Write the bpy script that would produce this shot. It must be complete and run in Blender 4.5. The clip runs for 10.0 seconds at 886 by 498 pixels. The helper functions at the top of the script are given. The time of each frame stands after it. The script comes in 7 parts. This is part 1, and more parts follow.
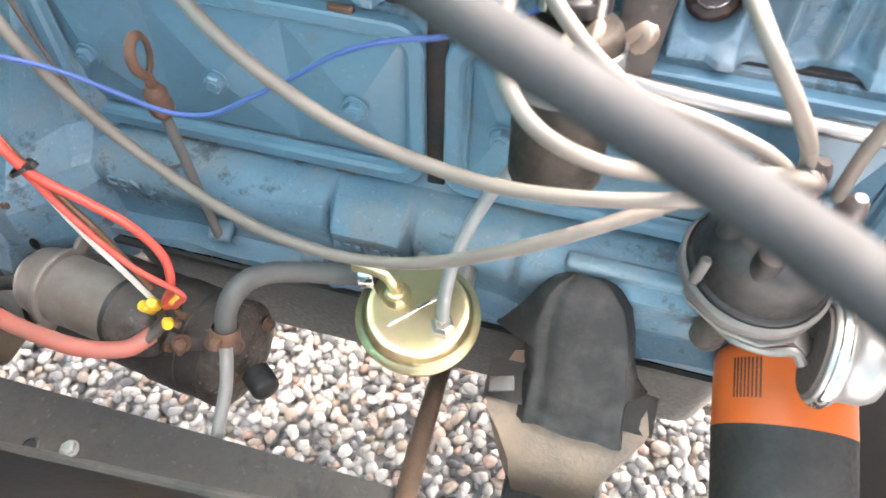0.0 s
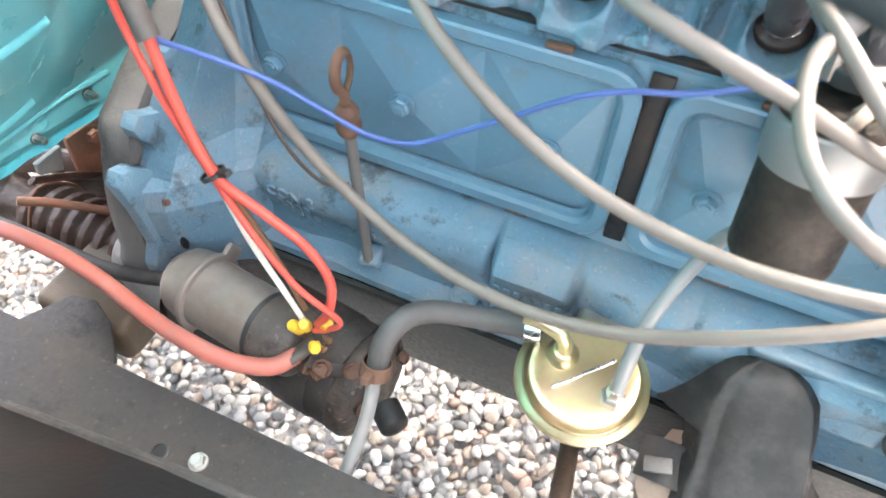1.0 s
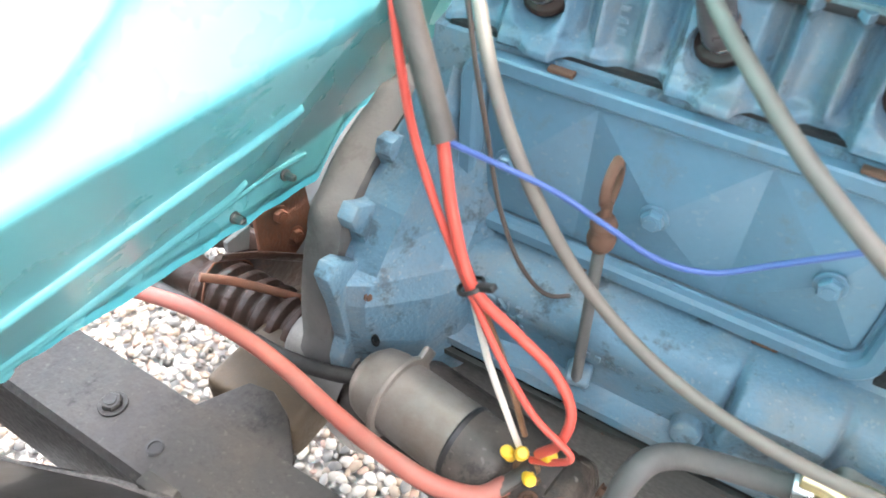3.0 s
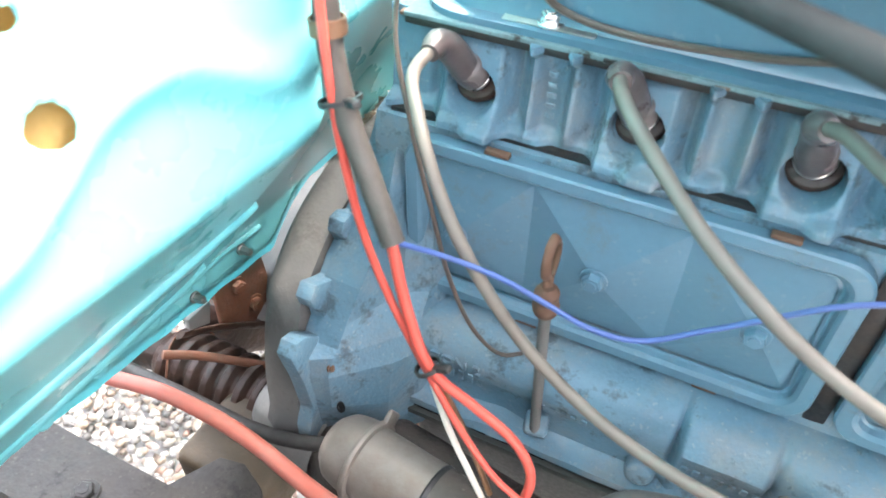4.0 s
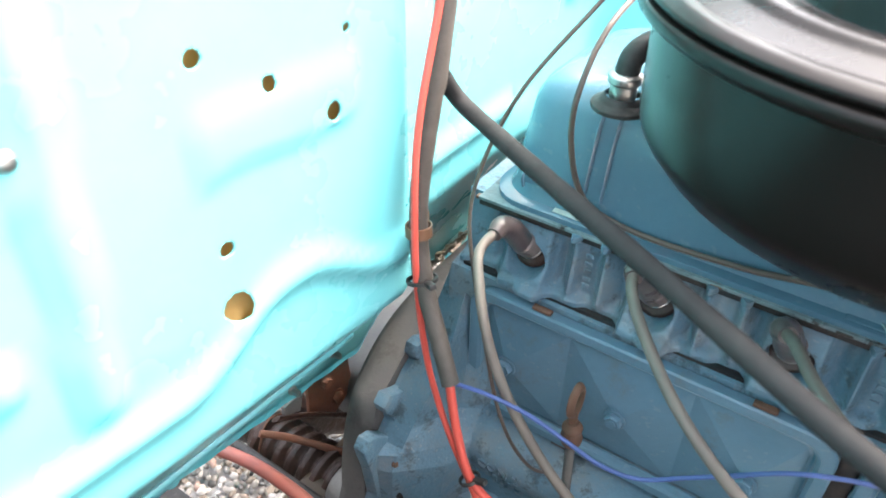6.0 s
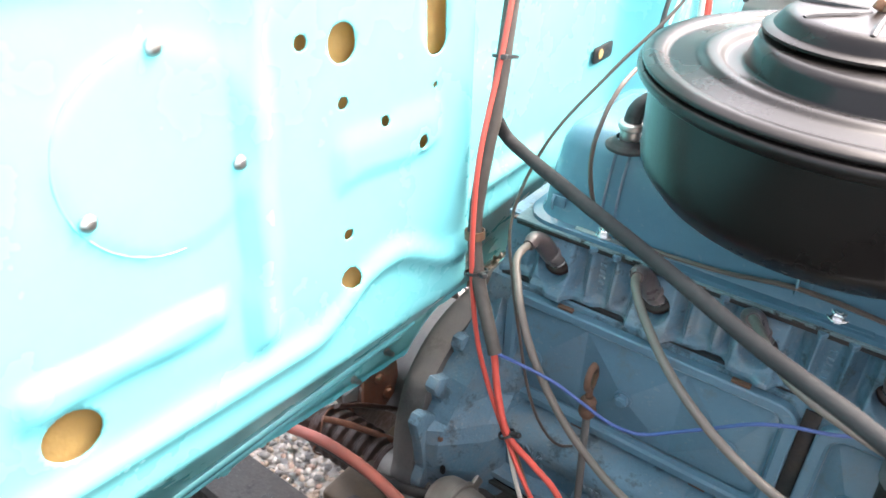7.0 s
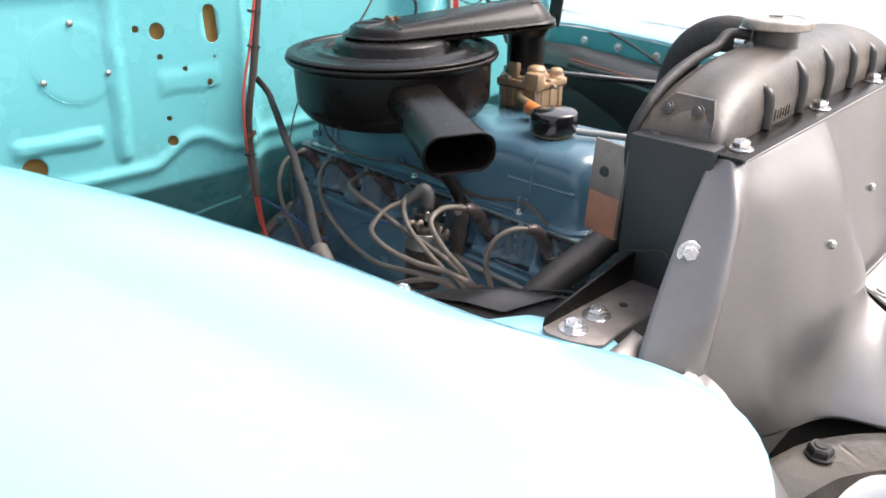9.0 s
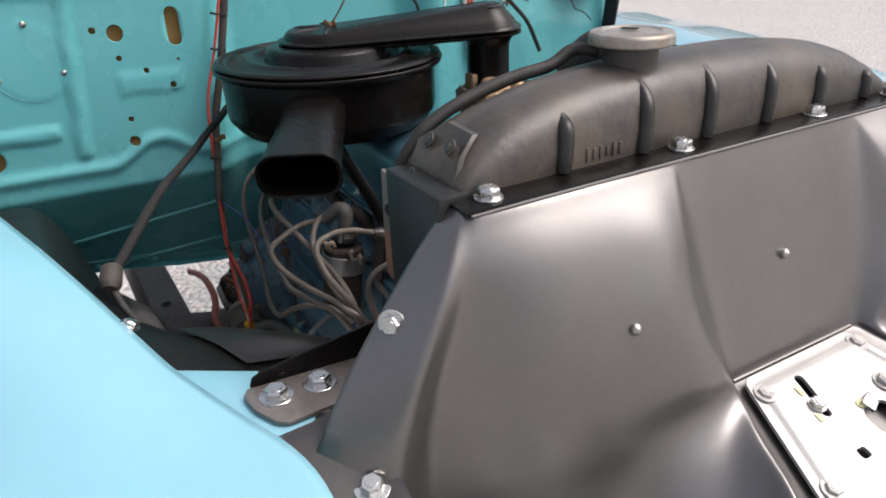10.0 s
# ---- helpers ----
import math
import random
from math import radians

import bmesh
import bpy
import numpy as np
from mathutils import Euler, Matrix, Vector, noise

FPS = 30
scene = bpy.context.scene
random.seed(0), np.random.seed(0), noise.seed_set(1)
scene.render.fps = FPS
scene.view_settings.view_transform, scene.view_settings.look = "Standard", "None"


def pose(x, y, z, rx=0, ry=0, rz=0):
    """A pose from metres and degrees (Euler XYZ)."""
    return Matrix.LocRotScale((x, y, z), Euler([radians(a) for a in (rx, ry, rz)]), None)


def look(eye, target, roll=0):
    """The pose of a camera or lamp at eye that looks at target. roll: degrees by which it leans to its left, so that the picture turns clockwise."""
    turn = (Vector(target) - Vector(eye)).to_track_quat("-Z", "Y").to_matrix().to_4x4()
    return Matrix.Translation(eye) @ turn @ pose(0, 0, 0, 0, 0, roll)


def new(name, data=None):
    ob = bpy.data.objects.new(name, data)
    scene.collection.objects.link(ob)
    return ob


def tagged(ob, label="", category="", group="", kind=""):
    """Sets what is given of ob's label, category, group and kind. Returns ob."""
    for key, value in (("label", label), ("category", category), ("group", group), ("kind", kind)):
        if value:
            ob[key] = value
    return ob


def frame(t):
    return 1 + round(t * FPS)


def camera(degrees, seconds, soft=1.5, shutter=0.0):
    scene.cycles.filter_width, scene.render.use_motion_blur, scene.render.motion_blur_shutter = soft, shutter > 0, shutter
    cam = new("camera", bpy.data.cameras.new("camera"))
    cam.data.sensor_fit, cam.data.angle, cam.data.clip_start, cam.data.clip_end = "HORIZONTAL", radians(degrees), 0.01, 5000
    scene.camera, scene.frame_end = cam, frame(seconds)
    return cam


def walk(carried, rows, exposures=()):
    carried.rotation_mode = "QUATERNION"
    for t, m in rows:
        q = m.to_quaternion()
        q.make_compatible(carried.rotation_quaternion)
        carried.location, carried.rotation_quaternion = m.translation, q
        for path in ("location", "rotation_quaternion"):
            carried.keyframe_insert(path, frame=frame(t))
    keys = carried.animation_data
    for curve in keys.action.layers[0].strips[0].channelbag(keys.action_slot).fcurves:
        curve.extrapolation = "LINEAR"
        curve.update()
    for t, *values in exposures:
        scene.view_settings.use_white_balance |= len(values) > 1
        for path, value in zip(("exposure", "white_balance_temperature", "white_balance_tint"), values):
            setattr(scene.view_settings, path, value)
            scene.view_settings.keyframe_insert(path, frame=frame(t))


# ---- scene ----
cam = camera(63.0, 10.0, soft=1.6)
cam.data.dof.use_dof = True
cam.data.dof.focus_distance, cam.data.dof.aperture_fstop = 0.72, 11.0
PATH = [
    (0, (0.384, -0.375, 1.197), (0.083, 0.818, -0.379), 1.5),
    (0.5, (0.343, -0.367, 1.183), (-0.033, 0.818, -0.383), 2.7),
    (1, (0.298, -0.368, 1.18), (-0.185, 0.813, -0.361), 3.0),
    (1.5, (0.261, -0.367, 1.18), (-0.337, 0.788, -0.34), 0.8),
    (2, (0.214, -0.358, 1.158), (-0.45, 0.762, -0.361), 0.6),
    (2.2, (0.196, -0.362, 1.154), (-0.522, 0.779, -0.324), 0.4),
    (3.5, (0.173, -0.374, 1.172), (-0.54, 0.877, -0.217), 1.3),
    (4, (0.173, -0.367, 1.206), (-0.471, 0.945, -0.16), 0.6),
    (4.5, (0.187, -0.359, 1.222), (-0.542, 0.939, -0.114), -0.6),
    (5, (0.192, -0.359, 1.243), (-0.599, 0.962, -0.033), -0.8),
    (5.5, (0.196, -0.371, 1.27), (-0.634, 0.963, 0.032), -1.6),
    (5.7, (0.205, -0.386, 1.299), (-0.653, 0.938, 0.069), -0.2),
    (6.8, (0.266, -0.543, 1.37), (-0.742, 0.801, 0.285), 0.3),
    (7, (0.286, -0.566, 1.387), (-0.709, 0.792, 0.307), 1.2),
    (7.5, (0.393, -0.63, 1.421), (-0.548, 0.805, 0.394), 1.7),
    (8, (0.591, -0.761, 1.46), (-0.293, 0.777, 0.537), 1.4),
    (8.5, (0.824, -0.829, 1.474), (-0.156, 0.684, 0.606), -2.6),
    (9, (1.13, -0.759, 1.435), (-0.144, 0.513, 0.562), -0.6),
    (9.5, (1.24, -0.604, 1.429), (-0.178, 0.534, 0.595), -0.5),
    (10, (1.279, -0.385, 1.417), (-0.292, 0.506, 0.558), -2.2),
]
walk(cam, [(t, look(eye, target, roll)) for t, eye, target, roll in PATH],
     exposures=[(0.0, 4.15, 6950, 15), (0.5, 4.17, 6800, 14), (1.0, 4.32, 6780, 14), (2.0, 4.38, 6800, 13), (3.5, 4.35, 6850, 13), (4.5, 4.17, 6800, 12), (5.5, 3.58, 6800, 12), (7.0, 3.2, 6850, 17),
                (8.0, 2.78, 6750, 17), (8.6, 2.26, 6750, 17), (9.0, 1.53, 6600, 14), (9.5, 0.88, 6600, 14), (10.0, 0.45, 6550, 13)])

# ---- light: bright overcast sky with a broad, soft sun ----
world = bpy.data.worlds.new("sky")
scene.world = world
world.use_nodes = True
wn = world.node_tree
sky = wn.nodes.new("ShaderNodeTexSky")
sky.sky_type, sky.sun_disc = "NISHITA", False
sky.sun_elevation, sky.sun_rotation = radians(54), radians(35)
sky.air_density, sky.dust_density = 1.0, 6.0
haze = wn.nodes.new("ShaderNodeHueSaturation")
haze.inputs["Saturation"].default_value = 0.45
wn.links.new(sky.outputs[0], haze.inputs["Color"])
wn.links.new(haze.outputs[0], wn.nodes["Background"].inputs[0])
wn.nodes["Background"].inputs[1].default_value = 0.15
sun = new("sun", bpy.data.lights.new("sun", "SUN"))
sun.data.energy, sun.data.angle, sun.data.color = 0.9, radians(40), (1.0, 0.95, 0.89)
sun.matrix_world = look((2.0, 2.4, 4.9), (0.3, 0, 0.8))

CY = 0.13      # the truck's middle line
GROUND = 0.075


# ---- materials ----
def material(name, base, rough=0.5, metal=0.0, second=None, amount=0.35, scale=25.0, fine=220.0, bump=0.15,
             dirt=None, dirt_amount=0.0, dirt_scale=9.0, coat=0.0, ior=1.45, specks=0.0, grime=None, grime_amount=0.0, grime_scale=30.0, lumps=0.0):
    """Base colour broken by a broad stain and a fine grain, with matching roughness and relief."""
    m = bpy.data.materials.new(name)
    m.use_nodes = True
    nt = m.node_tree
    n, l = nt.nodes, nt.links
    bsdf = n["Principled BSDF"]
    co = n.new("ShaderNodeTexCoord")

    def noise_tex(s, detail=5.0, roughness=0.6):
        t = n.new("ShaderNodeTexNoise")
        t.inputs["Scale"].default_value, t.inputs["Detail"].default_value = s, detail
        t.inputs["Roughness"].default_value = roughness
        l.new(co.outputs["Object"], t.inputs["Vector"])
        return t

    def ramp(src, a, b):
        r = n.new("ShaderNodeMapRange")
        r.inputs[1].default_value, r.inputs[2].default_value = a, b
        l.new(src, r.inputs[0])
        return r.outputs[0]

    def mix(fac, a, b, mode="MIX"):
        x = n.new("ShaderNodeMix")
        x.data_type, x.blend_type = "RGBA", mode
        if isinstance(fac, float):
            x.inputs[0].default_value = fac
        else:
            l.new(fac, x.inputs[0])
        for sock, v in ((x.inputs[6], a), (x.inputs[7], b)):
            if isinstance(v, tuple):
                sock.default_value = (*v, 1.0)
            else:
                l.new(v, sock)
        return x.outputs[2]

    def scaled(v, f):
        x = n.new("ShaderNodeMath")
        x.operation = "MULTIPLY"
        l.new(v, x.inputs[0])
        x.inputs[1].default_value = f
        return x.outputs[0]

    broad, grain = noise_tex(scale), noise_tex(fine, 3.0)
    second = second or tuple(c * 0.72 for c in base)
    col = mix(scaled(ramp(broad.outputs[0], 0.38, 0.68), amount), base, second)
    col = mix(scaled(ramp(grain.outputs[0], 0.3, 0.75), amount * 0.4), col, tuple(min(1.0, c * 1.25) for c in base))
    if dirt:
        dn = noise_tex(dirt_scale, 8.0, 0.7)
        fac = scaled(ramp(dn.outputs[0], 0.45, 0.7), dirt_amount)
        col = mix(fac, col, dirt)
    if grime:
        gr = noise_tex(grime_scale, 6.0, 0.75)
        col = mix(scaled(ramp(gr.outputs[0], 0.56, 0.64), grime_amount), col, grime)
    if specks:
        sp = noise_tex(fine * 0.8, 1.0)
        col = mix(scaled(ramp(sp.outputs[0], 0.66, 0.72), specks), col, (0.42, 0.38, 0.33))
    l.new(col, bsdf.inputs["Base Color"])
    rr = n.new("ShaderNodeMapRange")
    rr.inputs[1].default_value, rr.inputs[2].default_value = 0.3, 0.75
    rr.inputs[3].default_value, rr.inputs[4].default_value = max(0.03, rough - (0.1 if rough > 0.4 else 0.02)), min(1.0, rough + (0.15 if rough > 0.4 else 0.05))
    l.new(grain.outputs[0] if rough > 0.4 else broad.outputs[0], rr.inputs[0])
    l.new(rr.outputs[0], bsdf.inputs["Roughness"])
    bsdf.inputs["Metallic"].default_value = metal
    bsdf.inputs["IOR"].default_value = ior
    bsdf.inputs["Coat Weight"].default_value = coat
    bsdf.inputs["Coat Roughness"].default_value = 0.08
    if bump:
        b = n.new("ShaderNodeBump")
        b.inputs["Strength"].default_value, b.inputs["Distance"].default_value = bump, 0.002
        l.new(grain.outputs[0], b.inputs["Height"])
        if lumps:
            uneven = noise_tex(70.0, 2.0)
            b2 = n.new("ShaderNodeBump")
            b2.inputs["Strength"].default_value, b2.inputs["Distance"].default_value = lumps, 0.004
            l.new(uneven.outputs[0], b2.inputs["Height"])
            l.new(b2.outputs[0], b.inputs["Normal"])
        l.new(b.outputs[0], bsdf.inputs["Normal"])
    return m


TEAL = material("teal_paint", (0.126, 0.448, 0.478), 0.26, second=(0.111, 0.418, 0.448), amount=0.3, scale=6, fine=60, bump=0.0, coat=0.05, dirt=(0.17, 0.44, 0.44), dirt_amount=0.14, dirt_scale=14)
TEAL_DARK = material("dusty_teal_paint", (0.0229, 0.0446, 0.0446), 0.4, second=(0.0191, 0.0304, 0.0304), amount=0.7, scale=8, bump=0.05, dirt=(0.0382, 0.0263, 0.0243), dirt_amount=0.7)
FENDER = material("sky_blue_paint", (0.255, 0.52, 0.63), 0.16, second=(0.235, 0.50, 0.61), amount=0.3, scale=4, fine=40, bump=0.0, coat=0.9)
BLUE = material("engine_blue_enamel", (0.087, 0.175, 0.237), 0.30, second=(0.067, 0.147, 0.208), amount=0.6, scale=14, fine=160, bump=0.10, dirt=(0.110, 0.168, 0.21), dirt_amount=0.45, dirt_scale=12, coat=0.1, grime=(0.10, 0.115, 0.12), grime_amount=0.35, grime_scale=24, specks=0.08)
COVER_BLUE = material("valve_cover_blue_enamel", (0.060, 0.130, 0.178), 0.20, second=(0.050, 0.114, 0.160), amount=0.5, scale=12, fine=160, bump=0.06, dirt=(0.085, 0.135, 0.17), dirt_amount=0.35, dirt_scale=14, coat=0.25, specks=0.05)
BLUE_CAST = material("cast_block_blue_enamel", (0.099, 0.187, 0.246), 0.42, second=(0.071, 0.139, 0.190), amount=0.9, scale=18, fine=260, bump=0.35, dirt=(0.20, 0.195, 0.185), dirt_amount=0.7, dirt_scale=16, specks=0.15, grime=(0.032, 0.040, 0.044), grime_amount=0.65, grime_scale=28, lumps=0.16)
BELL = material("dusty_cast_iron", (0.110, 0.106, 0.101), 0.8, second=(0.078, 0.078, 0.077), amount=0.8, scale=11, bump=0.25, dirt=(0.20, 0.175, 0.15), dirt_amount=0.35, grime=(0.05, 0.047, 0.044), grime_amount=0.4, grime_scale=18, lumps=0.12)
GREASE = material("rusty_greasy_casting", (0.030, 0.0165, 0.0115), 0.5, second=(0.011, 0.0070, 0.0060), amount=0.9, scale=14, fine=120, bump=0.5, dirt=(0.075, 0.032, 0.019), dirt_amount=0.6, dirt_scale=10, grime=(0.10, 0.04, 0.021), grime_amount=0.45, grime_scale=24, lumps=0.5)
RAIL = material("oily_black_frame_paint", (0.020, 0.0192, 0.0186), 0.58, second=(0.009, 0.0085, 0.008), amount=0.95, scale=22, fine=200, bump=0.3, dirt=(0.048, 0.040, 0.033), dirt_amount=0.75, dirt_scale=11, specks=0.04, grime=(0.006, 0.0055, 0.005), grime_amount=0.85, grime_scale=26, lumps=0.25)
APRON = material("black_apron_paint", (0.014, 0.0135, 0.013), 0.32, second=(0.007, 0.007, 0.007), amount=0.7, scale=12, bump=0.12, dirt=(0.0375, 0.0325, 0.0275), dirt_amount=0.3, coat=0.3)
BLACK_SATIN = material("satin_black_paint", (0.0046, 0.0039, 0.0035), 0.27, second=(0.0066, 0.0052, 0.0046), amount=0.6, scale=10, bump=0.03, ior=1.31, dirt=(0.012, 0.009, 0.0078), dirt_amount=0.3, dirt_scale=16)
BLACK_GLOSS = material("gloss_black_enamel", (0.0084, 0.0084, 0.009), 0.14, amount=0.4, scale=10, bump=0.02, coat=0.5)
RAD_BLACK = material("worn_black_radiator_paint", (0.052, 0.049, 0.047), 0.34, second=(0.026, 0.024, 0.023), amount=1.0, scale=20, bump=0.15, dirt=(0.16, 0.125, 0.09), dirt_amount=0.6, dirt_scale=7, grime=(0.11, 0.085, 0.062), grime_amount=0.35, grime_scale=22, lumps=0.12)
PANEL = material("satin_charcoal_panel_paint", (0.215, 0.206, 0.203), 0.33, second=(0.18, 0.172, 0.169), amount=0.5, scale=7, fine=160, bump=0.03, metal=0.85, dirt=(0.156, 0.148, 0.14), dirt_amount=0.3)
CHANNEL = material("satin_grey_black_channel", (0.015, 0.0165, 0.017), 0.4, second=(0.010, 0.011, 0.0115), amount=0.7, scale=9, bump=0.05)
PLASTIC = material("black_plastic", (0.012, 0.012, 0.0126), 0.42, amount=0.5, scale=30, bump=0.08, dirt=(0.054, 0.051, 0.048), dirt_amount=0.35)
DUSTY_MOTOR = material("dusty_brown_black_case", (0.050, 0.043, 0.038), 0.6, second=(0.030, 0.027, 0.025), amount=0.9, scale=18, bump=0.3, dirt=(0.115, 0.092, 0.075), dirt_amount=0.5, dirt_scale=14, specks=0.1, grime=(0.015, 0.013, 0.012), grime_amount=0.7, grime_scale=30)
RUBBER = material("black_rubber_hose", (0.0168, 0.0162, 0.0156), 0.6, amount=0.5, scale=30, bump=0.15, dirt=(0.06, 0.057, 0.054), dirt_amount=0.5, dirt_scale=20)
GREY_RUBBER = material("aged_grey_rubber", (0.066, 0.0648, 0.0624), 0.6, amount=0.6, scale=25, bump=0.2, dirt=(0.102, 0.096, 0.087), dirt_amount=0.5, dirt_scale=18)
WIRE_GREY = material("beige_silicone_wire", (0.128, 0.111, 0.094), 0.55, second=(0.096, 0.083, 0.072), amount=0.7, scale=40, bump=0.06, dirt=(0.148, 0.133, 0.111), dirt_amount=0.35, dirt_scale=25)
LOOM = material("grey_brown_loom", (0.0553, 0.0474, 0.0403), 0.6, second=(0.0325, 0.0286, 0.0247), amount=0.7, scale=40, bump=0.25, dirt=(0.0975, 0.0845, 0.0715), dirt_amount=0.4, dirt_scale=30)
LOOM_DARK = material("dark_grey_loom", (0.026, 0.0258, 0.0262), 0.78, ior=1.22, second=(0.017, 0.0168, 0.017), amount=0.7, scale=30, bump=0.12, dirt=(0.0456, 0.0456, 0.0437), dirt_amount=0.45, dirt_scale=18)
RED = material("red_wire_plastic", (0.52, 0.075, 0.055), 0.4, second=(0.391, 0.051, 0.034), amount=0.5, scale=30, bump=0.03)
RED_OLD = material("faded_red_cable", (0.336, 0.088, 0.064), 0.55, second=(0.264, 0.088, 0.068), amount=0.7, scale=25, bump=0.12, dirt=(0.192, 0.128, 0.104), dirt_amount=0.5, dirt_scale=20)
WHITE_WIRE = material("white_wire_plastic", (0.66, 0.62, 0.55), 0.45, amount=0.3, scale=30, bump=0.0)
BLUE_WIRE = material("blue_wire_plastic", (0.0392, 0.075, 0.217), 0.4, second=(0.051, 0.0927, 0.208), amount=0.5, scale=30, bump=0.0)
YELLOW = material("yellow_crimp_plastic", (0.72, 0.44, 0.03), 0.4, second=(0.55, 0.33, 0.04), amount=0.5, scale=60, bump=0.03)
COPPER = material("oxidised_copper_line", (0.19, 0.105, 0.06), 0.45, metal=0.5, second=(0.10, 0.06, 0.04), amount=0.7, scale=40, bump=0.1)
BROWN_LINE = material("dull_brown_line", (0.085, 0.062, 0.050), 0.35, second=(0.05, 0.042, 0.038), amount=0.8, scale=40, bump=0.05)
CAN_STEEL = material("brushed_zinc_can", (0.30, 0.30, 0.294), 0.42, metal=0.75, second=(0.276, 0.273, 0.264), amount=0.5, scale=40, bump=0.05)
STEEL = material("dull_steel", (0.42, 0.41, 0.39), 0.36, metal=1.0, second=(0.28, 0.26, 0.24), amount=0.6, scale=40, bump=0.08)
HEAT_COLLAR = material("dull_collar_rubber", (0.17, 0.145, 0.14), 0.3, second=(0.10, 0.08, 0.075), amount=0.8, scale=50, bump=0.1)
BOOT = material("mauve_brown_boot_rubber", (0.092, 0.073, 0.070), 0.28, second=(0.050, 0.040, 0.038), amount=0.7, scale=40, bump=0.1)
ZINC = material("bright_zinc", (0.66, 0.66, 0.65), 0.26, metal=1.0, second=(0.5, 0.49, 0.47), amount=0.5, scale=50, bump=0.05)
GASKET = material("oily_gasket_and_gap_shade", (0.010, 0.012, 0.014), 0.5, second=(0.030, 0.019, 0.014), amount=1.0, scale=30, bump=0.2)
FLAKED = material("flaked_blue_gasket_edge", (0.125, 0.185, 0.20), 0.5, second=(0.09, 0.15, 0.17), amount=0.8, scale=40, bump=0.3, grime=(0.016, 0.013, 0.011), grime_amount=1.0, grime_scale=48, dirt=(0.06, 0.04, 0.03), dirt_amount=0.5, dirt_scale=40)
ALU = material("grey_aluminium_casting", (0.225, 0.221, 0.21), 0.55, metal=0.6, second=(0.165, 0.158, 0.146), amount=0.7, scale=30, bump=0.3, dirt=(0.128, 0.112, 0.0938), dirt_amount=0.4, dirt_scale=14)
ALU_DARK = material("dusty_dark_alloy", (0.13, 0.125, 0.12), 0.6, metal=0.4, second=(0.08, 0.077, 0.072), amount=0.8, scale=25, bump=0.3)
RUST = material("rusty_steel", (0.12, 0.065, 0.042), 0.7, metal=0.2, second=(0.07, 0.04, 0.03), amount=0.9, scale=30, bump=0.35)
RUST_PALE = material("pale_corroded_brass", (0.30, 0.245, 0.20), 0.6, metal=0.3, second=(0.19, 0.13, 0.10), amount=0.9, scale=60, bump=0.2)
RUST_OLD = material("red_brown_rust", (0.165, 0.06, 0.0308), 0.75, second=(0.075, 0.0375, 0.022), amount=0.9, scale=25, bump=0.4, dirt=(0.075, 0.05, 0.0385), dirt_amount=0.5)
CAP_BLACK = material("moulded_black_cap", (0.008, 0.008, 0.0085), 0.5, amount=0.5, scale=30, bump=0.06, dirt=(0.075, 0.070, 0.067), dirt_amount=0.42, dirt_scale=26, grime=(0.006, 0.006, 0.006), grime_amount=0.8, grime_scale=40)
GOLD = material("gold_zinc_plating", (0.52, 0.44, 0.245), 0.34, metal=1.0, second=(0.52, 0.52, 0.30), amount=0.9, scale=30, bump=0.02, dirt=(0.70, 0.45, 0.36), dirt_amount=0.55, dirt_scale=24)
BRONZE = material("gold_chromate_casting", (0.40, 0.275, 0.165), 0.45, metal=0.4, second=(0.26, 0.16, 0.085), amount=0.8, scale=35, bump=0.2)
ORANGE = material("orange_filter_paint", (0.60, 0.115, 0.022), 0.35, second=(0.52, 0.105, 0.025), amount=0.4, scale=20, bump=0.04)
TAN = material("tan_fibreboard", (0.40, 0.27, 0.10), 0.8, second=(0.32, 0.21, 0.08), amount=0.6, scale=40, bump=0.15)
PAN = material("oil_pan_grey_paint", (0.038, 0.042, 0.039), 0.5, second=(0.030, 0.033, 0.031), amount=0.6, scale=14, bump=0.06, dirt=(0.039, 0.0358, 0.0325), dirt_amount=0.5)
PLATE = material("silver_latch_plate_paint", (0.46, 0.45, 0.44), 0.35, metal=0.5, second=(0.38, 0.37, 0.36), amount=0.5, scale=25, bump=0.05)
CLEAR_HOSE = material("pale_grey_hose", (0.175, 0.178, 0.175), 0.4, second=(0.238, 0.245, 0.238), amount=0.5, scale=25, bump=0.03)


# ---- building helpers ----
def thing(name, loc, label, category, group="", kind=""):
    ob = new(name)
    ob.empty_display_size = 0.03
    ob.matrix_world = Matrix.Translation(loc)
    return tagged(ob, label, category, group, kind)


def to_mesh(name, bm, mat, sharp=38):
    me = bpy.data.meshes.new(name)
    bmesh.ops.recalc_face_normals(bm, faces=bm.faces)
    bm.to_mesh(me)
    bm.free()
    me.polygons.foreach_set("use_smooth", [True] * len(me.polygons))
    me.set_sharp_from_angle(angle=radians(sharp))
    if mat:
        me.materials.append(mat)
    return me


def part(name, bm, mat, parent=None, label="", sharp=38):
    ob = new(name, bm if isinstance(bm, bpy.types.Mesh) else to_mesh(name, bm, mat, sharp))
    if parent is not None:
        ob.parent = parent
        base = parent.matrix_basis if parent.parent is None else parent.parent.matrix_basis
        ob.matrix_parent_inverse = (Matrix.Translation(base.translation)).inverted() if parent.parent is None else Matrix.Identity(4)
    if label:
        tagged(ob, label)
    return ob


def solo(name, bm, mat, label, category, group="", kind="", sharp=38):
    return tagged(part(name, bm, mat, sharp=sharp), label, category, group, kind)


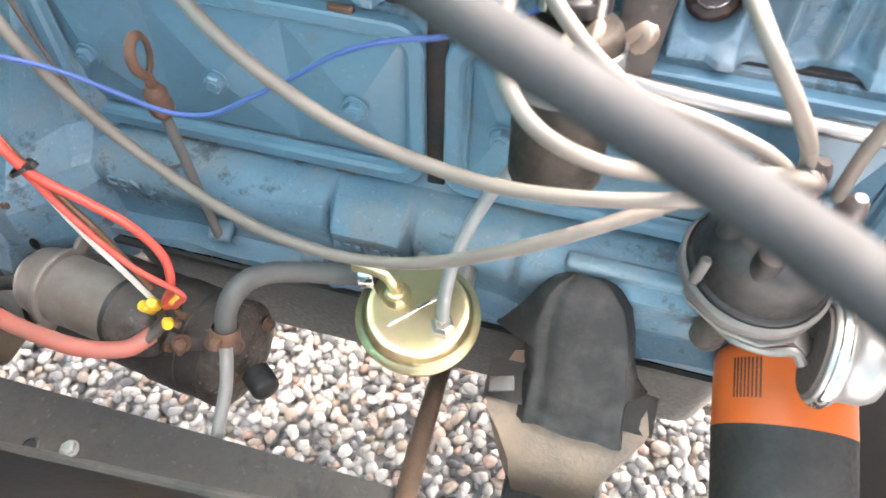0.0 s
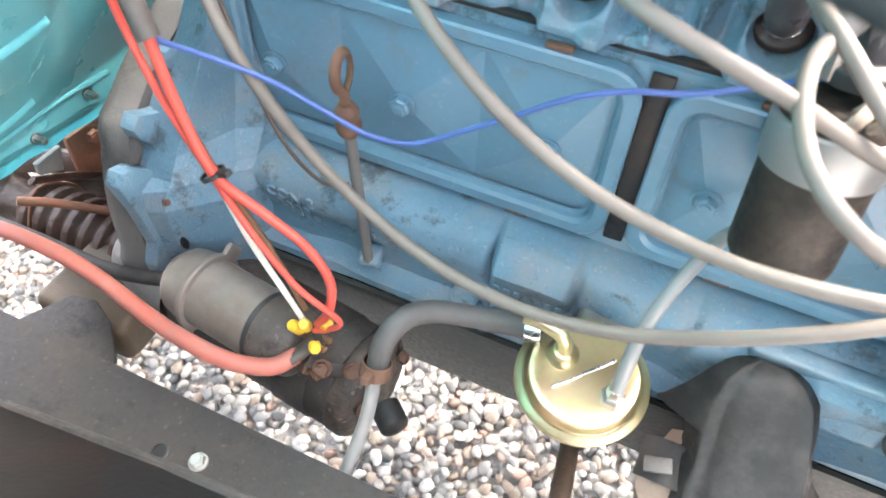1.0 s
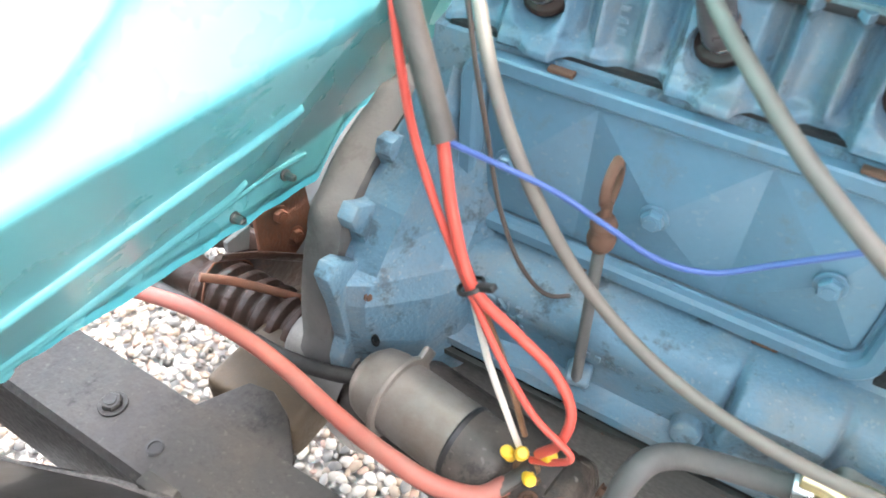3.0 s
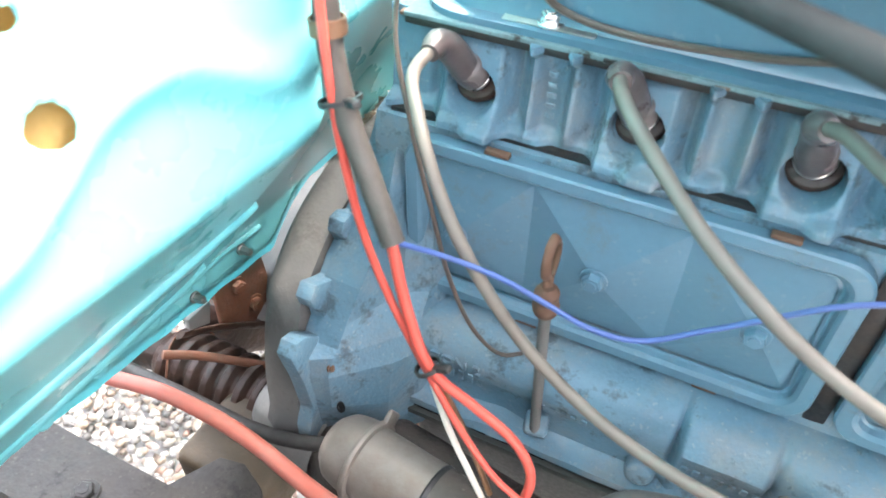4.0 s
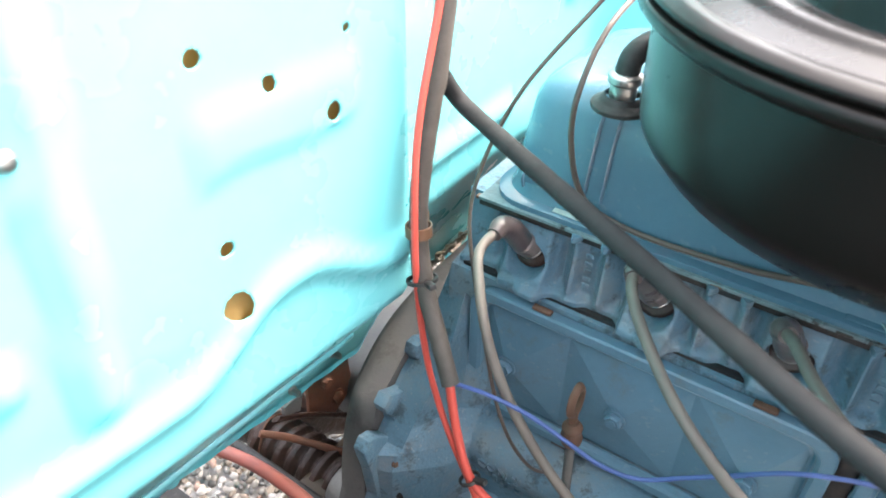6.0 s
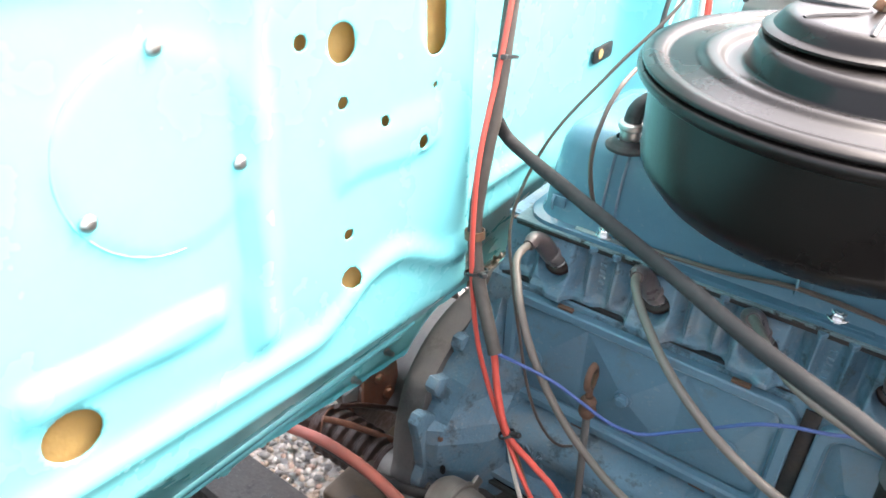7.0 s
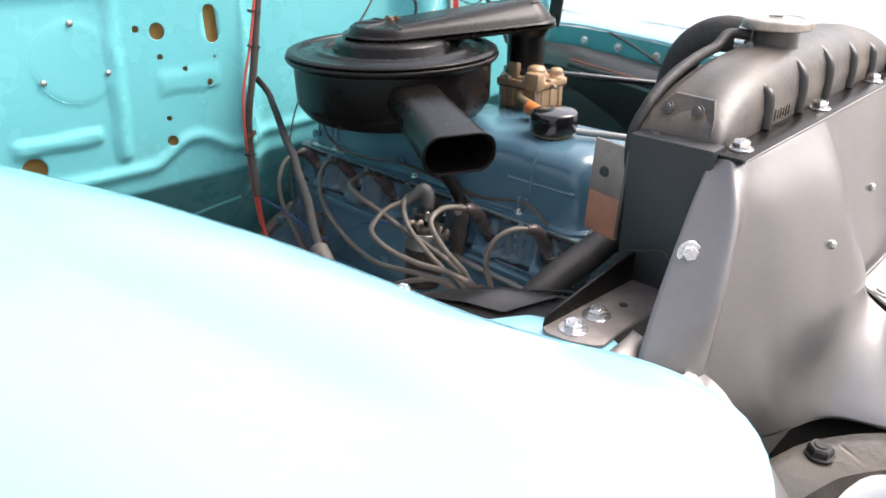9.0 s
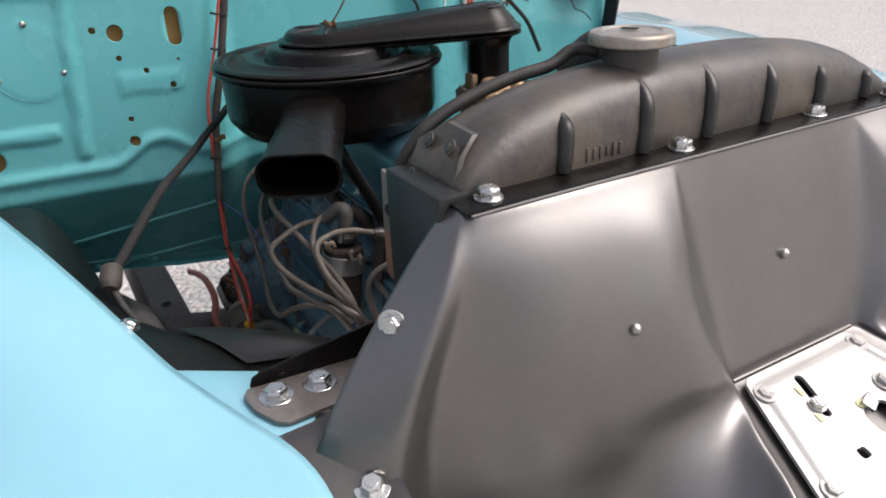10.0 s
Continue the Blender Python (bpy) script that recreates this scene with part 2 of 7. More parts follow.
def axis_frame(origin, direction, up=(0, 0, 1)):
    """A matrix whose z runs along direction."""
    z = Vector(direction).normalized()
    u = Vector(up)
    if abs(z.dot(u.normalized())) > 0.98:
        u = Vector((0, 1, 0))
    x = u.cross(z).normalized()
    y = z.cross(x)
    return Matrix.Translation(origin) @ Matrix((x, y, z)).transposed().to_4x4()


def lathe(profile, seg=40, m=None, bm=None, caps=True):
    """Turns (radius, height) pairs about z."""
    bm = bm or bmesh.new()
    m = m or Matrix.Identity(4)
    rings = []
    for r, h in profile:
        rings.append([bm.verts.new(m @ Vector((r * math.cos(a), r * math.sin(a), h))) for a in (2 * math.pi * i / seg for i in range(seg))])
    for a, b in zip(rings, rings[1:]):
        for i in range(seg):
            j = (i + 1) % seg
            bm.faces.new((a[i], a[j], b[j], b[i]))
    if caps:
        bm.faces.new(rings[0][::-1])
        bm.faces.new(rings[-1])
    return bm


def rounded(profile_pts, r=0.003, n=3):
    """Rounds the inner corners of an open 2D polyline."""
    out = [profile_pts[0]]
    for a, b, c in zip(profile_pts, profile_pts[1:], profile_pts[2:]):
        a, b, c = Vector(a), Vector(b), Vector(c)
        d1, d2 = (a - b), (c - b)
        k = min(r, d1.length * 0.45, d2.length * 0.45)
        p, q = b + d1.normalized() * k, b + d2.normalized() * k
        for i in range(n + 1):
            t = i / n
            out.append(tuple((1 - t) ** 2 * p + 2 * t * (1 - t) * b + t * t * q))
    out.append(profile_pts[-1])
    return out


def loft(loops, bm=None, caps=True, closed=True):
    bm = bm or bmesh.new()
    rings = [[bm.verts.new(p) for p in loop] for loop in loops]
    n = len(rings[0])
    for a, b in zip(rings, rings[1:]):
        for i in range(n if closed else n - 1):
            j = (i + 1) % n
            bm.faces.new((a[i], a[j], b[j], b[i]))
    if caps:
        bm.faces.new(rings[0][::-1])
        bm.faces.new(rings[-1])
    return bm


def smooth_path(pts, steps=8):
    """Catmull-Rom through the points."""
    p = [Vector(q) for q in pts]
    p = [2 * p[0] - p[1]] + p + [2 * p[-1] - p[-2]]
    out = []
    for i in range(1, len(p) - 2):
        a, b, c, d = p[i - 1:i + 3]
        for k in range(steps):
            t = k / steps
            out.append(0.5 * ((2 * b) + (c - a) * t + (2 * a - 5 * b + 4 * c - d) * t * t + (3 * b - a - 3 * c + d) * t ** 3))
    out.append(p[-2])
    return out


def tube(pts, r, seg=10, steps=8, bm=None, smooth=True, radii=None, wobble=0.0, flat=1.0):
    """A round tube along the points; r or radii at each of the given points."""
    bm = bm or bmesh.new()
    path = smooth_path(pts, steps) if smooth else [Vector(q) for q in pts]
    n = len(path)
    rad = []
    for i in range(n):
        if radii:
            s = i / (n - 1) * (len(radii) - 1)
            k = min(int(s), len(radii) - 2)
            rad.append(radii[k] + (radii[k + 1] - radii[k]) * (s - k))
        else:
            rad.append(r)
    tangent = (path[1] - path[0]).normalized()
    side = tangent.orthogonal().normalized()
    rings = []
    for i, p in enumerate(path):
        t = (path[min(i + 1, n - 1)] - path[max(i - 1, 0)]).normalized()
        side = (side - t * side.dot(t)).normalized()
        other = t.cross(side)
        w = 1.0 + wobble * noise.noise(p * 40.0)
        rings.append([bm.verts.new(p + rad[i] * w * (math.cos(a) * side + flat * math.sin(a) * other)) for a in (2 * math.pi * k / seg for k in range(seg))])
    for a, b in zip(rings, rings[1:]):
        for k in range(seg):
            j = (k + 1) % seg
            bm.faces.new((a[k], a[j], b[j], b[k]))
    bm.faces.new(rings[0][::-1])
    bm.faces.new(rings[-1])
    return bm


def box(size, m, bevel=0.002, segs=2, bm=None):
    b = bmesh.new()
    bmesh.ops.create_cube(b, size=1.0)
    for v in b.verts:
        v.co = Vector((v.co.x * size[0], v.co.y * size[1], v.co.z * size[2]))
    if bevel:
        bmesh.ops.bevel(b, geom=b.edges[:], offset=bevel, segments=segs, affect="EDGES", profile=0.5)
    bmesh.ops.transform(b, matrix=m, verts=b.verts)
    return joined(bm, b) if bm else b


def joined(bm, other):
    me = bpy.data.meshes.new("tmp")
    other.to_mesh(me)
    other.free()
    bm.from_mesh(me)
    bpy.data.meshes.remove(me)
    return bm


def slab(outline, thick, m, bevel=0.0015, segs=2):
    """A plate from a 2D outline, thick along z of m."""
    b = bmesh.new()
    f = b.faces.new([b.verts.new((x, y, 0)) for x, y in outline])
    top = bmesh.ops.extrude_face_region(b, geom=[f])
    bmesh.ops.translate(b, vec=(0, 0, thick), verts=[v for v in top["geom"] if isinstance(v, bmesh.types.BMVert)])
    if bevel:
        bmesh.ops.recalc_face_normals(b, faces=b.faces)
        bmesh.ops.bevel(b, geom=b.edges[:], offset=bevel, segments=segs, affect="EDGES", profile=0.5)
    bmesh.ops.transform(b, matrix=m, verts=b.verts)
    return b


def rounded_rect(w, h, r, n=5):
    out = []
    for cx, cy, a0 in ((w / 2 - r, h / 2 - r, 0), (-w / 2 + r, h / 2 - r, 90), (-w / 2 + r, -h / 2 + r, 180), (w / 2 - r, -h / 2 + r, 270)):
        for i in range(n + 1):
            a = radians(a0 + 90 * i / n)
            out.append((cx + r * math.cos(a), cy + r * math.sin(a)))
    return out


def sheet(fn, nu, nv, thick=0.0):
    """A surface from fn(u, v) -> point, u and v in 0..1; thick > 0 gives it a back."""
    bm = bmesh.new()
    g = [[bm.verts.new(fn(i / nu, j / nv)) for j in range(nv + 1)] for i in range(nu + 1)]
    for i in range(nu):
        for j in range(nv):
            bm.faces.new((g[i][j], g[i + 1][j], g[i + 1][j + 1], g[i][j + 1]))
    if thick:
        bmesh.ops.solidify(bm, geom=bm.faces[:], thickness=thick)
    return bm


def pressed_plate(outline, holes, thick, m, rim=0.013, raise_by=0.0028):
    """A sheet plate with cut holes, its middle pressed up inside a flat rim."""
    from mathutils.geometry import delaunay_2d_cdt
    loops = [outline] + holes
    pts, edges = [], []
    for loop in loops:
        dense = []
        for (ax, ay), (bx, by) in zip(loop, loop[1:] + loop[:1]):
            n = max(1, int(math.hypot(bx - ax, by - ay) / 0.004))
            dense += [(ax + (bx - ax) * k / n, ay + (by - ay) * k / n) for k in range(n)]
        a = len(pts)
        pts += dense
        edges += [(a + k, a + (k + 1) % len(dense)) for k in range(len(dense))]

    def inside(loop, x, y):
        hit = False
        for (ax, ay), (bx, by) in zip(loop, loop[1:] + loop[:1]):
            if (ay > y) != (by > y) and x < ax + (bx - ax) * (y - ay) / (by - ay):
                hit = not hit
        return hit

    def gap(loop, x, y):
        best = 9.0
        for (ax, ay), (bx, by) in zip(loop, loop[1:] + loop[:1]):
            dx, dy = bx - ax, by - ay
            k = max(0.0, min(1.0, ((x - ax) * dx + (y - ay) * dy) / (dx * dx + dy * dy + 1e-12)))
            best = min(best, math.hypot(x - ax - k * dx, y - ay - k * dy))
        return best
    xs, ys = [p[0] for p in outline], [p[1] for p in outline]
    grid = 0.003
    for i in range(int((max(xs) - min(xs)) / grid) + 1):
        for j in range(int((max(ys) - min(ys)) / grid) + 1):
            x, y = min(xs) + grid * i, min(ys) + grid * j
            if inside(outline, x, y) and all(gap(q, x, y) > 0.0012 for q in loops) and not any(inside(q, x, y) for q in holes):
                pts.append((x, y))
    v, _, faces, *_ = delaunay_2d_cdt([Vector(q) for q in pts], edges, [], 0, 1e-6)
    bm = bmesh.new()
    vs = [bm.verts.new((q.x, q.y, raise_by * step(rim - 0.005, rim + 0.003, gap(outline, q.x, q.y)))) for q in v]
    for f in faces:
        cx, cy = sum(v[k].x for k in f) / 3, sum(v[k].y for k in f) / 3
        if inside(outline, cx, cy) and not any(inside(q, cx, cy) for q in holes):
            bm.faces.new([vs[k] for k in f])
    bmesh.ops.recalc_face_normals(bm, faces=bm.faces[:])
    bmesh.ops.solidify(bm, geom=bm.faces[:], thickness=thick)
    bmesh.ops.transform(bm, matrix=m, verts=bm.verts)
    return bm


def step(a, b, x):
    t = min(1.0, max(0.0, (x - a) / (b - a)))
    return t * t * (3 - 2 * t)


def hex_mesh(r, h, washer=1.35, dome=True):
    bm = bmesh.new()
    if washer:
        lathe([(r * washer, 0), (r * washer, 0.0012), (r * washer * 0.96, 0.0016)], 20, None, bm)
    lathe([(r, 0.001), (r, h * 0.8), (r * 0.86, h)], 6, None, bm)
    if dome:
        lathe([(r * 0.55, h * 0.96), (r * 0.5, h * 1.12)], 12, None, bm)
    return bm


BOLT_MESHES = {}


def bolt(parent, loc, normal, r=0.008, h=0.006, mat=None, washer=1.35, label="", name="bolt"):
    """A hex bolt head; equal ones share one mesh."""
    mat = mat or STEEL
    key = (r, h, mat.name, washer)
    if key not in BOLT_MESHES:
        BOLT_MESHES[key] = to_mesh(name, hex_mesh(r, h, washer), mat, 30)
    ob = new(name, BOLT_MESHES[key])
    m = axis_frame(loc, normal) @ Matrix.Rotation(loc[0] * 37.0 + loc[2] * 11.0, 4, "Z")
    if parent is not None:
        ob.parent = parent
        top = parent if parent.parent is None else parent.parent
        m = Matrix.Translation(-top.matrix_basis.translation) @ m if parent.parent is None else m
    ob.matrix_basis = m
    if label:
        tagged(ob, label)
    return ob


# ---- ground ----
def gravel_material(name, per_island):
    m = bpy.data.materials.new(name)
    m.use_nodes = True
    nt = m.node_tree
    n, l = nt.nodes, nt.links
    bsdf = n["Principled BSDF"]
    ramp = n.new("ShaderNodeValToRGB")
    stops = [(0.0, (0.13, 0.13, 0.13)), (0.13, (0.36, 0.29, 0.23)), (0.28, (0.48, 0.45, 0.41)), (0.44, (0.27, 0.27, 0.265)),
             (0.56, (0.56, 0.53, 0.49)), (0.70, (0.46, 0.32, 0.26)), (0.77, (0.62, 0.60, 0.57)), (0.93, (0.38, 0.36, 0.33))]
    ramp.color_ramp.interpolation = "CONSTANT" if per_island else "LINEAR"
    while len(ramp.color_ramp.elements) < len(stops):
        ramp.color_ramp.elements.new(0.5)
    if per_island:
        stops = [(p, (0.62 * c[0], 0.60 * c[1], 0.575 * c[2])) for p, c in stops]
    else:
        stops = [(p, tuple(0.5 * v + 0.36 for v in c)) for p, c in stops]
    for e, (p, c) in zip(ramp.color_ramp.elements, stops):
        e.position, e.color = p, (*c, 1)
    co = n.new("ShaderNodeTexCoord")
    grain = n.new("ShaderNodeTexNoise")
    grain.inputs["Scale"].default_value, grain.inputs["Detail"].default_value = 130.0, 6.0
    l.new(co.outputs["Object"], grain.inputs["Vector"])
    mix = n.new("ShaderNodeMix")
    mix.data_type, mix.blend_type = "RGBA", "MULTIPLY"
    mix.inputs[0].default_value = 0.35
    l.new(grain.outputs[0], mix.inputs[7])
    bump = n.new("ShaderNodeBump")
    bump.inputs["Strength"].default_value = 0.3
    if per_island:
        geo = n.new("ShaderNodeNewGeometry")
        l.new(geo.outputs["Random Per Island"], ramp.inputs[0])
        bump.inputs["Distance"].default_value = 0.002
        l.new(grain.outputs[0], bump.inputs["Height"])
    else:
        vor = n.new("ShaderNodeTexVoronoi")
        vor.inputs["Scale"].default_value = 38.0
        l.new(co.outputs["Object"], vor.inputs["Vector"])
        sep = n.new("ShaderNodeSeparateColor")
        l.new(vor.outputs["Color"], sep.inputs[0])
        l.new(sep.outputs[0], ramp.inputs[0])
        bump.inputs["Strength"].default_value, bump.inputs["Distance"].default_value = 1.0, 0.02
        bump.invert = True
        l.new(vor.outputs["Distance"], bump.inputs["Height"])
    l.new(ramp.outputs[0], mix.inputs[6])
    l.new(mix.outputs[2], bsdf.inputs["Base Color"])
    l.new(bump.outputs[0], bsdf.inputs["Normal"])
    bsdf.inputs["Roughness"].default_value = 0.65
    return m


def build_ground():
    bm = bmesh.new()
    s = 300.0
    bm.faces.new([bm.verts.new(p) for p in ((-s, -s, GROUND - 0.012), (s, -s, GROUND - 0.012), (s, s, GROUND - 0.012), (-s, s, GROUND - 0.012))])
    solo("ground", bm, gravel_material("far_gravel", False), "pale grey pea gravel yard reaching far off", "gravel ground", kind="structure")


def build_pebbles(x0=-1.2, x1=0.80, y0=-0.32, y1=0.95, gap=0.0168):
    """Loose rounded stones, one mesh: each an uneven flattened ball."""
    rng = np.random.default_rng(4)
    balls = []
    for level in (1, 2):
        b = bmesh.new()
        bmesh.ops.create_icosphere(b, subdivisions=level, radius=1.0)
        balls.append((np.array([p.co[:] for p in b.verts]), np.array([[q.index for q in p.verts] for p in b.faces])))
        b.free()
    verts, faces, k = [], [], 0
    rows = int((y1 - y0) / (gap * 0.87))
    for j in range(rows):
        for i in range(int((x1 - x0) / gap)):
            v, f = balls[1 if x0 + i * gap > -0.55 and y0 + j * gap * 0.87 < 0.35 else 0]
            size = rng.uniform(0.0066, 0.0122)
            shape = v * np.array([rng.uniform(0.95, 1.35), rng.uniform(0.75, 1.0), rng.uniform(0.55, 0.8)]) * size
            shape = shape * (1 + 0.13 * np.sin(v @ rng.normal(0, 2.2, 3) + rng.uniform(0, 6)) + 0.06 * np.sin(v @ rng.normal(0, 4.0, 3)))[:, None]
            cut = rng.normal(0, 1, 3)
            cut /= np.linalg.norm(cut)
            over = np.maximum(0.0, (v @ cut) - 0.55)
            shape = shape - 0.8 * size * over[:, None] * cut
            a, t = rng.uniform(0, 6.28), rng.normal(0, 0.35)
            ca, sa, ct, st = math.cos(a), math.sin(a), math.cos(t), math.sin(t)
            rot = np.array([[ca, -sa, 0], [sa, ca, 0], [0, 0, 1]]) @ np.array([[1, 0, 0], [0, ct, -st], [0, st, ct]])
            c = np.array([x0 + (i + 0.5 * (j % 2)) * gap + rng.normal(0, 0.0034), y0 + j * gap * 0.87 + rng.normal(0, 0.004), GROUND + rng.normal(0.002, 0.005)])
            verts.append(shape @ rot.T + c)
            faces.append(f + k)
            k += len(v)
    me = bpy.data.meshes.new("gravel")
    vv, ff = np.concatenate(verts), np.concatenate(faces)
    me.vertices.add(len(vv))
    me.vertices.foreach_set("co", vv.ravel())
    me.loops.add(ff.size)
    me.loops.foreach_set("vertex_index", ff.ravel())
    me.polygons.add(len(ff))
    me.polygons.foreach_set("loop_start", np.arange(0, ff.size, 3))
    me.update(calc_edges=True)
    me.polygons.foreach_set("use_smooth", [True] * len(ff))
    me.materials.append(gravel_material("river_pebbles", True))
    tagged(new("gravel", me), "rounded white, grey and tan river pebbles lying loose", "gravel", kind="stuff")


# ---- firewall ----
FW_HOLES = [  # y, z, radius, half height of the straight part
    (-0.268, 1.254, 0.0055, 0), (-0.235, 1.247, 0.0122, 0.0012), (-0.144, 1.250, 0.0112, 0.020), (-0.237, 1.207, 0.0048, 0),
    (-0.199, 1.183, 0.0044, 0), (-0.161, 1.155, 0.0052, 0.0005), (-0.145, 1.196, 0.0028, 0), (-0.239, 1.105, 0.0046, 0),
    (-0.240, 1.067, 0.0090, 0), (-0.456, 1.065, 0.0180, 0.0)]
FW_EDGE = [(-0.60, 0.80), (-0.28, 0.757), (-0.185, 0.738), (-0.10, 0.726), (-0.01, 0.714), (0.035, 0.706), (0.075, 0.735), (0.11, 0.746), (0.155, 0.744), (0.20, 0.738), (0.267, 0.72), (0.40, 0.72), (0.845, 0.75)]


def bead(d, w):
    return math.exp(-(d / w) ** 2)


def fw_bottom(y):
    for (ya, za), (yb, zb) in zip(FW_EDGE, FW_EDGE[1:]):
        if y <= yb:
            return za + (zb - za) * max(0.0, (y - ya) / (yb - ya)) + 0.012
    return FW_EDGE[-1][1] + 0.012


def fw_x(y, z):
    near = y < CY
    ya = min(y, 2 * CY - y)
    x = -0.0335 + 0.08 * (min(ya, -0.09) + 0.144)
    x -= 0.056 * step(-0.108, -0.03, ya)
    ridge = 1.028 + 0.038 * step(-0.285, -0.205, ya) - 0.033 * step(-0.195, -0.12, ya)
    if near:
        up = step(1.046, 1.056, z)
        x += 0.006 * step(-0.012, -0.009, y + 0.300 + 0.08 * (1.307 - z)) * step(0.011, 0.006, y + 0.300 + 0.08 * (1.307 - z)) * up
        r = math.hypot(y + 0.366, z - 1.214)
        x += 0.0016 * step(0.063, 0.0595, r)
        x += 0.0060 * step(-0.479, -0.474, y) * step(-0.346, -0.351, y) * step(1.086, 1.090, z) * step(1.112, 1.106, z)
        x += 0.003 * step(-0.246, -0.242, y) * step(-0.139, -0.144, y) * step(1.145, 1.148, z) * step(1.19, 1.170, z)
        x += 0.0075 * bead(z - ridge, 0.0095)
        x += 0.006 * step(1.30, 1.325, z)
    d = 0.990 - z
    t = d / (0.990 - 0.757)
    e = 0.05
    s = 0.5 * (t + math.sqrt(t * t + e * e)) / (0.5 * (1 + math.sqrt(1 + e * e)))
    s = max(0.0, s - 0.5 * e * math.exp(-abs(t) / e)) if t > -0.3 else 0.0
    x += (-0.214 - x) * min(1.0, s)
    return x


def build_firewall():
    from mathutils.geometry import delaunay_2d_cdt
    pts, edges = [], []
    for y, z, r, hh in FW_HOLES:
        start = len(pts)
        n = 20
        for i in range(n):
            a = 2 * math.pi * i / n
            pts.append(Vector((y + r * math.cos(a), z + r * math.sin(a) + (hh if math.sin(a) > 0 else -hh))))
        edges += [(start + i, start + (i + 1) % n) for i in range(n)]
        for g in (0.0016, 0.0038):
            for i in range(n):
                a = 2 * math.pi * (i + (0.5 if g > 0.002 else 0)) / n
                pts.append(Vector((y + (r + g) * math.cos(a), z + (r + g) * math.sin(a) + (hh if math.sin(a) > 0 else -hh))))

    def in_hole(y, z, grow=0.0):
        return any(math.hypot(y - hy, max(0.0, abs(z - hz) - hh)) < r + grow for hy, hz, r, hh in FW_HOLES)

    y0, y1, z1 = -0.60, 0.845, 1.47
    ny = int((y1 - y0) / 0.0065)
    nz = 112
    for i in range(ny + 1):
        y = y0 + (y1 - y0) * i / ny
        zb = fw_bottom(y)
        for j in range(nz + 1):
            z = zb + (z1 - zb) * j / nz
            if not in_hole(y, z, 0.0058):
                pts.append(Vector((y, z)))
    v, _, faces, *_ = delaunay_2d_cdt(pts, edges, [], 0, 1e-6)
    bm = bmesh.new()
    vs = [bm.verts.new((fw_x(p.x, p.y), p.x, p.y)) for p in v]
    for f in faces:
        cy, cz = sum(v[i].x for i in f) / 3, sum(v[i].y for i in f) / 3
        if not in_hole(cy, cz, -0.0003) and cz > fw_bottom(cy) - 0.0015:
            bm.faces.new([vs[i] for i in f])
    fw = thing("firewall", (-0.15, CY, 0.745), "turquoise painted steel truck firewall with empty holes", "firewall")
    panel = part("panel", bm, TEAL, fw, sharp=60)
    mod = panel.modifiers.new("gauge", "SOLIDIFY")
    mod.thickness, mod.offset = 0.0015, 0
    # two raised ribs along the toe board
    for za, zb, ya, yb in ((0.868, 0.910, -0.40, -0.10), (0.786, 0.797, -0.30, -0.08)):
        line = [(ya + (yb - ya) * k / 24, za + (zb - za) * k / 24) for k in range(25)]
        part("rib", tube([(fw_x(y, z) + 0.0005, y, z) for y, z in line], 0.0046, 10, 1, smooth=False), TEAL, fw)
    # folded seam flange along the lower edge, dented here and there
    def seam(u, w):
        y = -0.60 + 1.445 * u
        z = fw_bottom(y) - 0.012
        dent = 0.0025 * noise.noise(Vector((y * 26, 0, 1)))
        k = abs(w - 0.5) * 2
        return Vector((-0.2165 + 0.004 * (1 - k) + dent * (1 - w), y, z + 0.030 * w + 0.002 * noise.noise(Vector((y * 40, 3, 0))) * (1 - w)))
    part("flange", sheet(seam, 240, 6, 0.0025), TEAL, fw, sharp=50)
    # spot-welded joint strip above it
    strip = [(fw_x(y, fw_bottom(y) + 0.028) + 0.001, y, fw_bottom(y) + 0.028) for y in (-0.60 + 0.62 * k / 30 for k in range(31))]
    part("joint_strip", tube(strip, 0.0032, 8, 2), TEAL, fw)
    for y in (-0.41, -0.345, -0.29, -0.235, -0.18, -0.12, -0.065):
        bm = lathe(rounded([(0.0, 0.0016), (0.006, 0.0012), (0.0085, 0.0)][::-1], 0.0006), 14, axis_frame((fw_x(y, fw_bottom(y) + 0.018) + 0.001, y, fw_bottom(y) + 0.018), (1, 0, 0.3)), caps=False)
        part("spot_weld", bm, TEAL, fw)
    for y, z in ((-0.010, 0.745), (-0.075, 0.742)):
        bolt(fw, (-0.2115, y, z), (1, -0.1, 0.15), 0.0040, 0.012, STEEL, 1.4, "small steel screw", "screw")
    for y, z in ((-0.362, 1.273), (-0.322, 1.194), (-0.416, 1.192)):
        bm = lathe(rounded([(0.0, 0.0036), (0.003, 0.0032), (0.005, 0.001), (0.005, 0)][::-1], 0.001), 18, axis_frame((fw_x(y, z) + 0.001, y, z), (1, 0, 0)), caps=False)
        part("screw", bm, STEEL, fw, "round-headed steel screw")
    ring = []
    for k in range(73):
        a = math.radians(100 + 170 * k / 72)
        y, z = -0.366 + 0.061 * math.cos(a), 1.214 + 0.061 * math.sin(a)
        ring.append((fw_x(y, z) + 0.0004, y, z))
    part("pressed_ring", tube(ring, 0.0008, 6, 1, smooth=False), TEAL, fw, "thin pressed circular line")
    # fibreboard lining inside the cab, seen through the holes
    bm = sheet(lambda u, w: (fw_x(-0.6 + 0.5 * u, 1.03 + 0.305 * w) - 0.009, -0.6 + 0.5 * u, 1.03 + 0.305 * w), 60, 30, 0.004)
    solo("lining_board", bm, TAN, "tan fibreboard cab lining behind the firewall holes", "lining board")
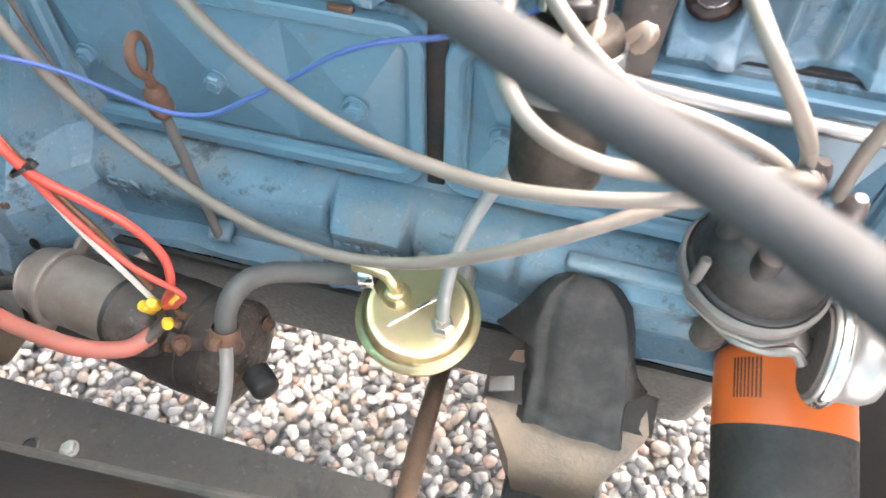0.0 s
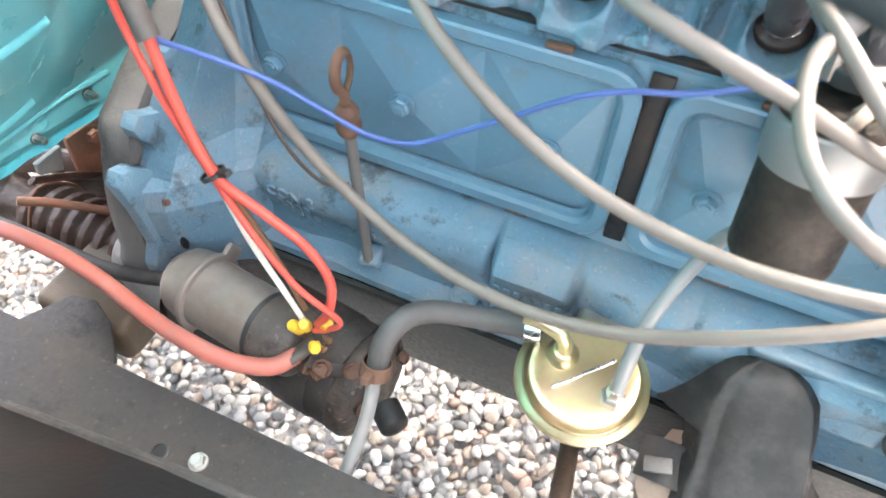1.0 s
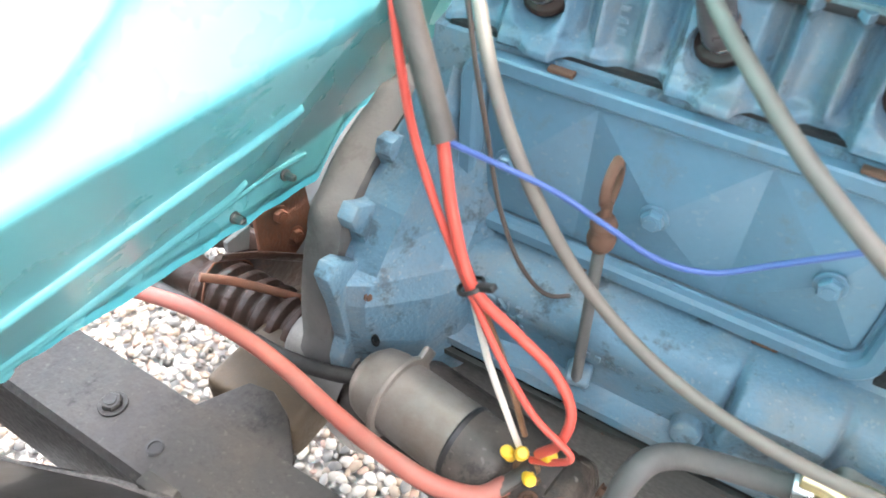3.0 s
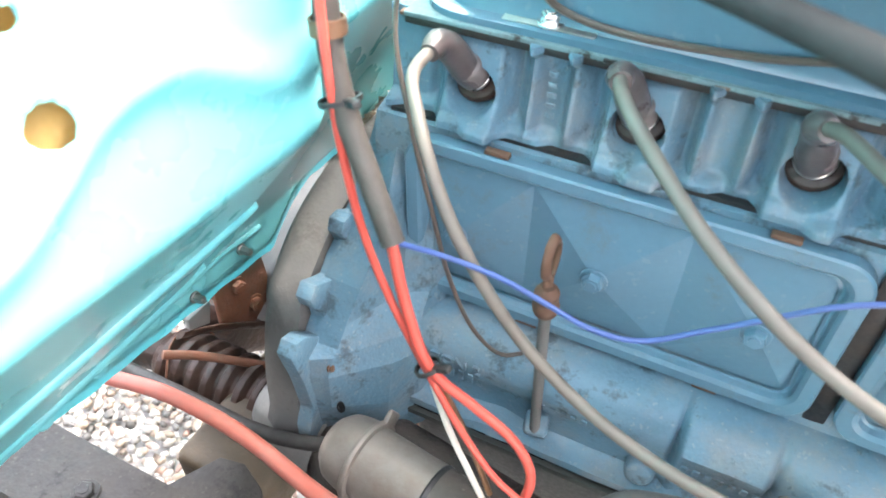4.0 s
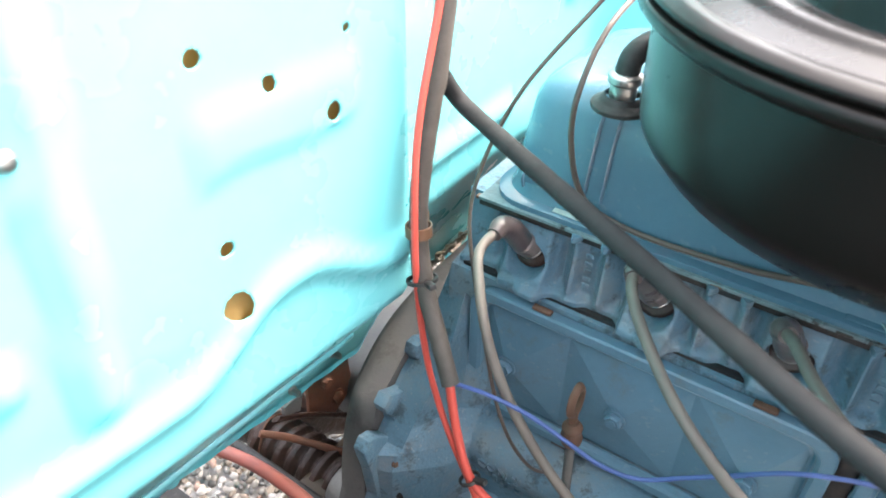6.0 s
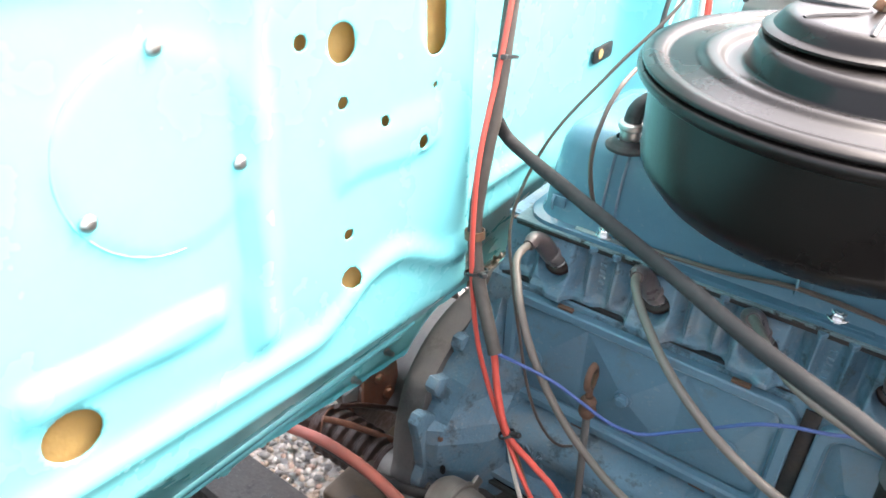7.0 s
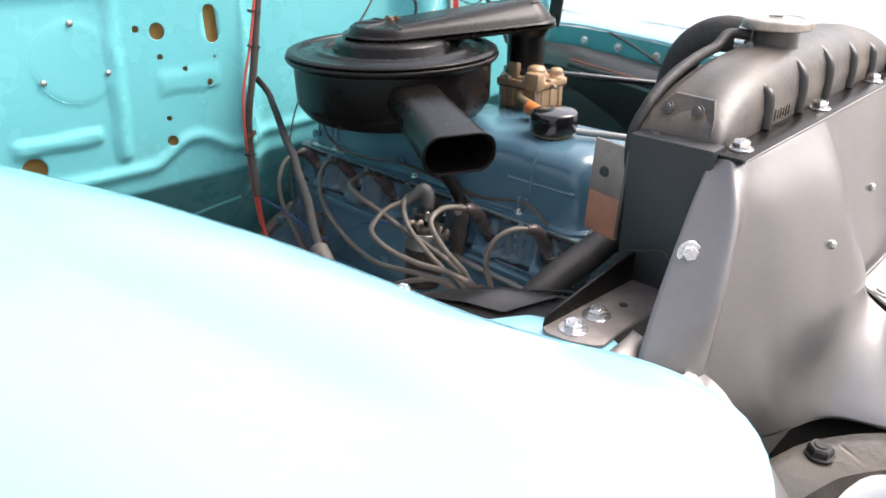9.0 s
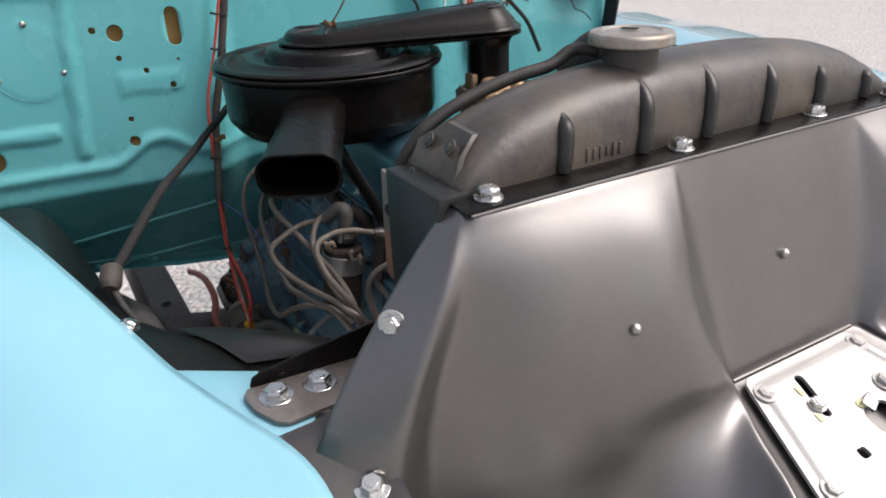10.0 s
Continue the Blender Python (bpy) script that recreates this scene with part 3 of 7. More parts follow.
    # torn scrap of sealing foil where the toe board meets the tunnel
    def scrap(u, w):
        y, z = 0.165 + 0.095 * u, 0.748 + 0.050 * w * (0.5 + 0.5 * math.sin(2.6 * u + 0.4))
        c = noise.noise(Vector((u * 9, w * 7, 0)))
        return Vector((fw_x(y, z) + 0.006 + 0.009 * c + 0.006 * w, y + 0.004 * noise.noise(Vector((u * 15, w * 12, 5))), z + 0.006 * noise.noise(Vector((u * 14, w * 3, 9)))))
    solo("sealing_scrap", sheet(scrap, 36, 14, 0.0012), material("torn_sealer_foil", (0.42, 0.36, 0.29), 0.35, metal=0.5, second=(0.14, 0.095, 0.065), amount=1.0, scale=60, bump=0.4), "torn crumpled brown sealing foil at the tunnel", "sealing scrap", sharp=15)
    # cowl top over the firewall
    bm = sheet(lambda u, w: (-0.045 - 0.35 * w, -0.60 + 1.445 * u, 1.47 + 0.03 * math.sin(math.pi * w)), 24, 10, 0.002)
    solo("cowl", bm, TEAL, "turquoise painted cowl panel above the firewall", "cowl")


# ---- near and far wings ----
def edge_y(x):
    """The wing's inner edge, right-hand side of the truck."""
    y = -0.562 + 0.298 * x if x < 0.75 else -0.3385 + 0.40 * (x - 0.75)
    y -= 0.012 * step(0.15, -0.15, x)
    y -= 2.75 * max(0.0, x - 0.86) ** 2 + 80.0 * max(0.0, min(x, 1.12) - 0.95) ** 3
    return y


def edge_z(x):
    return 1.128 - 0.014 * step(0.12, -0.15, x) - 0.012 * step(0.3, 0.6, x) - 0.034 * step(0.5, 0.86, x) - 0.9 * max(0.0, x - 0.9) ** 2


def wing_point(x, s):
    """s metres outward across the wing from its inner edge: a slow crown, then down the side."""
    drop = 1.0 + 1.2 * step(0.85, 1.25, x)
    z = edge_z(x) + 0.016 * math.sin(min(1.0, s / 0.16) * math.pi) * (1 - step(0.74, 0.93, x)) - drop * (0.16 * s ** 2 + 1.35 * max(0.0, s - 0.27) ** 2)
    return Vector((x, edge_y(x) - s * 0.95, z))


FAR_LIFT = 0.020     # the far wing sits a little higher


def build_wing(mirror):
    def fn(u, w):
        x = -0.30 + 1.62 * u
        p = wing_point(x, 0.62 * w ** 1.1)
        if mirror:
            p.y = 2 * CY - p.y
            p.z += FAR_LIFT
        return p
    name = thing("wing", (0.4, -0.45 if not mirror else 0.71, 0.7), "sky-blue glossy painted front wing" if not mirror else "turquoise painted far front wing with bolted flange", "wing", "front wings")
    skin = part("skin", sheet(fn, 120, 50), FENDER, name, sharp=60)
    mod = skin.modifiers.new("gauge", "SOLIDIFY")
    mod.thickness, mod.offset = 0.003, -1 if not mirror else 1
    # turned-down inner flange
    sgn = -1 if mirror else 1

    def fl(u, w):
        x = -0.25 + 1.15 * u
        y = edge_y(x) + 0.004 * w
        z = edge_z(x) - 0.004 - 0.028 * w if not mirror else edge_z(x) + FAR_LIFT - 0.004 - 0.050 * w
        return Vector((x, y if not mirror else 2 * CY - y, z))
    part("flange", sheet(fl, 60, 4, 0.002 * sgn), TEAL, name)
    rim = [wing_point(-0.28 + 1.30 * k / 60, 0.003) + Vector((0, 0, 0.0004)) for k in range(61)]
    part("edge_bead", tube([(q.x, q.y if not mirror else 2 * CY - q.y, q.z if not mirror else q.z + FAR_LIFT) for q in rim], 0.0020, 8, 2), FENDER, name)
    if not mirror:
        bolt(name, (0.672, edge_y(0.672) + 0.006, edge_z(0.672) - 0.003), (0, 0.6, 0.8), 0.0065, 0.005, ZINC, 1.4, "bright bolt on the wing lip")
    if mirror:
        for x in (0.08, 0.20, 0.32, 0.44, 0.563, 0.69):
            bolt(name, (x, 2 * CY - edge_y(x) - 0.006, edge_z(x) - 0.012), (0.25, -1, 0.1), 0.0075, 0.006, ZINC)
    return name


def edge_between(stops, x):
    for a, b in zip(stops, stops[1:]):
        if x <= b[0]:
            k = max(0.0, (x - a[0]) / (b[0] - a[0]))
            return a[1] + (b[1] - a[1]) * k, a[2] + (b[2] - a[2]) * k
    return stops[-1][1:]


APRON_EDGE = [(-0.75, -0.30, 0.40), (-0.40, -0.285, 0.47), (-0.145, -0.280, 0.676), (-0.046, -0.280, 0.745), (0.10, -0.280, 0.793), (0.25, -0.280, 0.825),
              (0.40, -0.275, 0.87), (0.50, -0.260, 0.935), (0.605, -0.234, 1.0), (0.688, -0.189, 1.031), (0.77, -0.165, 1.04)]


def build_apron(mirror):
    """Black splash panel from the wing's edge down to an arched lower rim."""
    ap = thing("splash_apron", (0.2, -0.28 if not mirror else 2 * CY + 0.28, 0.75), "dusty black splash apron below the front wing", "splash apron", "splash aprons")

    def fn(u, w):
        x = -0.72 + 1.48 * u
        top = Vector((x, edge_y(x) + 0.004, edge_z(x) - 0.022))
        y, z = edge_between(APRON_EDGE, x)
        p = top.lerp(Vector((x, y, z)), w)
        bulge = math.sin(math.pi * w) * (1 - step(0.45, 0.7, x))
        p.y += 0.020 * bulge
        p.z -= 0.035 * bulge
        p.y += 0.005 * noise.noise(p * 9.0) * math.sin(math.pi * w)
        return p

    def shelf(u, w):
        # rounded glossy shelf below the far wing
        x = -0.72 + 1.59 * u
        y = 2 * CY - edge_y(x) + 0.002 - 0.092 * w
        return Vector((x, y, edge_z(x) - 0.030 - 0.026 * w + 0.016 * math.sin(math.pi * min(1.0, w * 0.9)) - 0.014 * step(0.88, 1.0, w) + 0.0015 * noise.noise(Vector((x * 12, w * 3, 0)))))

    def wall(u, w):
        x = -0.72 + 1.59 * u
        y = 2 * CY - edge_y(x) - 0.088 - 0.010 * step(0.0, 0.06, w) + 0.034 * w + 0.008 * noise.noise(Vector((x * 7, w * 5, 0)))
        return Vector((x, y, edge_z(x) - 0.066 - 0.50 * w))
    if mirror:
        part("shelf", sheet(shelf, 90, 24, 0.002), PANEL, ap, "satin charcoal rounded shelf", sharp=60)
        part("wall", sheet(wall, 90, 24, 0.002), RAIL, ap, "dull black oily wall", sharp=60)
    else:
        part("panel", sheet(fn, 90, 40, 0.002), APRON, ap, sharp=60)
    if not mirror:
        def nose(u, w):
            p = fn((1.30 + 0.15 * u) / 1.48, 0.38 + 0.60 * w)
            return p + Vector((0, 0.002, 0.0035 + 0.010 * math.sin(math.pi * w) * step(0.0, 0.25, u) * step(1.0, 0.75, u)))
        part("nose_panel", sheet(nose, 24, 14, 0.002), material("satin_grey_apron_paint", (0.125, 0.12, 0.118), 0.32, metal=0.8, second=(0.10, 0.096, 0.094), amount=0.5, scale=9, bump=0.03), ap, "satin grey front end of the apron", sharp=60)
    rim = []
    for i in range(40):
        x = -0.72 + 1.48 * i / 39
        y, z = edge_between(APRON_EDGE, x)
        rim.append((x, y, z))
    if not mirror:
        part("rim", tube(rim, 0.0035, 8, 2), RAIL, ap)
    part("stay", box((0.03, 0.012, 0.14), pose(-0.10, -0.274 if not mirror else 2 * CY + 0.274, 0.64), 0.002), RAIL, ap)
    # wheel arch dome at the rear

    def dome(u, w):
        x = -0.50 + 0.86 * u
        y = -0.62 + 0.31 * w
        z = 1.022 - 1.9 * max(0.0, 0.1 - x) ** 2 + 0.06 * max(0.0, x - 0.1) - 0.35 * (max(0.0, y + 0.435) / 0.125) ** 2
        if mirror:
            y = 2 * CY - y
        return Vector((x, y, z))
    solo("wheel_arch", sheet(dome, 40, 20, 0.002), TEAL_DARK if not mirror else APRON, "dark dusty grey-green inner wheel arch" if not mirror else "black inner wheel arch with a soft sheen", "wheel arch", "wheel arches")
    if not mirror:
        # flat turquoise ledge of the wing under the bolted bracket
        out = [(0.715, -0.345), (0.735, -0.315), (0.762, -0.275), (0.80, -0.258), (0.845, -0.255), (0.858, -0.262), (0.855, -0.292), (0.82, -0.312)]
        solo("wing_gusset", slab(out, 0.003, Matrix.Translation((0, 0, 1.0685)), 0.0008), FENDER, "turquoise flat gusset joining wing and bracket", "gusset")
    return ap


def build_chassis():
    for side in (1, -1):
        rail = thing("chassis_rail", (0.2, -0.23 if side == 1 else 2 * CY + 0.23, 0.5), "black painted steel chassis rail, oily and scuffed", "chassis rail", "chassis rails")
        sec = [(-0.196, 0.657), (-0.196, 0.652), (-0.256, 0.652), (-0.261, 0.647), (-0.261, 0.515), (-0.256, 0.510), (-0.196, 0.510), (-0.196, 0.505),
               (-0.262, 0.505), (-0.267, 0.510), (-0.267, 0.651), (-0.262, 0.657)]
        bm = loft([[(x, y if side == 1 else 2 * CY - y, z) for y, z in sec] for x in (-1.4, -0.9, -0.3, 0.3, 0.9, 1.25)])
        part("channel", bm, RAIL, rail)
        if side == 1:
            bolt(rail, (0.056, -0.2355, 0.657), (0, 0, 1), 0.0060, 0.006, STEEL, 1.25, "bright zinc bolt")
            bolt(rail, (-0.215, -0.232, 0.657), (0, 0, 1), 0.0085, 0.006, RAIL, 1.4, "black painted bolt")
            for x in (0.025, -0.157):
                part("hole_bush", lathe([(0.0075, 0.6572), (0.0075, 0.6578), (0.0055, 0.6582), (0.005, 0.653)], 18, Matrix.Translation((x, -0.241, 0)), caps=True), PLASTIC, rail, "dark drilled hole")
    solo("radiator_cradle", box((0.09, 0.80, 0.088), pose(0.83, CY, 0.7), 0.012, 3), RAIL, "black steel cradle beam under the radiator", "cradle beam")
    # gusset plate riveted to the rail by the cross-member
    xm = thing("crossmember", (-0.22, -0.16, 0.5), "grey-brown dusty steel cross-member bolted to the chassis", "cross-member")
    out = [(-0.172, -0.200), (-0.145, -0.152), (-0.122, -0.148), (-0.096, -0.160), (-0.066, -0.188), (-0.062, -0.200)]
    part("gusset", slab(out, 0.006, Matrix.Translation((0, 0, 0.640))), RAIL, xm)
    part("beam", box((0.104, 0.58, 0.05), pose(-0.150, CY, 0.594), 0.010, 3), material("brown_undercoat", (0.075, 0.053, 0.030), 0.55, second=(0.045, 0.033, 0.020), amount=0.9, scale=20, bump=0.3), xm)
    solo("front_crossmember", box((0.09, 0.67, 0.08), pose(0.43, CY, 0.50), 0.015, 3), RAIL, "black front cross-member below the engine", "cross-member")
    # thin brown brake pipe slanting below the fuel pump
    solo("steering_link", tube([(0.292, 0.06, 0.47), (0.303, -0.05, 0.572), (0.312, -0.15, 0.640), (0.322, -0.24, 0.69)], 0.0085, 14), material("brown_rod_rust", (0.085, 0.055, 0.038), 0.6, metal=0.2, second=(0.045, 0.032, 0.025), amount=0.9, scale=30, bump=0.3), "brown rusty steel rod slanting under the engine", "rod")


# ---- engine ----
def build_engine():
    eng = thing("engine", (0.27, CY, 0.5), "blue painted straight-six petrol engine in a truck bay", "engine")
    # block: side profile from deck to sump rail
    prof = [(0.030, 0.925), (0.016, 0.922), (0.012, 0.90), (0.012, 0.775), (0.008, 0.766), (-0.010, 0.764), (-0.024, 0.757), (-0.031, 0.744),
            (-0.031, 0.728), (-0.026, 0.716), (-0.024, 0.706), (-0.025, 0.694), (-0.024, 0.684), (-0.030, 0.680), (-0.043, 0.679), (-0.043, 0.671), (-0.035, 0.669)]
    xs = np.linspace(-0.07, 0.604, 420)

    def section(x):
        out = []
        for y, z in prof:
            k = step(0.66, 0.70, z) * (1 - step(0.755, 0.77, z))
            if 0.70 < z < 0.766:
                b = bead(z - 0.742, 0.02)
                seg = step(-0.01, 0.0, x) * (1 - step(0.192, 0.197, x)) * 0.003
                seg += step(0.2, 0.206, x) * (1 - step(0.262, 0.272, x)) * 0.010
                seg += step(0.272, 0.30, x) * 0.004 + 0.006 * step(0.43, 0.45, x)
                y -= seg * b
                y += (0.008 * bead(x - 0.199, 0.0022) + 0.006 * bead(x - 0.2685, 0.003) + 0.006 * bead(x - 0.355, 0.004)) * step(0.70, 0.712, z)
            if 0.675 < z < 0.72:
                y += 0.004 * (bead(x - 0.06, 0.02) + bead(x - 0.33, 0.03))
                y -= 0.008 * bead(x - 0.205, 0.008) + 0.012 * bead(x - 0.42, 0.05)
            y += 0.0008 * noise.noise(Vector((x * 60, y * 60, z * 60)))
            out.append((y, z))
        return out
    loops = []
    for x in xs:
        s = section(x)
        loops.append([(x, y, z) for y, z in s] + [(x, 2 * CY - y, z) for y, z in reversed(s)])
    block = part("block", loft(loops), BLUE_CAST, eng, "rough cast iron cylinder block in blue enamel", sharp=50)
    # gasket, widened and blackened to paint the flange's shadow line, and oil pan
    part("pan_gasket_shadow", box((0.66, 0.340, 0.012), pose(0.265, CY, 0.6650), 0.002), BLACK_SATIN, eng, "pan rail gasket, black for the flange shadow painted into it")
    ploops = []
    for z, grow, zz in ((0.664, 0.0, 0), (0.658, 0.0, 0), (0.657, -0.022, 0), (0.60, -0.026, 0), (0.52, -0.034, 0), (0.50, -0.05, 0)):
        ploops.append([(0.265 + px, CY + py, z) for px, py in rounded_rect(0.66 + 2 * grow, 0.35 + 2 * grow, 0.03)])
    part("oil_pan", loft(ploops), PAN, eng, "grey-green painted pressed oil pan")
    for x in (-0.03, 0.04, 0.128, 0.225, 0.33, 0.47, 0.56):
        bolt(eng, (x, -0.037, 0.6585), (0, -0.2, -1), 0.006, 0.006, RUST)
    # pushrod covers with folded pyramid faces
    def cover(x0, x1, name, bolts):
        z0, z1 = 0.772, 0.920
        cx, cz, w, h = (x0 + x1) / 2, (z0 + z1) / 2, x1 - x0, z1 - z0
        loops = []
        for inset, y in ((0.0, 0.012), (0.0, 0.003), (0.0015, 0.0015), (0.010, 0.0015), (0.013, 0.004), (0.0145, 0.0085), (0.016, 0.0095), (0.018, 0.0085)):
            loops.append([(cx + px, y, cz + pz) for px, pz in rounded_rect(w - 2 * inset, h - 2 * inset, max(0.006, 0.022 - inset * 0.6), 6)])
        bm = loft(loops, caps=False)
        # faceted middle: a line of three shallow pyramids between flats
        ix0, ix1, iz0, iz1 = x0 + 0.018, x1 - 0.018, z0 + 0.018, z1 - 0.018
        def P(x, y, z):
            return bm.verts.new((x, y, z))
        base, peak = 0.0105, -0.0005
        ts = [ix0] + [(p + q) / 2 for p, q in zip(bolts, bolts[1:])] + [ix1]
        lows = [P(x, base, iz0) for x in ts]
        highs = [P(x, base, iz1) for x in ts]
        for k, bx in enumerate(bolts):
            apex = P(bx, peak, 0.845)
            for f in ((lows[k], lows[k + 1], apex), (lows[k + 1], highs[k + 1], apex), (highs[k + 1], highs[k], apex), (highs[k], lows[k], apex)):
                bm.faces.new(f)
        c = part(name, bm, BLUE, eng, "pressed steel side cover in blue enamel", sharp=12)
        for x in bolts:
            bolt(c, (x, -0.0005, 0.845), (0, -1, 0), 0.0078, 0.0075, BLUE, 1.3)
        return c
    cover(-0.040, 0.272, "side_cover", (0.003, 0.111, 0.221))
    cover(0.287, 0.598, "side_cover", (0.33, 0.442, 0.553))
    # black strip that paints the shade of the recess between the covers
    part("gap_shade", box((0.0148, 0.003, 0.150), pose(0.2795, 0.0115, 0.845), 0.001), GASKET, eng, "black strip painting the shade in the gap between the side covers")
    # small rusty gasket ends round the covers
    for x, z in ((0.065, 0.7705), (0.205, 0.7705), (0.36, 0.7705), (0.03, 0.9225), (0.215, 0.9225), (0.345, 0.9225)):
        part("gasket_end", box((0.018, 0.006, 0.0035), pose(x, 0.006, z), 0.001), RUST, eng)
    rng = np.random.default_rng(11)
    for k in range(26):
        x = -0.05 + 0.655 * (k + rng.uniform(0.1, 0.9)) / 26
        w = rng.uniform(0.006, 0.022)
        part("gasket_end", box((w, 0.006, rng.uniform(0.002, 0.0036)), pose(x, 0.0265 + rng.normal(0, 0.0008), 0.9968, 0, rng.normal(0, 3)), 0.0006, 1), (RUST, GASKET, GASKET, RAIL)[k % 4], eng)
    # cylinder head with plug wells and ribs
    plugs = [0.0, 0.113, 0.217, 0.332, 0.442, 0.559]

    def head_y(x, z):
        t = (z - 0.926) / 0.07
        y = 0.030 + 0.010 * t
        for px in plugs:
            r = math.hypot(x - px, (z - 0.953) * 1.0)
            y -= 0.009 * step(0.024, 0.019, abs(x - px)) * step(0.992, 0.982, z)
            y -= 0.006 * step(0.95, 0.938, z) * step(0.030, 0.022, abs(x - px))
            y += 0.022 * step(0.0180, 0.0145, r)
            y += 0.007 * bead(abs(x - px) - 0.030, 0.004) * step(0.93, 0.94, z)
        for mx in (0.056, 0.165, 0.275, 0.387, 0.50):
            y -= 0.012 * (bead(x - mx + 0.013, 0.0045) + bead(x - mx - 0.014, 0.005)) * step(0.925, 0.94, z)
            y -= 0.008 * bead(x - mx, 0.02) * step(0.985, 0.99, z)
        y -= 0.010 * step(0.937, 0.930, z) * (0.4 + 0.6 * step(-0.3, 0.3, math.sin(x * 56.0)))
        y -= 0.006 * step(0.988, 0.993, z)
        return y + 0.001 * noise.noise(Vector((x * 50, 0, z * 50)))
    nx, nz = 560, 84
    bm = bmesh.new()
    g = [[bm.verts.new((-0.064 + 0.680 * i / nx, head_y(-0.064 + 0.680 * i / nx, 0.926 + 0.071 * j / nz), 0.926 + 0.071 * j / nz)) for j in range(nz + 1)] for i in range(nx + 1)]
    for i in range(nx):
        for j in range(nz):
            bm.faces.new((g[i][j], g[i + 1][j], g[i + 1][j + 1], g[i][j + 1]))
    back = 2 * CY - 0.02
    q = [bm.verts.new(p) for p in ((-0.064, back, 0.926), (0.616, back, 0.926), (0.616, back, 0.997), (-0.064, back, 0.997))]
    bm.faces.new(q)
    bm.faces.new([g[i][0] for i in range(nx + 1)][::-1] + [q[0], q[1]][0:0] + [q[0], q[1]])
    bm.faces.new([g[i][nz] for i in range(nx + 1)] + [q[2], q[3]])
    bm.faces.new([g[0][j] for j in range(nz + 1)] + [q[3], q[0]])
    bm.faces.new([g[nx][j] for j in range(nz + 1)][::-1] + [q[1], q[2]])
    head = part("cylinder_head", bm, BLUE_CAST, eng, "ribbed cast iron cylinder head in blue enamel", sharp=45)
    part("head_gasket", box((0.672, 0.2200, 0.0036), pose(0.276, CY, 0.9245), 0.0005), GASKET, eng)
    for px in plugs:
        m = axis_frame((px, 0.049, 0.948), (-0.1, -0.72, 0.70))
        bm = lathe([(0.0125, 0), (0.0125, 0.003), (0.0098, 0.0035), (0.0098, 0.012)], 6, m)
        lathe([(0.0145, -0.003), (0.0145, 0.001), (0.012, 0.0015)], 20, m, bm)
        part("spark_plug", bm, RUST, eng, "rusty steel spark plug hex")
        ring = lathe(rounded([(0.0108, 0.006), (0.0175, 0.005), (0.0185, 0.008), (0.0165, 0.0115), (0.0110, 0.012)], 0.001), 24, m, caps=False)
        part("plug_seal", ring, GREASE, eng, "dark red-brown seal ring round the plug")
    # valve cover
    loops = []
    x0, x1, ya, yb = -0.046, 0.622, 0.026, 0.236
    cx, cyv, w, h = (x0 + x1) / 2, (ya + yb) / 2, x1 - x0, yb - ya
    for z, ins in ((0.9985, 0.0), (1.0035, 0.0), (1.0045, 0.002), (1.0055, 0.008), (1.012, 0.0105), (1.030, 0.0125), (1.065, 0.0165), (1.085, 0.020), (1.097, 0.026), (1.105, 0.036), (1.109, 0.050), (1.1105, 0.075)):
        loops.append([(cx + px, cyv + py, z) for px, py in rounded_rect(w - 2 * ins, h - 2 * ins, max(0.024, 0.036 - ins * 0.2), 7)])
    vc = part("valve_cover", loft(loops), COVER_BLUE, eng, "smooth pressed valve cover in blue enamel", sharp=50)
    for x in (0.047, 0.268, 0.499):
        part("hold_down_strip", box((0.060, 0.013, 0.0022), pose(x, 0.036, 1.0055, 8), 0.0006), STEEL if x < 0.1 else COVER_BLUE, vc)
        bolt(vc, (x, 0.0375, 1.0065), (0, -0.15, 1), 0.0068, 0.007, ZINC, 1.4, "bright zinc cover bolt")
    part("gasket", box((0.674, 0.2165, 0.0034), pose(cx, cyv, 0.9972), 0.001), FLAKED, vc, "flaking painted-over gasket edge")
    part("gasket", box((0.673, 0.2150, 0.0050), pose(cx, cyv, 0.9930), 0.001), GASKET, vc, "oily black gasket")
    # breather grommet with its hose stub
    gm = Matrix.Translation((0.059, 0.030, 1.1085))
    grommet = part("grommet", lathe(rounded([(0.021, 0.0), (0.0215, 0.003), (0.016, 0.006), (0.013, 0.009), (0.0125, 0.010)], 0.001), 28, gm, caps=False), RUBBER, vc, "black rubber breather grommet")
    part("valve", lathe(rounded([(0.0095, 0.008), (0.0095, 0.018), (0.012, 0.019), (0.012, 0.024), (0.0075, 0.026), (0.0, 0.026)], 0.001), 20, gm, caps=False), STEEL, grommet, "dull steel breather valve")
    part("breather_hose", tube([(gm.translation.x, gm.translation.y, 1.130), (gm.translation.x + 0.002, gm.translation.y + 0.004, 1.145), (gm.translation.x + 0.012, gm.translation.y + 0.020, 1.153), (gm.translation.x + 0.040, gm.translation.y + 0.060, 1.156)], 0.0085, 14, 5), RUBBER, vc, "black breather hose")
    # wire clips spot-welded on the cover
    for x in (-0.007, 0.235, 0.505):
        bm = box((0.016, 0.003, 0.012), pose(x, 0.0345, 1.027, -4), 0.0008)
        tube([(x - 0.004, 0.0325, 1.034), (x - 0.004, 0.0275, 1.029), (x - 0.004, 0.0295, 1.019)], 0.0016, 8, 4, bm)
        part("wire_clip", bm, COVER_BLUE, vc)
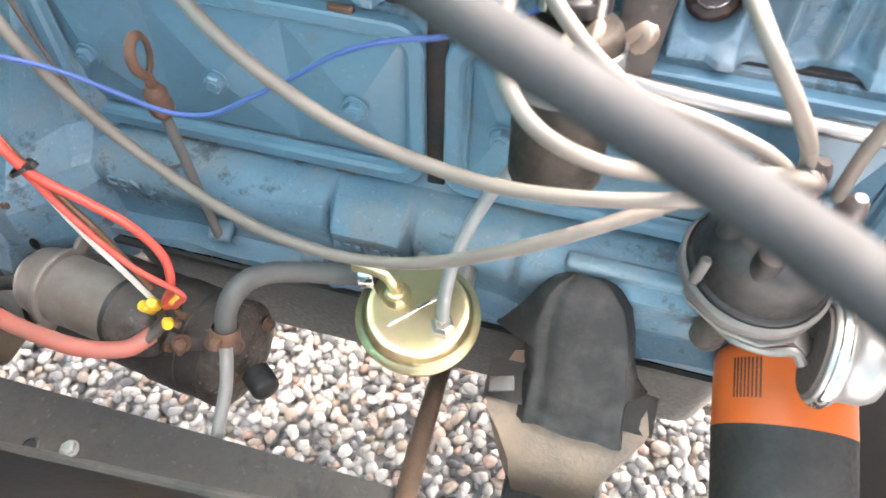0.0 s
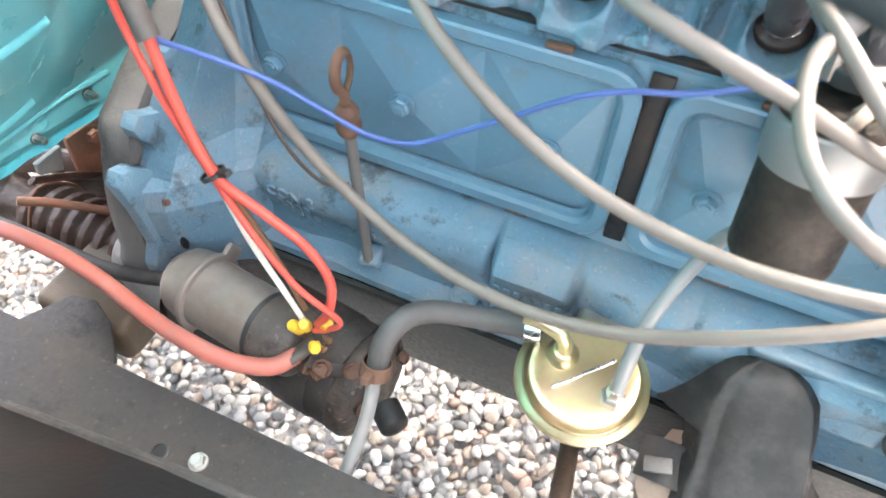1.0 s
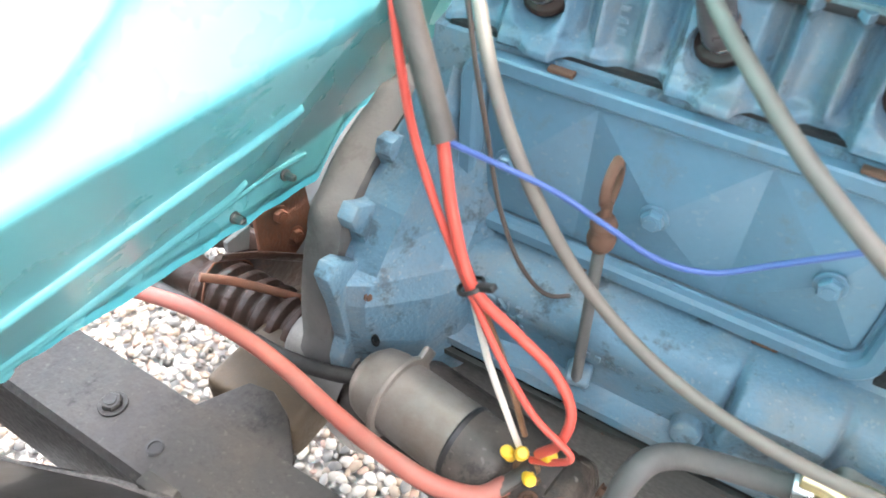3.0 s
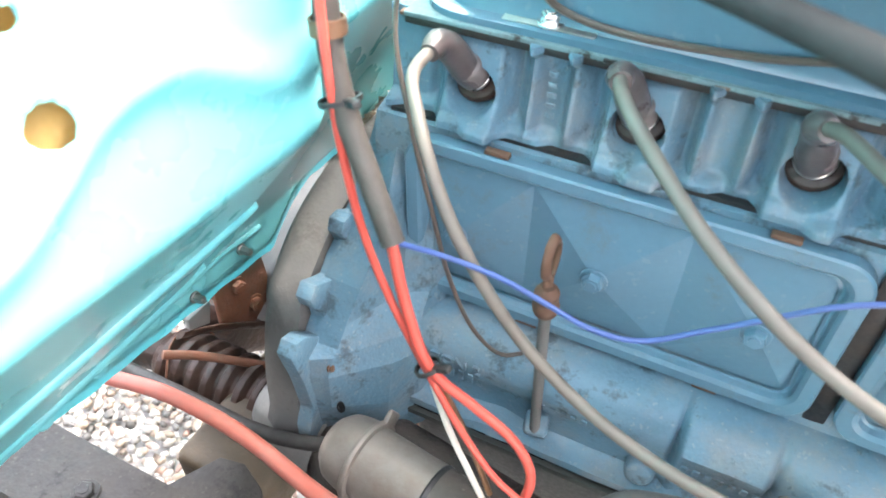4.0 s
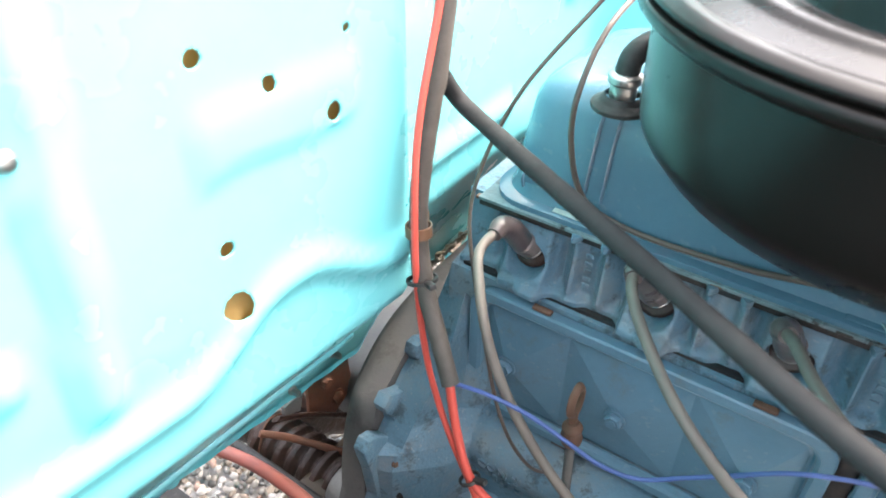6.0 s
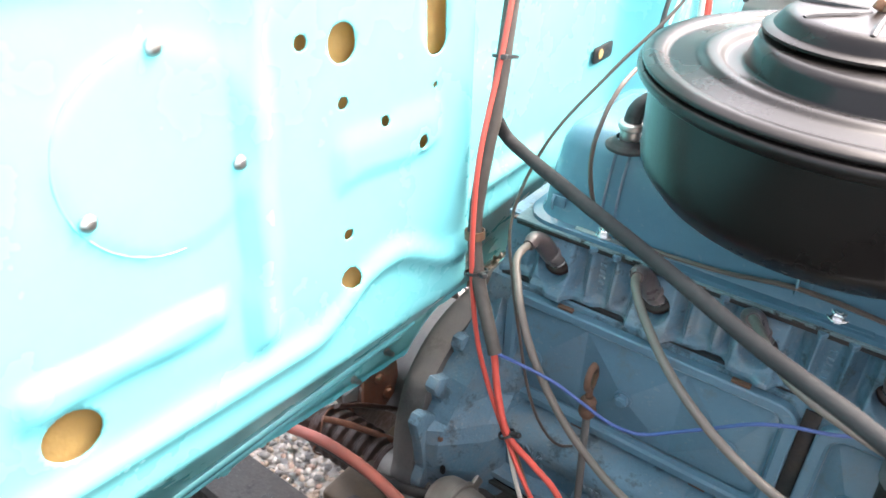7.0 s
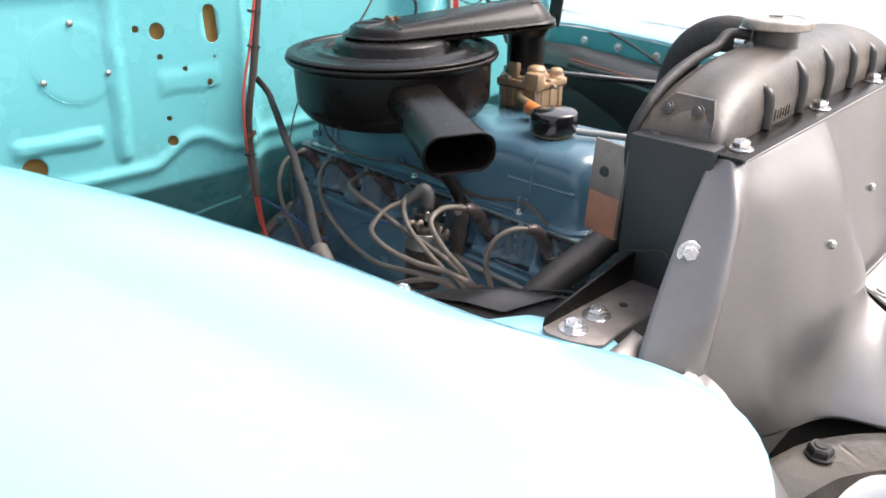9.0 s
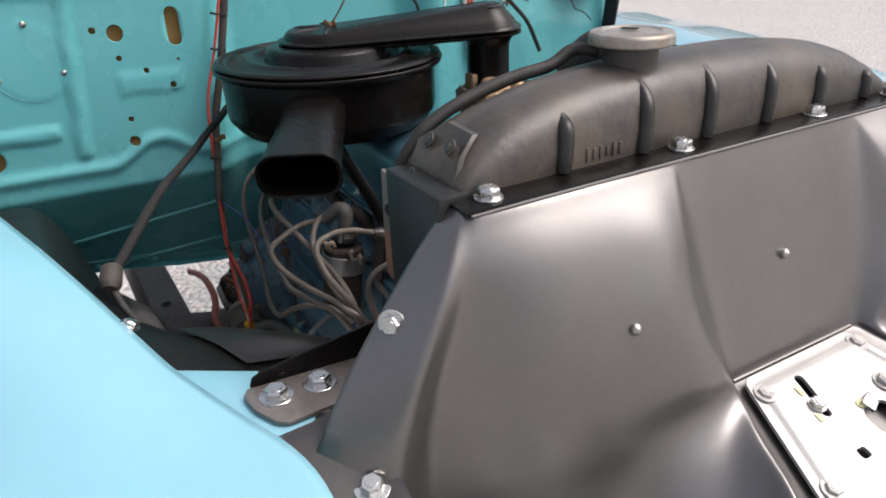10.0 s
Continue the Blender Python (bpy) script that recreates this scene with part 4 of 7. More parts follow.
    for x in (0.040, 0.054, 0.514):
        part("crease", tube([(x - 0.001, 0.0375, 1.022), (x, 0.0405, 1.060), (x + 0.001, 0.0455, 1.085), (x + 0.001, 0.053, 1.099)], 0.0022, 8, 5, flat=0.5), COVER_BLUE, vc)
    # raised creases pressed into the front of the cover
    bm = tube([(0.47, 0.043, 1.055), (0.54, 0.0435, 1.055), (0.59, 0.044, 1.056)], 0.003, 8, 6)
    part("crease", bm, COVER_BLUE, vc)
    # filler cap
    m = Matrix.Translation((0.497, 0.112, 1.105))
    cap = part("filler_cap", lathe(rounded([(0.0, 0.0), (0.029, 0.0), (0.029, 0.010), (0.0355, 0.012), (0.0365, 0.032), (0.034, 0.043), (0.0, 0.0455)], 0.004), 40, m, caps=False), BLACK_GLOSS, eng, "gloss black push-on oil filler cap")
    part("neck", lathe([(0.024, -0.004), (0.024, 0.006), (0.030, 0.007), (0.030, 0.0115)], 32, m), BRONZE, cap)
    # rear flange with bolt lugs, the web in front of it and the bell housing
    zc = 0.62
    near = [(0.13, 0.872), (0.05, 0.866), (0.022, 0.858), (0.008, 0.842), (-0.004, 0.836), (-0.016, 0.844), (-0.027, 0.844), (-0.031, 0.834), (-0.024, 0.819),
            (-0.036, 0.813), (-0.047, 0.802), (-0.056, 0.806), (-0.071, 0.815), (-0.080, 0.806), (-0.077, 0.795), (-0.068, 0.784), (-0.066, 0.772), (-0.076, 0.762), (-0.092, 0.778), (-0.104, 0.782), (-0.112, 0.773),
            (-0.109, 0.757), (-0.104, 0.735), (-0.099, 0.690), (-0.108, 0.672), (-0.108, 0.655), (-0.098, 0.634), (-0.06, 0.602), (0.0, 0.58), (0.13, 0.57)]
    outline = near + [(2 * CY - y, z) for y, z in reversed(near[1:-1])]
    turn = Matrix(((0, 0, 1, -0.0925), (1, 0, 0, 0), (0, 1, 0, 0), (0, 0, 0, 1)))
    part("rear_flange", slab(outline, 0.0145, turn, 0.0014, 2), BLUE_CAST, eng, "scalloped rear engine flange in blue enamel", sharp=30)
    web = []
    for z, *pts in ((0.626, (-0.085, -0.070), (-0.070, -0.064), (-0.03, -0.050), (-0.012, -0.03)),
                    (0.655, (-0.085, -0.094), (-0.068, -0.086), (-0.03, -0.062), (-0.012, -0.036)),
                    (0.690, (-0.085, -0.0965), (-0.066, -0.0895), (-0.026, -0.064), (-0.012, -0.036)),
                    (0.733, (-0.085, -0.100), (-0.064, -0.0910), (-0.026, -0.054), (-0.013, -0.034)),
                    (0.752, (-0.085, -0.098), (-0.062, -0.0840), (-0.027, -0.041), (-0.015, -0.031)),
                    (0.758, (-0.085, -0.080), (-0.060, -0.0785), (-0.028, -0.034), (-0.016, -0.022)),
                    (0.778, (-0.085, -0.062), (-0.057, -0.068), (-0.036, -0.018), (-0.016, -0.006)),
                    (0.805, (-0.085, -0.050), (-0.052, -0.052), (-0.038, -0.006), (-0.018, 0.004)),
                    (0.830, (-0.085, -0.018), (-0.047, -0.038), (-0.041, 0.004), (-0.020, 0.009)),
                    (0.862, (-0.085, 0.010), (-0.048, -0.012), (-0.044, 0.010), (-0.030, 0.0125)),
                    (0.900, (-0.085, 0.04), (-0.052, 0.014), (-0.046, 0.016), (-0.034, 0.016))):
        web.append([(x, y, z) for x, y in pts] + [(0.02, 0.06, z), (-0.085, 0.06, z)])
    part("rear_web", loft(web), BLUE_CAST, eng, "cast web of the starter pad in blue enamel", sharp=10)
    bolt(eng, (-0.0638, -0.084, 0.741), (1, -0.35, 0.1), 0.0046, 0.003, RUST, 1.2)
    part("stud_hole", lathe([(0.0058, 0.0), (0.006, 0.0012), (0.0035, 0.0014), (0.003, -0.001)], 14, axis_frame((-0.058, -0.0875, 0.694), (0.5, -1, 0)) @ Matrix.Diagonal((0.6, 1.3, 1, 1))), PLASTIC, eng)

    def arch(ry, rz, n, x, lumps=0.0, count=120):
        out = []
        for i in range(count):
            a = 2 * math.pi * i / count
            c, sn = math.cos(a), math.sin(a)
            k = (abs(c) ** n + abs(sn) ** n) ** (-1 / n)
            k *= 1 + lumps * (bead(a - 2.43, 0.06) + bead(a - 2.0, 0.05) + bead(a - 3.35, 0.06) + bead(a - 3.0, 0.045))
            out.append((x, CY + ry * k * c, zc + rz * k * sn))
        return out
    bell = [arch(ry, rz, n, x, b) for x, ry, rz, n, b in ((-0.0935, 0.232, 0.232, 3.1, 0.02), (-0.104, 0.234, 0.233, 3.1, 0.03), (-0.114, 0.234, 0.232, 3.0, 0.05), (-0.126, 0.231, 0.230, 3.0, 0.03), (-0.142, 0.212, 0.214, 2.9, 0.0),
                                                            (-0.158, 0.178, 0.180, 2.6, 0), (-0.175, 0.135, 0.125, 2.2, 0), (-0.20, 0.112, 0.10, 2.0, 0), (-0.33, 0.10, 0.09, 2.0, 0))]
    part("bell_housing", loft(bell), BELL, eng, "dusty grey bell housing behind the flange", sharp=50)
    # raised casting marks
    txt = (("CON 2", -0.002, 0.7405, 0.0150), )
    for s, x, z, size in txt:
        cu = bpy.data.curves.new("casting_mark", "FONT")
        cu.body, cu.size, cu.extrude = s, size, 0.0014
        me_ob = bpy.data.objects.new("casting_mark", cu)
        scene.collection.objects.link(me_ob)
        dg = bpy.context.evaluated_depsgraph_get()
        me = bpy.data.meshes.new_from_object(me_ob.evaluated_get(dg))
        bpy.data.objects.remove(me_ob)
        me.materials.clear()
        me.materials.append(BLUE_CAST)
        me.transform(pose(x, -0.0349, z - 0.006, 92, 0, 0))
        part("casting_mark", me, None, block)
    for x0b, n, z, y in ((0.098, 5, 0.726, -0.0332), (0.010, 4, 0.727, -0.0335), (0.016, 4, 0.715, -0.0285), (0.210, 8, 0.730, -0.0402)):
        for i in range(n):
            part("casting_bar", box((0.0048, 0.0014, 0.0085), pose(x0b + 0.0085 * i, y, z, 14), 0.0005, 1), BLUE_CAST, block)
    for mx in (0.056, 0.275, 0.50):
        for i in range(5):
            part("casting_bar", box((0.006, 0.0016, 0.0042), pose(mx, 0.0265, 0.948 + 0.0075 * i, 8), 0.0005, 1), BLUE_CAST, head)
    # side boss with plug bolt and dipstick boss
    part("core_plug", lathe(rounded([(0.0, 0.012), (0.011, 0.011), (0.0125, 0.0)], 0.002), 24, axis_frame((0.182, -0.026, 0.691), (0, -1, 0.2)), caps=False), BLUE_CAST, eng)
    part("dipstick_boss", box((0.020, 0.020, 0.012), pose(0.0955, -0.033, 0.700, 20, 0, 10), 0.004, 3), BLUE_CAST, eng)
    part("cast_ledge", box((0.15, 0.014, 0.020), pose(0.468, -0.026, 0.756, 12), 0.005, 3), BLUE_CAST, eng)
    part("cast_ledge", box((0.055, 0.012, 0.034), pose(0.478, -0.026, 0.712, -8), 0.006, 3), BLUE_CAST, eng)
    return eng


# ---- on and round the engine ----
def build_air_cleaner():
    ac = thing("air_cleaner", (0.24, 0.02, 1.115), "round satin black air cleaner with snorkel on the engine", "air cleaner")
    m = Matrix.Translation((0.24, 0.02, 0))
    body = lathe(rounded([(0.0, 1.117), (0.118, 1.117), (0.140, 1.121), (0.157, 1.142), (0.1585, 1.205), (0.1585, 1.209)], 0.006), 96, m, caps=False)
    part("drum", body, BLACK_SATIN, ac)
    part("drum_rim", lathe(rounded([(0.1585, 1.206), (0.1655, 1.2065), (0.170, 1.211), (0.170, 1.2165), (0.160, 1.2175)], 0.002), 96, m, caps=False), BLACK_SATIN, ac)
    lid = lathe(rounded([(0.1605, 1.2165), (0.167, 1.2185), (0.1675, 1.2215), (0.161, 1.2245), (0.152, 1.2235), (0.149, 1.2195), (0.128, 1.2225), (0.122, 1.226),
                         (0.112, 1.2255), (0.107, 1.219), (0.094, 1.219), (0.090, 1.234), (0.084, 1.238), (0.06, 1.239)], 0.0025), 96, m, caps=False)
    part("lid", lid, BLACK_SATIN, ac)
    # oval upper duct reaching over to the carburettor
    a, b = Vector((0.226, 0.030)), Vector((0.325, 0.245))
    d = (b - a).normalized()
    s = Vector((d.y, -d.x))

    def oval(ra, rb, grow):
        out = []
        for i in range(33):
            t = -math.pi / 2 + math.pi * i / 32
            out.append(b + (rb + grow) * (math.cos(t) * d + math.sin(t) * -s))
        for i in range(33):
            t = math.pi / 2 + math.pi * i / 32
            out.append(a + (ra + grow) * (math.cos(t) * d + math.sin(t) * -s))
        return out
    loops = []
    for z, g in ((1.230, -0.012), (1.233, -0.002), (1.2345, 0.003), (1.2370, 0.0035), (1.2382, 0.001), (1.2388, -0.003), (1.2402, -0.001), (1.2415, 0.0025), (1.2435, 0.0025), (1.2447, -0.001),
                 (1.2455, -0.005), (1.2495, -0.0075), (1.2535, -0.010), (1.2558, -0.0135), (1.2566, -0.019), (1.2572, -0.028), (1.2575, -0.040)):
        ring = []
        for p in oval(0.074, 0.052, g):
            along = (Vector((p.x, p.y)) - a).dot(d) / 0.24
            hump = 0.020 * step(0.30, 0.75, along) * step(-0.008, -0.034, g)
            ring.append((p.x, p.y, z + 0.006 * max(0.0, along) * (1 if z > 1.2445 else 0.6) + hump))
        loops.append(ring)
    duct = part("duct_lid", loft(loops), BLACK_SATIN, ac, "gloss black oval duct lid with double rim", sharp=35)
    fold = []
    for p in oval(0.074, 0.052, -0.026):
        along = (Vector((p.x, p.y)) - a).dot(d) / 0.24
        if along > 0.20:
            fold.append((p.x, p.y, 1.2569 + 0.006 * along + 0.020 * step(0.30, 0.75, along) * step(-0.008, -0.034, -0.026)))
    part("fold", tube(fold, 0.0017, 8, 1, smooth=False), BLACK_GLOSS, duct, "pressed fold round the raised end")
    # pressed creases radiating from the wing nut
    for ang, reach in ((-30, 0.060), (20, 0.062), (118, 0.060), (172, 0.060), (222, 0.060), (272, 0.060)):
        u = Vector((math.cos(radians(ang)), math.sin(radians(ang))))
        part("crease", tube([(0.228 + r * u.x, 0.032 + r * u.y, 1.2572 + dz) for r, dz in ((0.012, 0.0006), (reach * 0.6, 0.0004), (reach * 0.85, -0.0002), (reach, -0.0022))], 0.0026, 8, 3), PLASTIC, duct)
    wing = box((0.009, 0.003, 0.008), pose(0.2333, 0.0357, 1.2640, 0, -28, 35), 0.0012)
    box((0.009, 0.003, 0.008), pose(0.2227, 0.0283, 1.2640, 0, 28, 35), 0.0012, bm=wing)
    lathe([(0.010, 1.2575), (0.010, 1.259), (0.0055, 1.2595), (0.005, 1.264), (0.0035, 1.2655)], 12, Matrix.Translation((0.228, 0.032, 0)), wing)
    part("wing_nut", wing, COPPER, ac, "tarnished copper-coloured wing nut")
    part("clip", tube([(0.318, 0.262, 1.280), (0.322, 0.272, 1.291), (0.33, 0.262, 1.289), (0.34, 0.27, 1.282)], 0.0018, 6, 4), STEEL, ac)
    part("neck", lathe(rounded([(0.036, 1.160), (0.036, 1.166), (0.0325, 1.170), (0.0325, 1.225), (0.040, 1.237)], 0.003), 40, Matrix.Translation((0.332, 0.245, 0)), caps=False), BLACK_SATIN, ac)
    # snorkel
    p0, p1 = Vector((0.33, -0.035, 1.176)), Vector((0.548, -0.148, 1.154))
    ax = (p1 - p0).normalized()
    side = Vector((ax.y, -ax.x, 0)).normalized()
    up = side.cross(ax)
    if up.z < 0:
        up = -up
    outer, inner = [], []
    for t in (0.0, 0.3, 0.6, 0.85, 1.0):
        c = p0.lerp(p1, t)
        w, h = 0.079 + 0.013 * t ** 2, 0.050 + 0.002 * t
        ring, ring2 = [], []
        for px, pz in rounded_rect(w, h, 0.022, 6):
            slant = pz * 0.1 * t
            ring.append(c + side * px + up * pz + ax * slant)
            ring2.append(c + side * px * 0.94 + up * pz * 0.91 + ax * slant)
        outer.append(ring)
        inner.append(ring2)
    bm = loft(outer + inner[::-1], caps=False)
    part("snorkel", bm, BLACK_SATIN, ac, "open-ended flattened intake snorkel")
    lipring = [outer[-1][i] for i in range(len(outer[-1]))]
    part("snorkel_lip", tube([tuple(p) for p in lipring] + [tuple(lipring[0])], 0.0016, 8, 1, smooth=False), BLACK_SATIN, ac)
    # support stay down to the head
    part("stay", tube([(0.314, -0.022, 1.135), (0.328, -0.014, 1.108), (0.384, 0.018, 1.016), (0.397, 0.021, 0.996), (0.402, 0.021, 0.980)], 0.0080, 12, 5, flat=0.35, radii=[0.0080, 0.0085, 0.0105, 0.0155, 0.0175]), BLACK_SATIN, ac)
    bolt(ac, (0.399, 0.0120, 0.988), (0, -1, 0.3), 0.0092, 0.008, RUST_PALE, 1.15)
    part("breather_stub", lathe([(0.013, 0), (0.013, 0.03), (0.017, 0.032), (0.017, 0.04)], 20, axis_frame((0.425, -0.075, 1.150), (0.2, -0.1, -1))), RUBBER, ac)


def build_carburettor():
    c = thing("carburettor", (0.34, 0.25, 1.03), "gold chromate carburettor under the air duct", "carburettor")
    part("air_horn", lathe(rounded([(0.036, 1.150), (0.040, 1.152), (0.040, 1.160), (0.034, 1.163)], 0.002), 36, Matrix.Translation((0.332, 0.245, 0))), BRONZE, c)
    part("bowl", box((0.085, 0.075, 0.045), pose(0.352, 0.24, 1.125), 0.007, 3), BRONZE, c)
    part("bowl_cover", box((0.092, 0.082, 0.012), pose(0.352, 0.24, 1.150), 0.003, 2), BRONZE, c)
    part("throttle_body", box((0.075, 0.075, 0.045), pose(0.342, 0.245, 1.082), 0.006, 2), RUST, c)
    part("base", box((0.095, 0.085, 0.012), pose(0.342, 0.245, 1.054), 0.003, 2), ALU, c)
    for dx, dy in ((-0.038, -0.033), (0.038, -0.033), (0.038, 0.033)):
        part("screw", lathe([(0.005, 0), (0.005, 0.004), (0.003, 0.005)], 10, Matrix.Translation((0.352 + dx, 0.24 + dy, 1.156))), STEEL, c)
    part("pump_tower", box((0.021, 0.021, 0.030), pose(0.336, 0.216, 1.168, 0, 0, 4), 0.003, 2), BRONZE, c)
    for cx, cyy, r, h in ((0.374, 0.223, 0.0160, 0.026), (0.387, 0.262, 0.011, 0.018), (0.352, 0.250, 0.009, 0.012)):
        part("casting_cap", lathe(rounded([(r * 1.2, 0), (r * 1.12, 0.004), (r, 0.006), (r, h * 0.72), (r * 0.82, h * 0.93), (r * 0.4, h), (0, h)], 0.002), 24, Matrix.Translation((cx, cyy, 1.155)), caps=False), BRONZE, c)
    part("joint_gasket", box((0.0905, 0.0805, 0.0022), pose(0.352, 0.24, 1.1432), 0.0004, 1), RUST, c, "dark stained joint gasket")
    for k in range(4):
        part("casting_rib", box((0.005, 0.005, 0.034), pose(0.3215 + 0.019 * k, 0.2025, 1.1245), 0.0015), BRONZE, c)
    for k in range(3):
        part("casting_rib", box((0.005, 0.005, 0.034), pose(0.3945, 0.214 + 0.024 * k, 1.1245), 0.0015), BRONZE, c)
    for cx, cyy in ((0.331, 0.2025), (0.366, 0.2025), (0.394, 0.232)):
        part("screw", lathe(rounded([(0.0052, 0), (0.0052, 0.0035), (0.0, 0.0048)], 0.0008), 12, Matrix.Translation((cx, cyy, 1.156)), caps=False), RUST_PALE, c)
    part("barrel", lathe(rounded([(0.030, 1.075), (0.034, 1.080), (0.034, 1.150)], 0.002), 36, Matrix.Translation((0.318, 0.246, 0)), caps=False), ALU, c, "olive-grey barrel casting")
    part("jet_nozzle", tube([(0.397, 0.236, 1.148), (0.405, 0.233, 1.149), (0.411, 0.231, 1.146)], 0.0028, 8, 4), RUST_PALE, c)
    part("lever", slab([(0, 0), (0.05, 0.006), (0.055, 0.016), (0.0, 0.014)], 0.003, pose(0.35, 0.196, 1.10, 80, 0, 0), 0.0008), STEEL, c)
    part("link_rod", tube([(0.39, 0.20, 1.16), (0.396, 0.196, 1.12), (0.392, 0.198, 1.08)], 0.002, 6, 4), STEEL, c)
    part("choke_pull", box((0.03, 0.02, 0.03), pose(0.385, 0.205, 1.158), 0.004, 2), BRONZE, c)
    part("fuel_union", tube([(0.36, 0.2, 1.135), (0.375, 0.185, 1.132), (0.40, 0.178, 1.128)], 0.006, 10, 4), BRONZE, c)
    part("inline_filter", lathe(rounded([(0.004, 0), (0.012, 0.003), (0.012, 0.034), (0.004, 0.038)], 0.003), 20, axis_frame((0.410, 0.160, 1.128), (1, -0.45, -0.05))), material("amber_filter_plastic", (0.50, 0.16, 0.04), 0.35, bump=0.0), c, "small orange inline fuel filter")
    solo("intake_manifold", box((0.50, 0.07, 0.055), pose(0.28, 0.262, 1.0), 0.02, 4), BLUE_CAST, "cast intake manifold on the engine's far side", "manifold")


def build_ignition():
    # coil clamped to the head
    coil = thing("ignition_coil", (0.375, -0.03, 0.83), "dark ignition coil in a silver clamp on the engine", "ignition coil")
    ax = Vector((-0.06, 0.16, 0.985)).normalized()
    base = Vector((0.374, -0.055, 0.842))
    m = axis_frame(base, ax)
    part("can", lathe(rounded([(0.0, 0.026), (0.026, 0.026), (0.0290, 0.031), (0.0290, 0.124), (0.026, 0.129), (0.0, 0.13)], 0.003), 36, m, caps=False), material("aged_black_can", (0.012, 0.0115, 0.011), 0.6, metal=0.0, ior=1.3, second=(0.045, 0.034, 0.026), amount=0.9, scale=25, bump=0.1, dirt=(0.10, 0.075, 0.058), dirt_amount=0.5, dirt_scale=30), coil)
    part("clamp", lathe(rounded([(0.0295, 0.091), (0.0312, 0.091), (0.0315, 0.117), (0.0297, 0.118)], 0.001), 40, m, caps=False), CAN_STEEL, coil, "bright silver clamp band")
    for k, (a, r, z) in enumerate(((-60, 0.022, 0.132), (-85, 0.026, 0.131), (-5, 0.030, 0.124), (12, 0.034, 0.118))):
        u = Vector((math.cos(radians(a)), math.sin(radians(a)), 0))
        part("terminal_clip", tube([tuple(m @ (u * r + Vector((0, 0, z)))), tuple(m @ (u * (r + 0.006) + Vector((0.002, -0.002, z + 0.008)))), tuple(m @ (u * (r + 0.012) + Vector((-0.003, -0.003, z + 0.003)))), tuple(m @ (u * (r + 0.009) + Vector((-0.005, 0.002, z - 0.006))))], 0.0026, 8, 5, flat=1.4), RUST_PALE, coil, "pale corroded terminal clip")
    tower = lathe(rounded([(0.020, 0.138), (0.020, 0.146), (0.011, 0.148), (0.010, 0.168), (0.0, 0.17)], 0.002), 24, m, caps=False)
    part("tower", tower, PLASTIC, coil)
    boot = tube([tuple(m @ Vector((0, 0, 0.155))), tuple(m @ Vector((0, 0, 0.176))), tuple(m @ Vector((-0.006, -0.006, 0.184))), (0.345, -0.052, 1.008)], 0.0085, 14, 5, radii=[0.0105, 0.0112, 0.0108, 0.0075])
    part("boot", boot, GREY_RUBBER, coil, "grey rubber coil boot")
    for dx in (-0.014, 0.014):
        part("terminal", lathe([(0.0035, 0.139), (0.0035, 0.152), (0.0025, 0.153)], 8, m @ Matrix.Translation((dx, -0.012, 0))), STEEL, coil)
    part("bracket", slab([(-0.016, -0.075), (0.010, -0.078), (0.014, -0.030), (0.017, 0.012), (-0.013, 0.014)], 0.006, pose(0.404, 0.012, 0.982, 80, 0, 4), 0.0015), DUSTY_MOTOR, coil, "brown-black greasy bracket plate")
    # distributor
    d = thing("distributor", (0.508, -0.062, 0.72), "black distributor with grey aluminium body and plug leads", "distributor")
    ax = Vector((0.02, -0.10, 1.0)).normalized()
    m = axis_frame((0.508, -0.046, 0.735), ax) @ Matrix.Diagonal((0.84, 0.84, 1.0, 1.0))
    part("shaft_housing", lathe(rounded([(0.0, -0.01), (0.015, -0.01), (0.015, 0.045), (0.022, 0.060), (0.044, 0.084)], 0.003), 36, m, caps=False), DUSTY_MOTOR, d)
    part("bowl", lathe(rounded([(0.045, 0.082), (0.0525, 0.085), (0.0530, 0.100), (0.046, 0.102)], 0.003), 44, m, caps=False), CAP_BLACK, d)
    cap = part("cap", lathe(rounded([(0.0465, 0.096), (0.0490, 0.101), (0.0485, 0.118), (0.044, 0.132), (0.034, 0.139), (0.0, 0.141)], 0.006), 44, m, caps=False), CAP_BLACK, d, "black moulded distributor cap")
    for i in range(7):
        r = 0.0 if i == 6 else 0.034
        a = radians(60 * i + 12)
        t = m @ Matrix.Translation((r * math.cos(a), r * math.sin(a), 0.126))
        part("tower", lathe(rounded([(0.0105, 0), (0.0095, 0.030), (0.0, 0.031)], 0.002), 18, t, caps=False), CAP_BLACK, cap)
        part("lead_boot", lathe(rounded([(0.0100, 0.022), (0.0100, 0.036), (0.0075, 0.042), (0.0045, 0.046)], 0.002), 16, t, caps=True), BOOT, cap)
    for a in (30, 210):
        u = Vector((math.cos(radians(a)), math.sin(radians(a)), 0))
        part("cap_screw", lathe([(0.0045, 0.09), (0.0045, 0.120), (0.003, 0.122)], 12, m @ Matrix.Translation(u * 0.052)), ALU_DARK, d)
    part("worn_band", lathe(rounded([(0.0530, 0.086), (0.0570, 0.087), (0.0575, 0.0955), (0.0540, 0.098)], 0.0015), 44, m, caps=False), ALU_DARK, d, "dusty worn metal band")
    part("clamp_plate", slab([(-0.050, -0.010), (-0.046, -0.022), (-0.020, -0.040), (0.010, -0.046), (0.035, -0.036), (0.042, -0.022), (0.02, -0.016), (0.0, -0.02), (-0.03, -0.004)], 0.004, m @ Matrix.Translation((0.004, -0.006, 0.070)), 0.001), ALU, d, "ragged bright clamp plate")
    mv = axis_frame((0.5585, -0.086, 0.7965), (0.985, -0.10, 0.03))
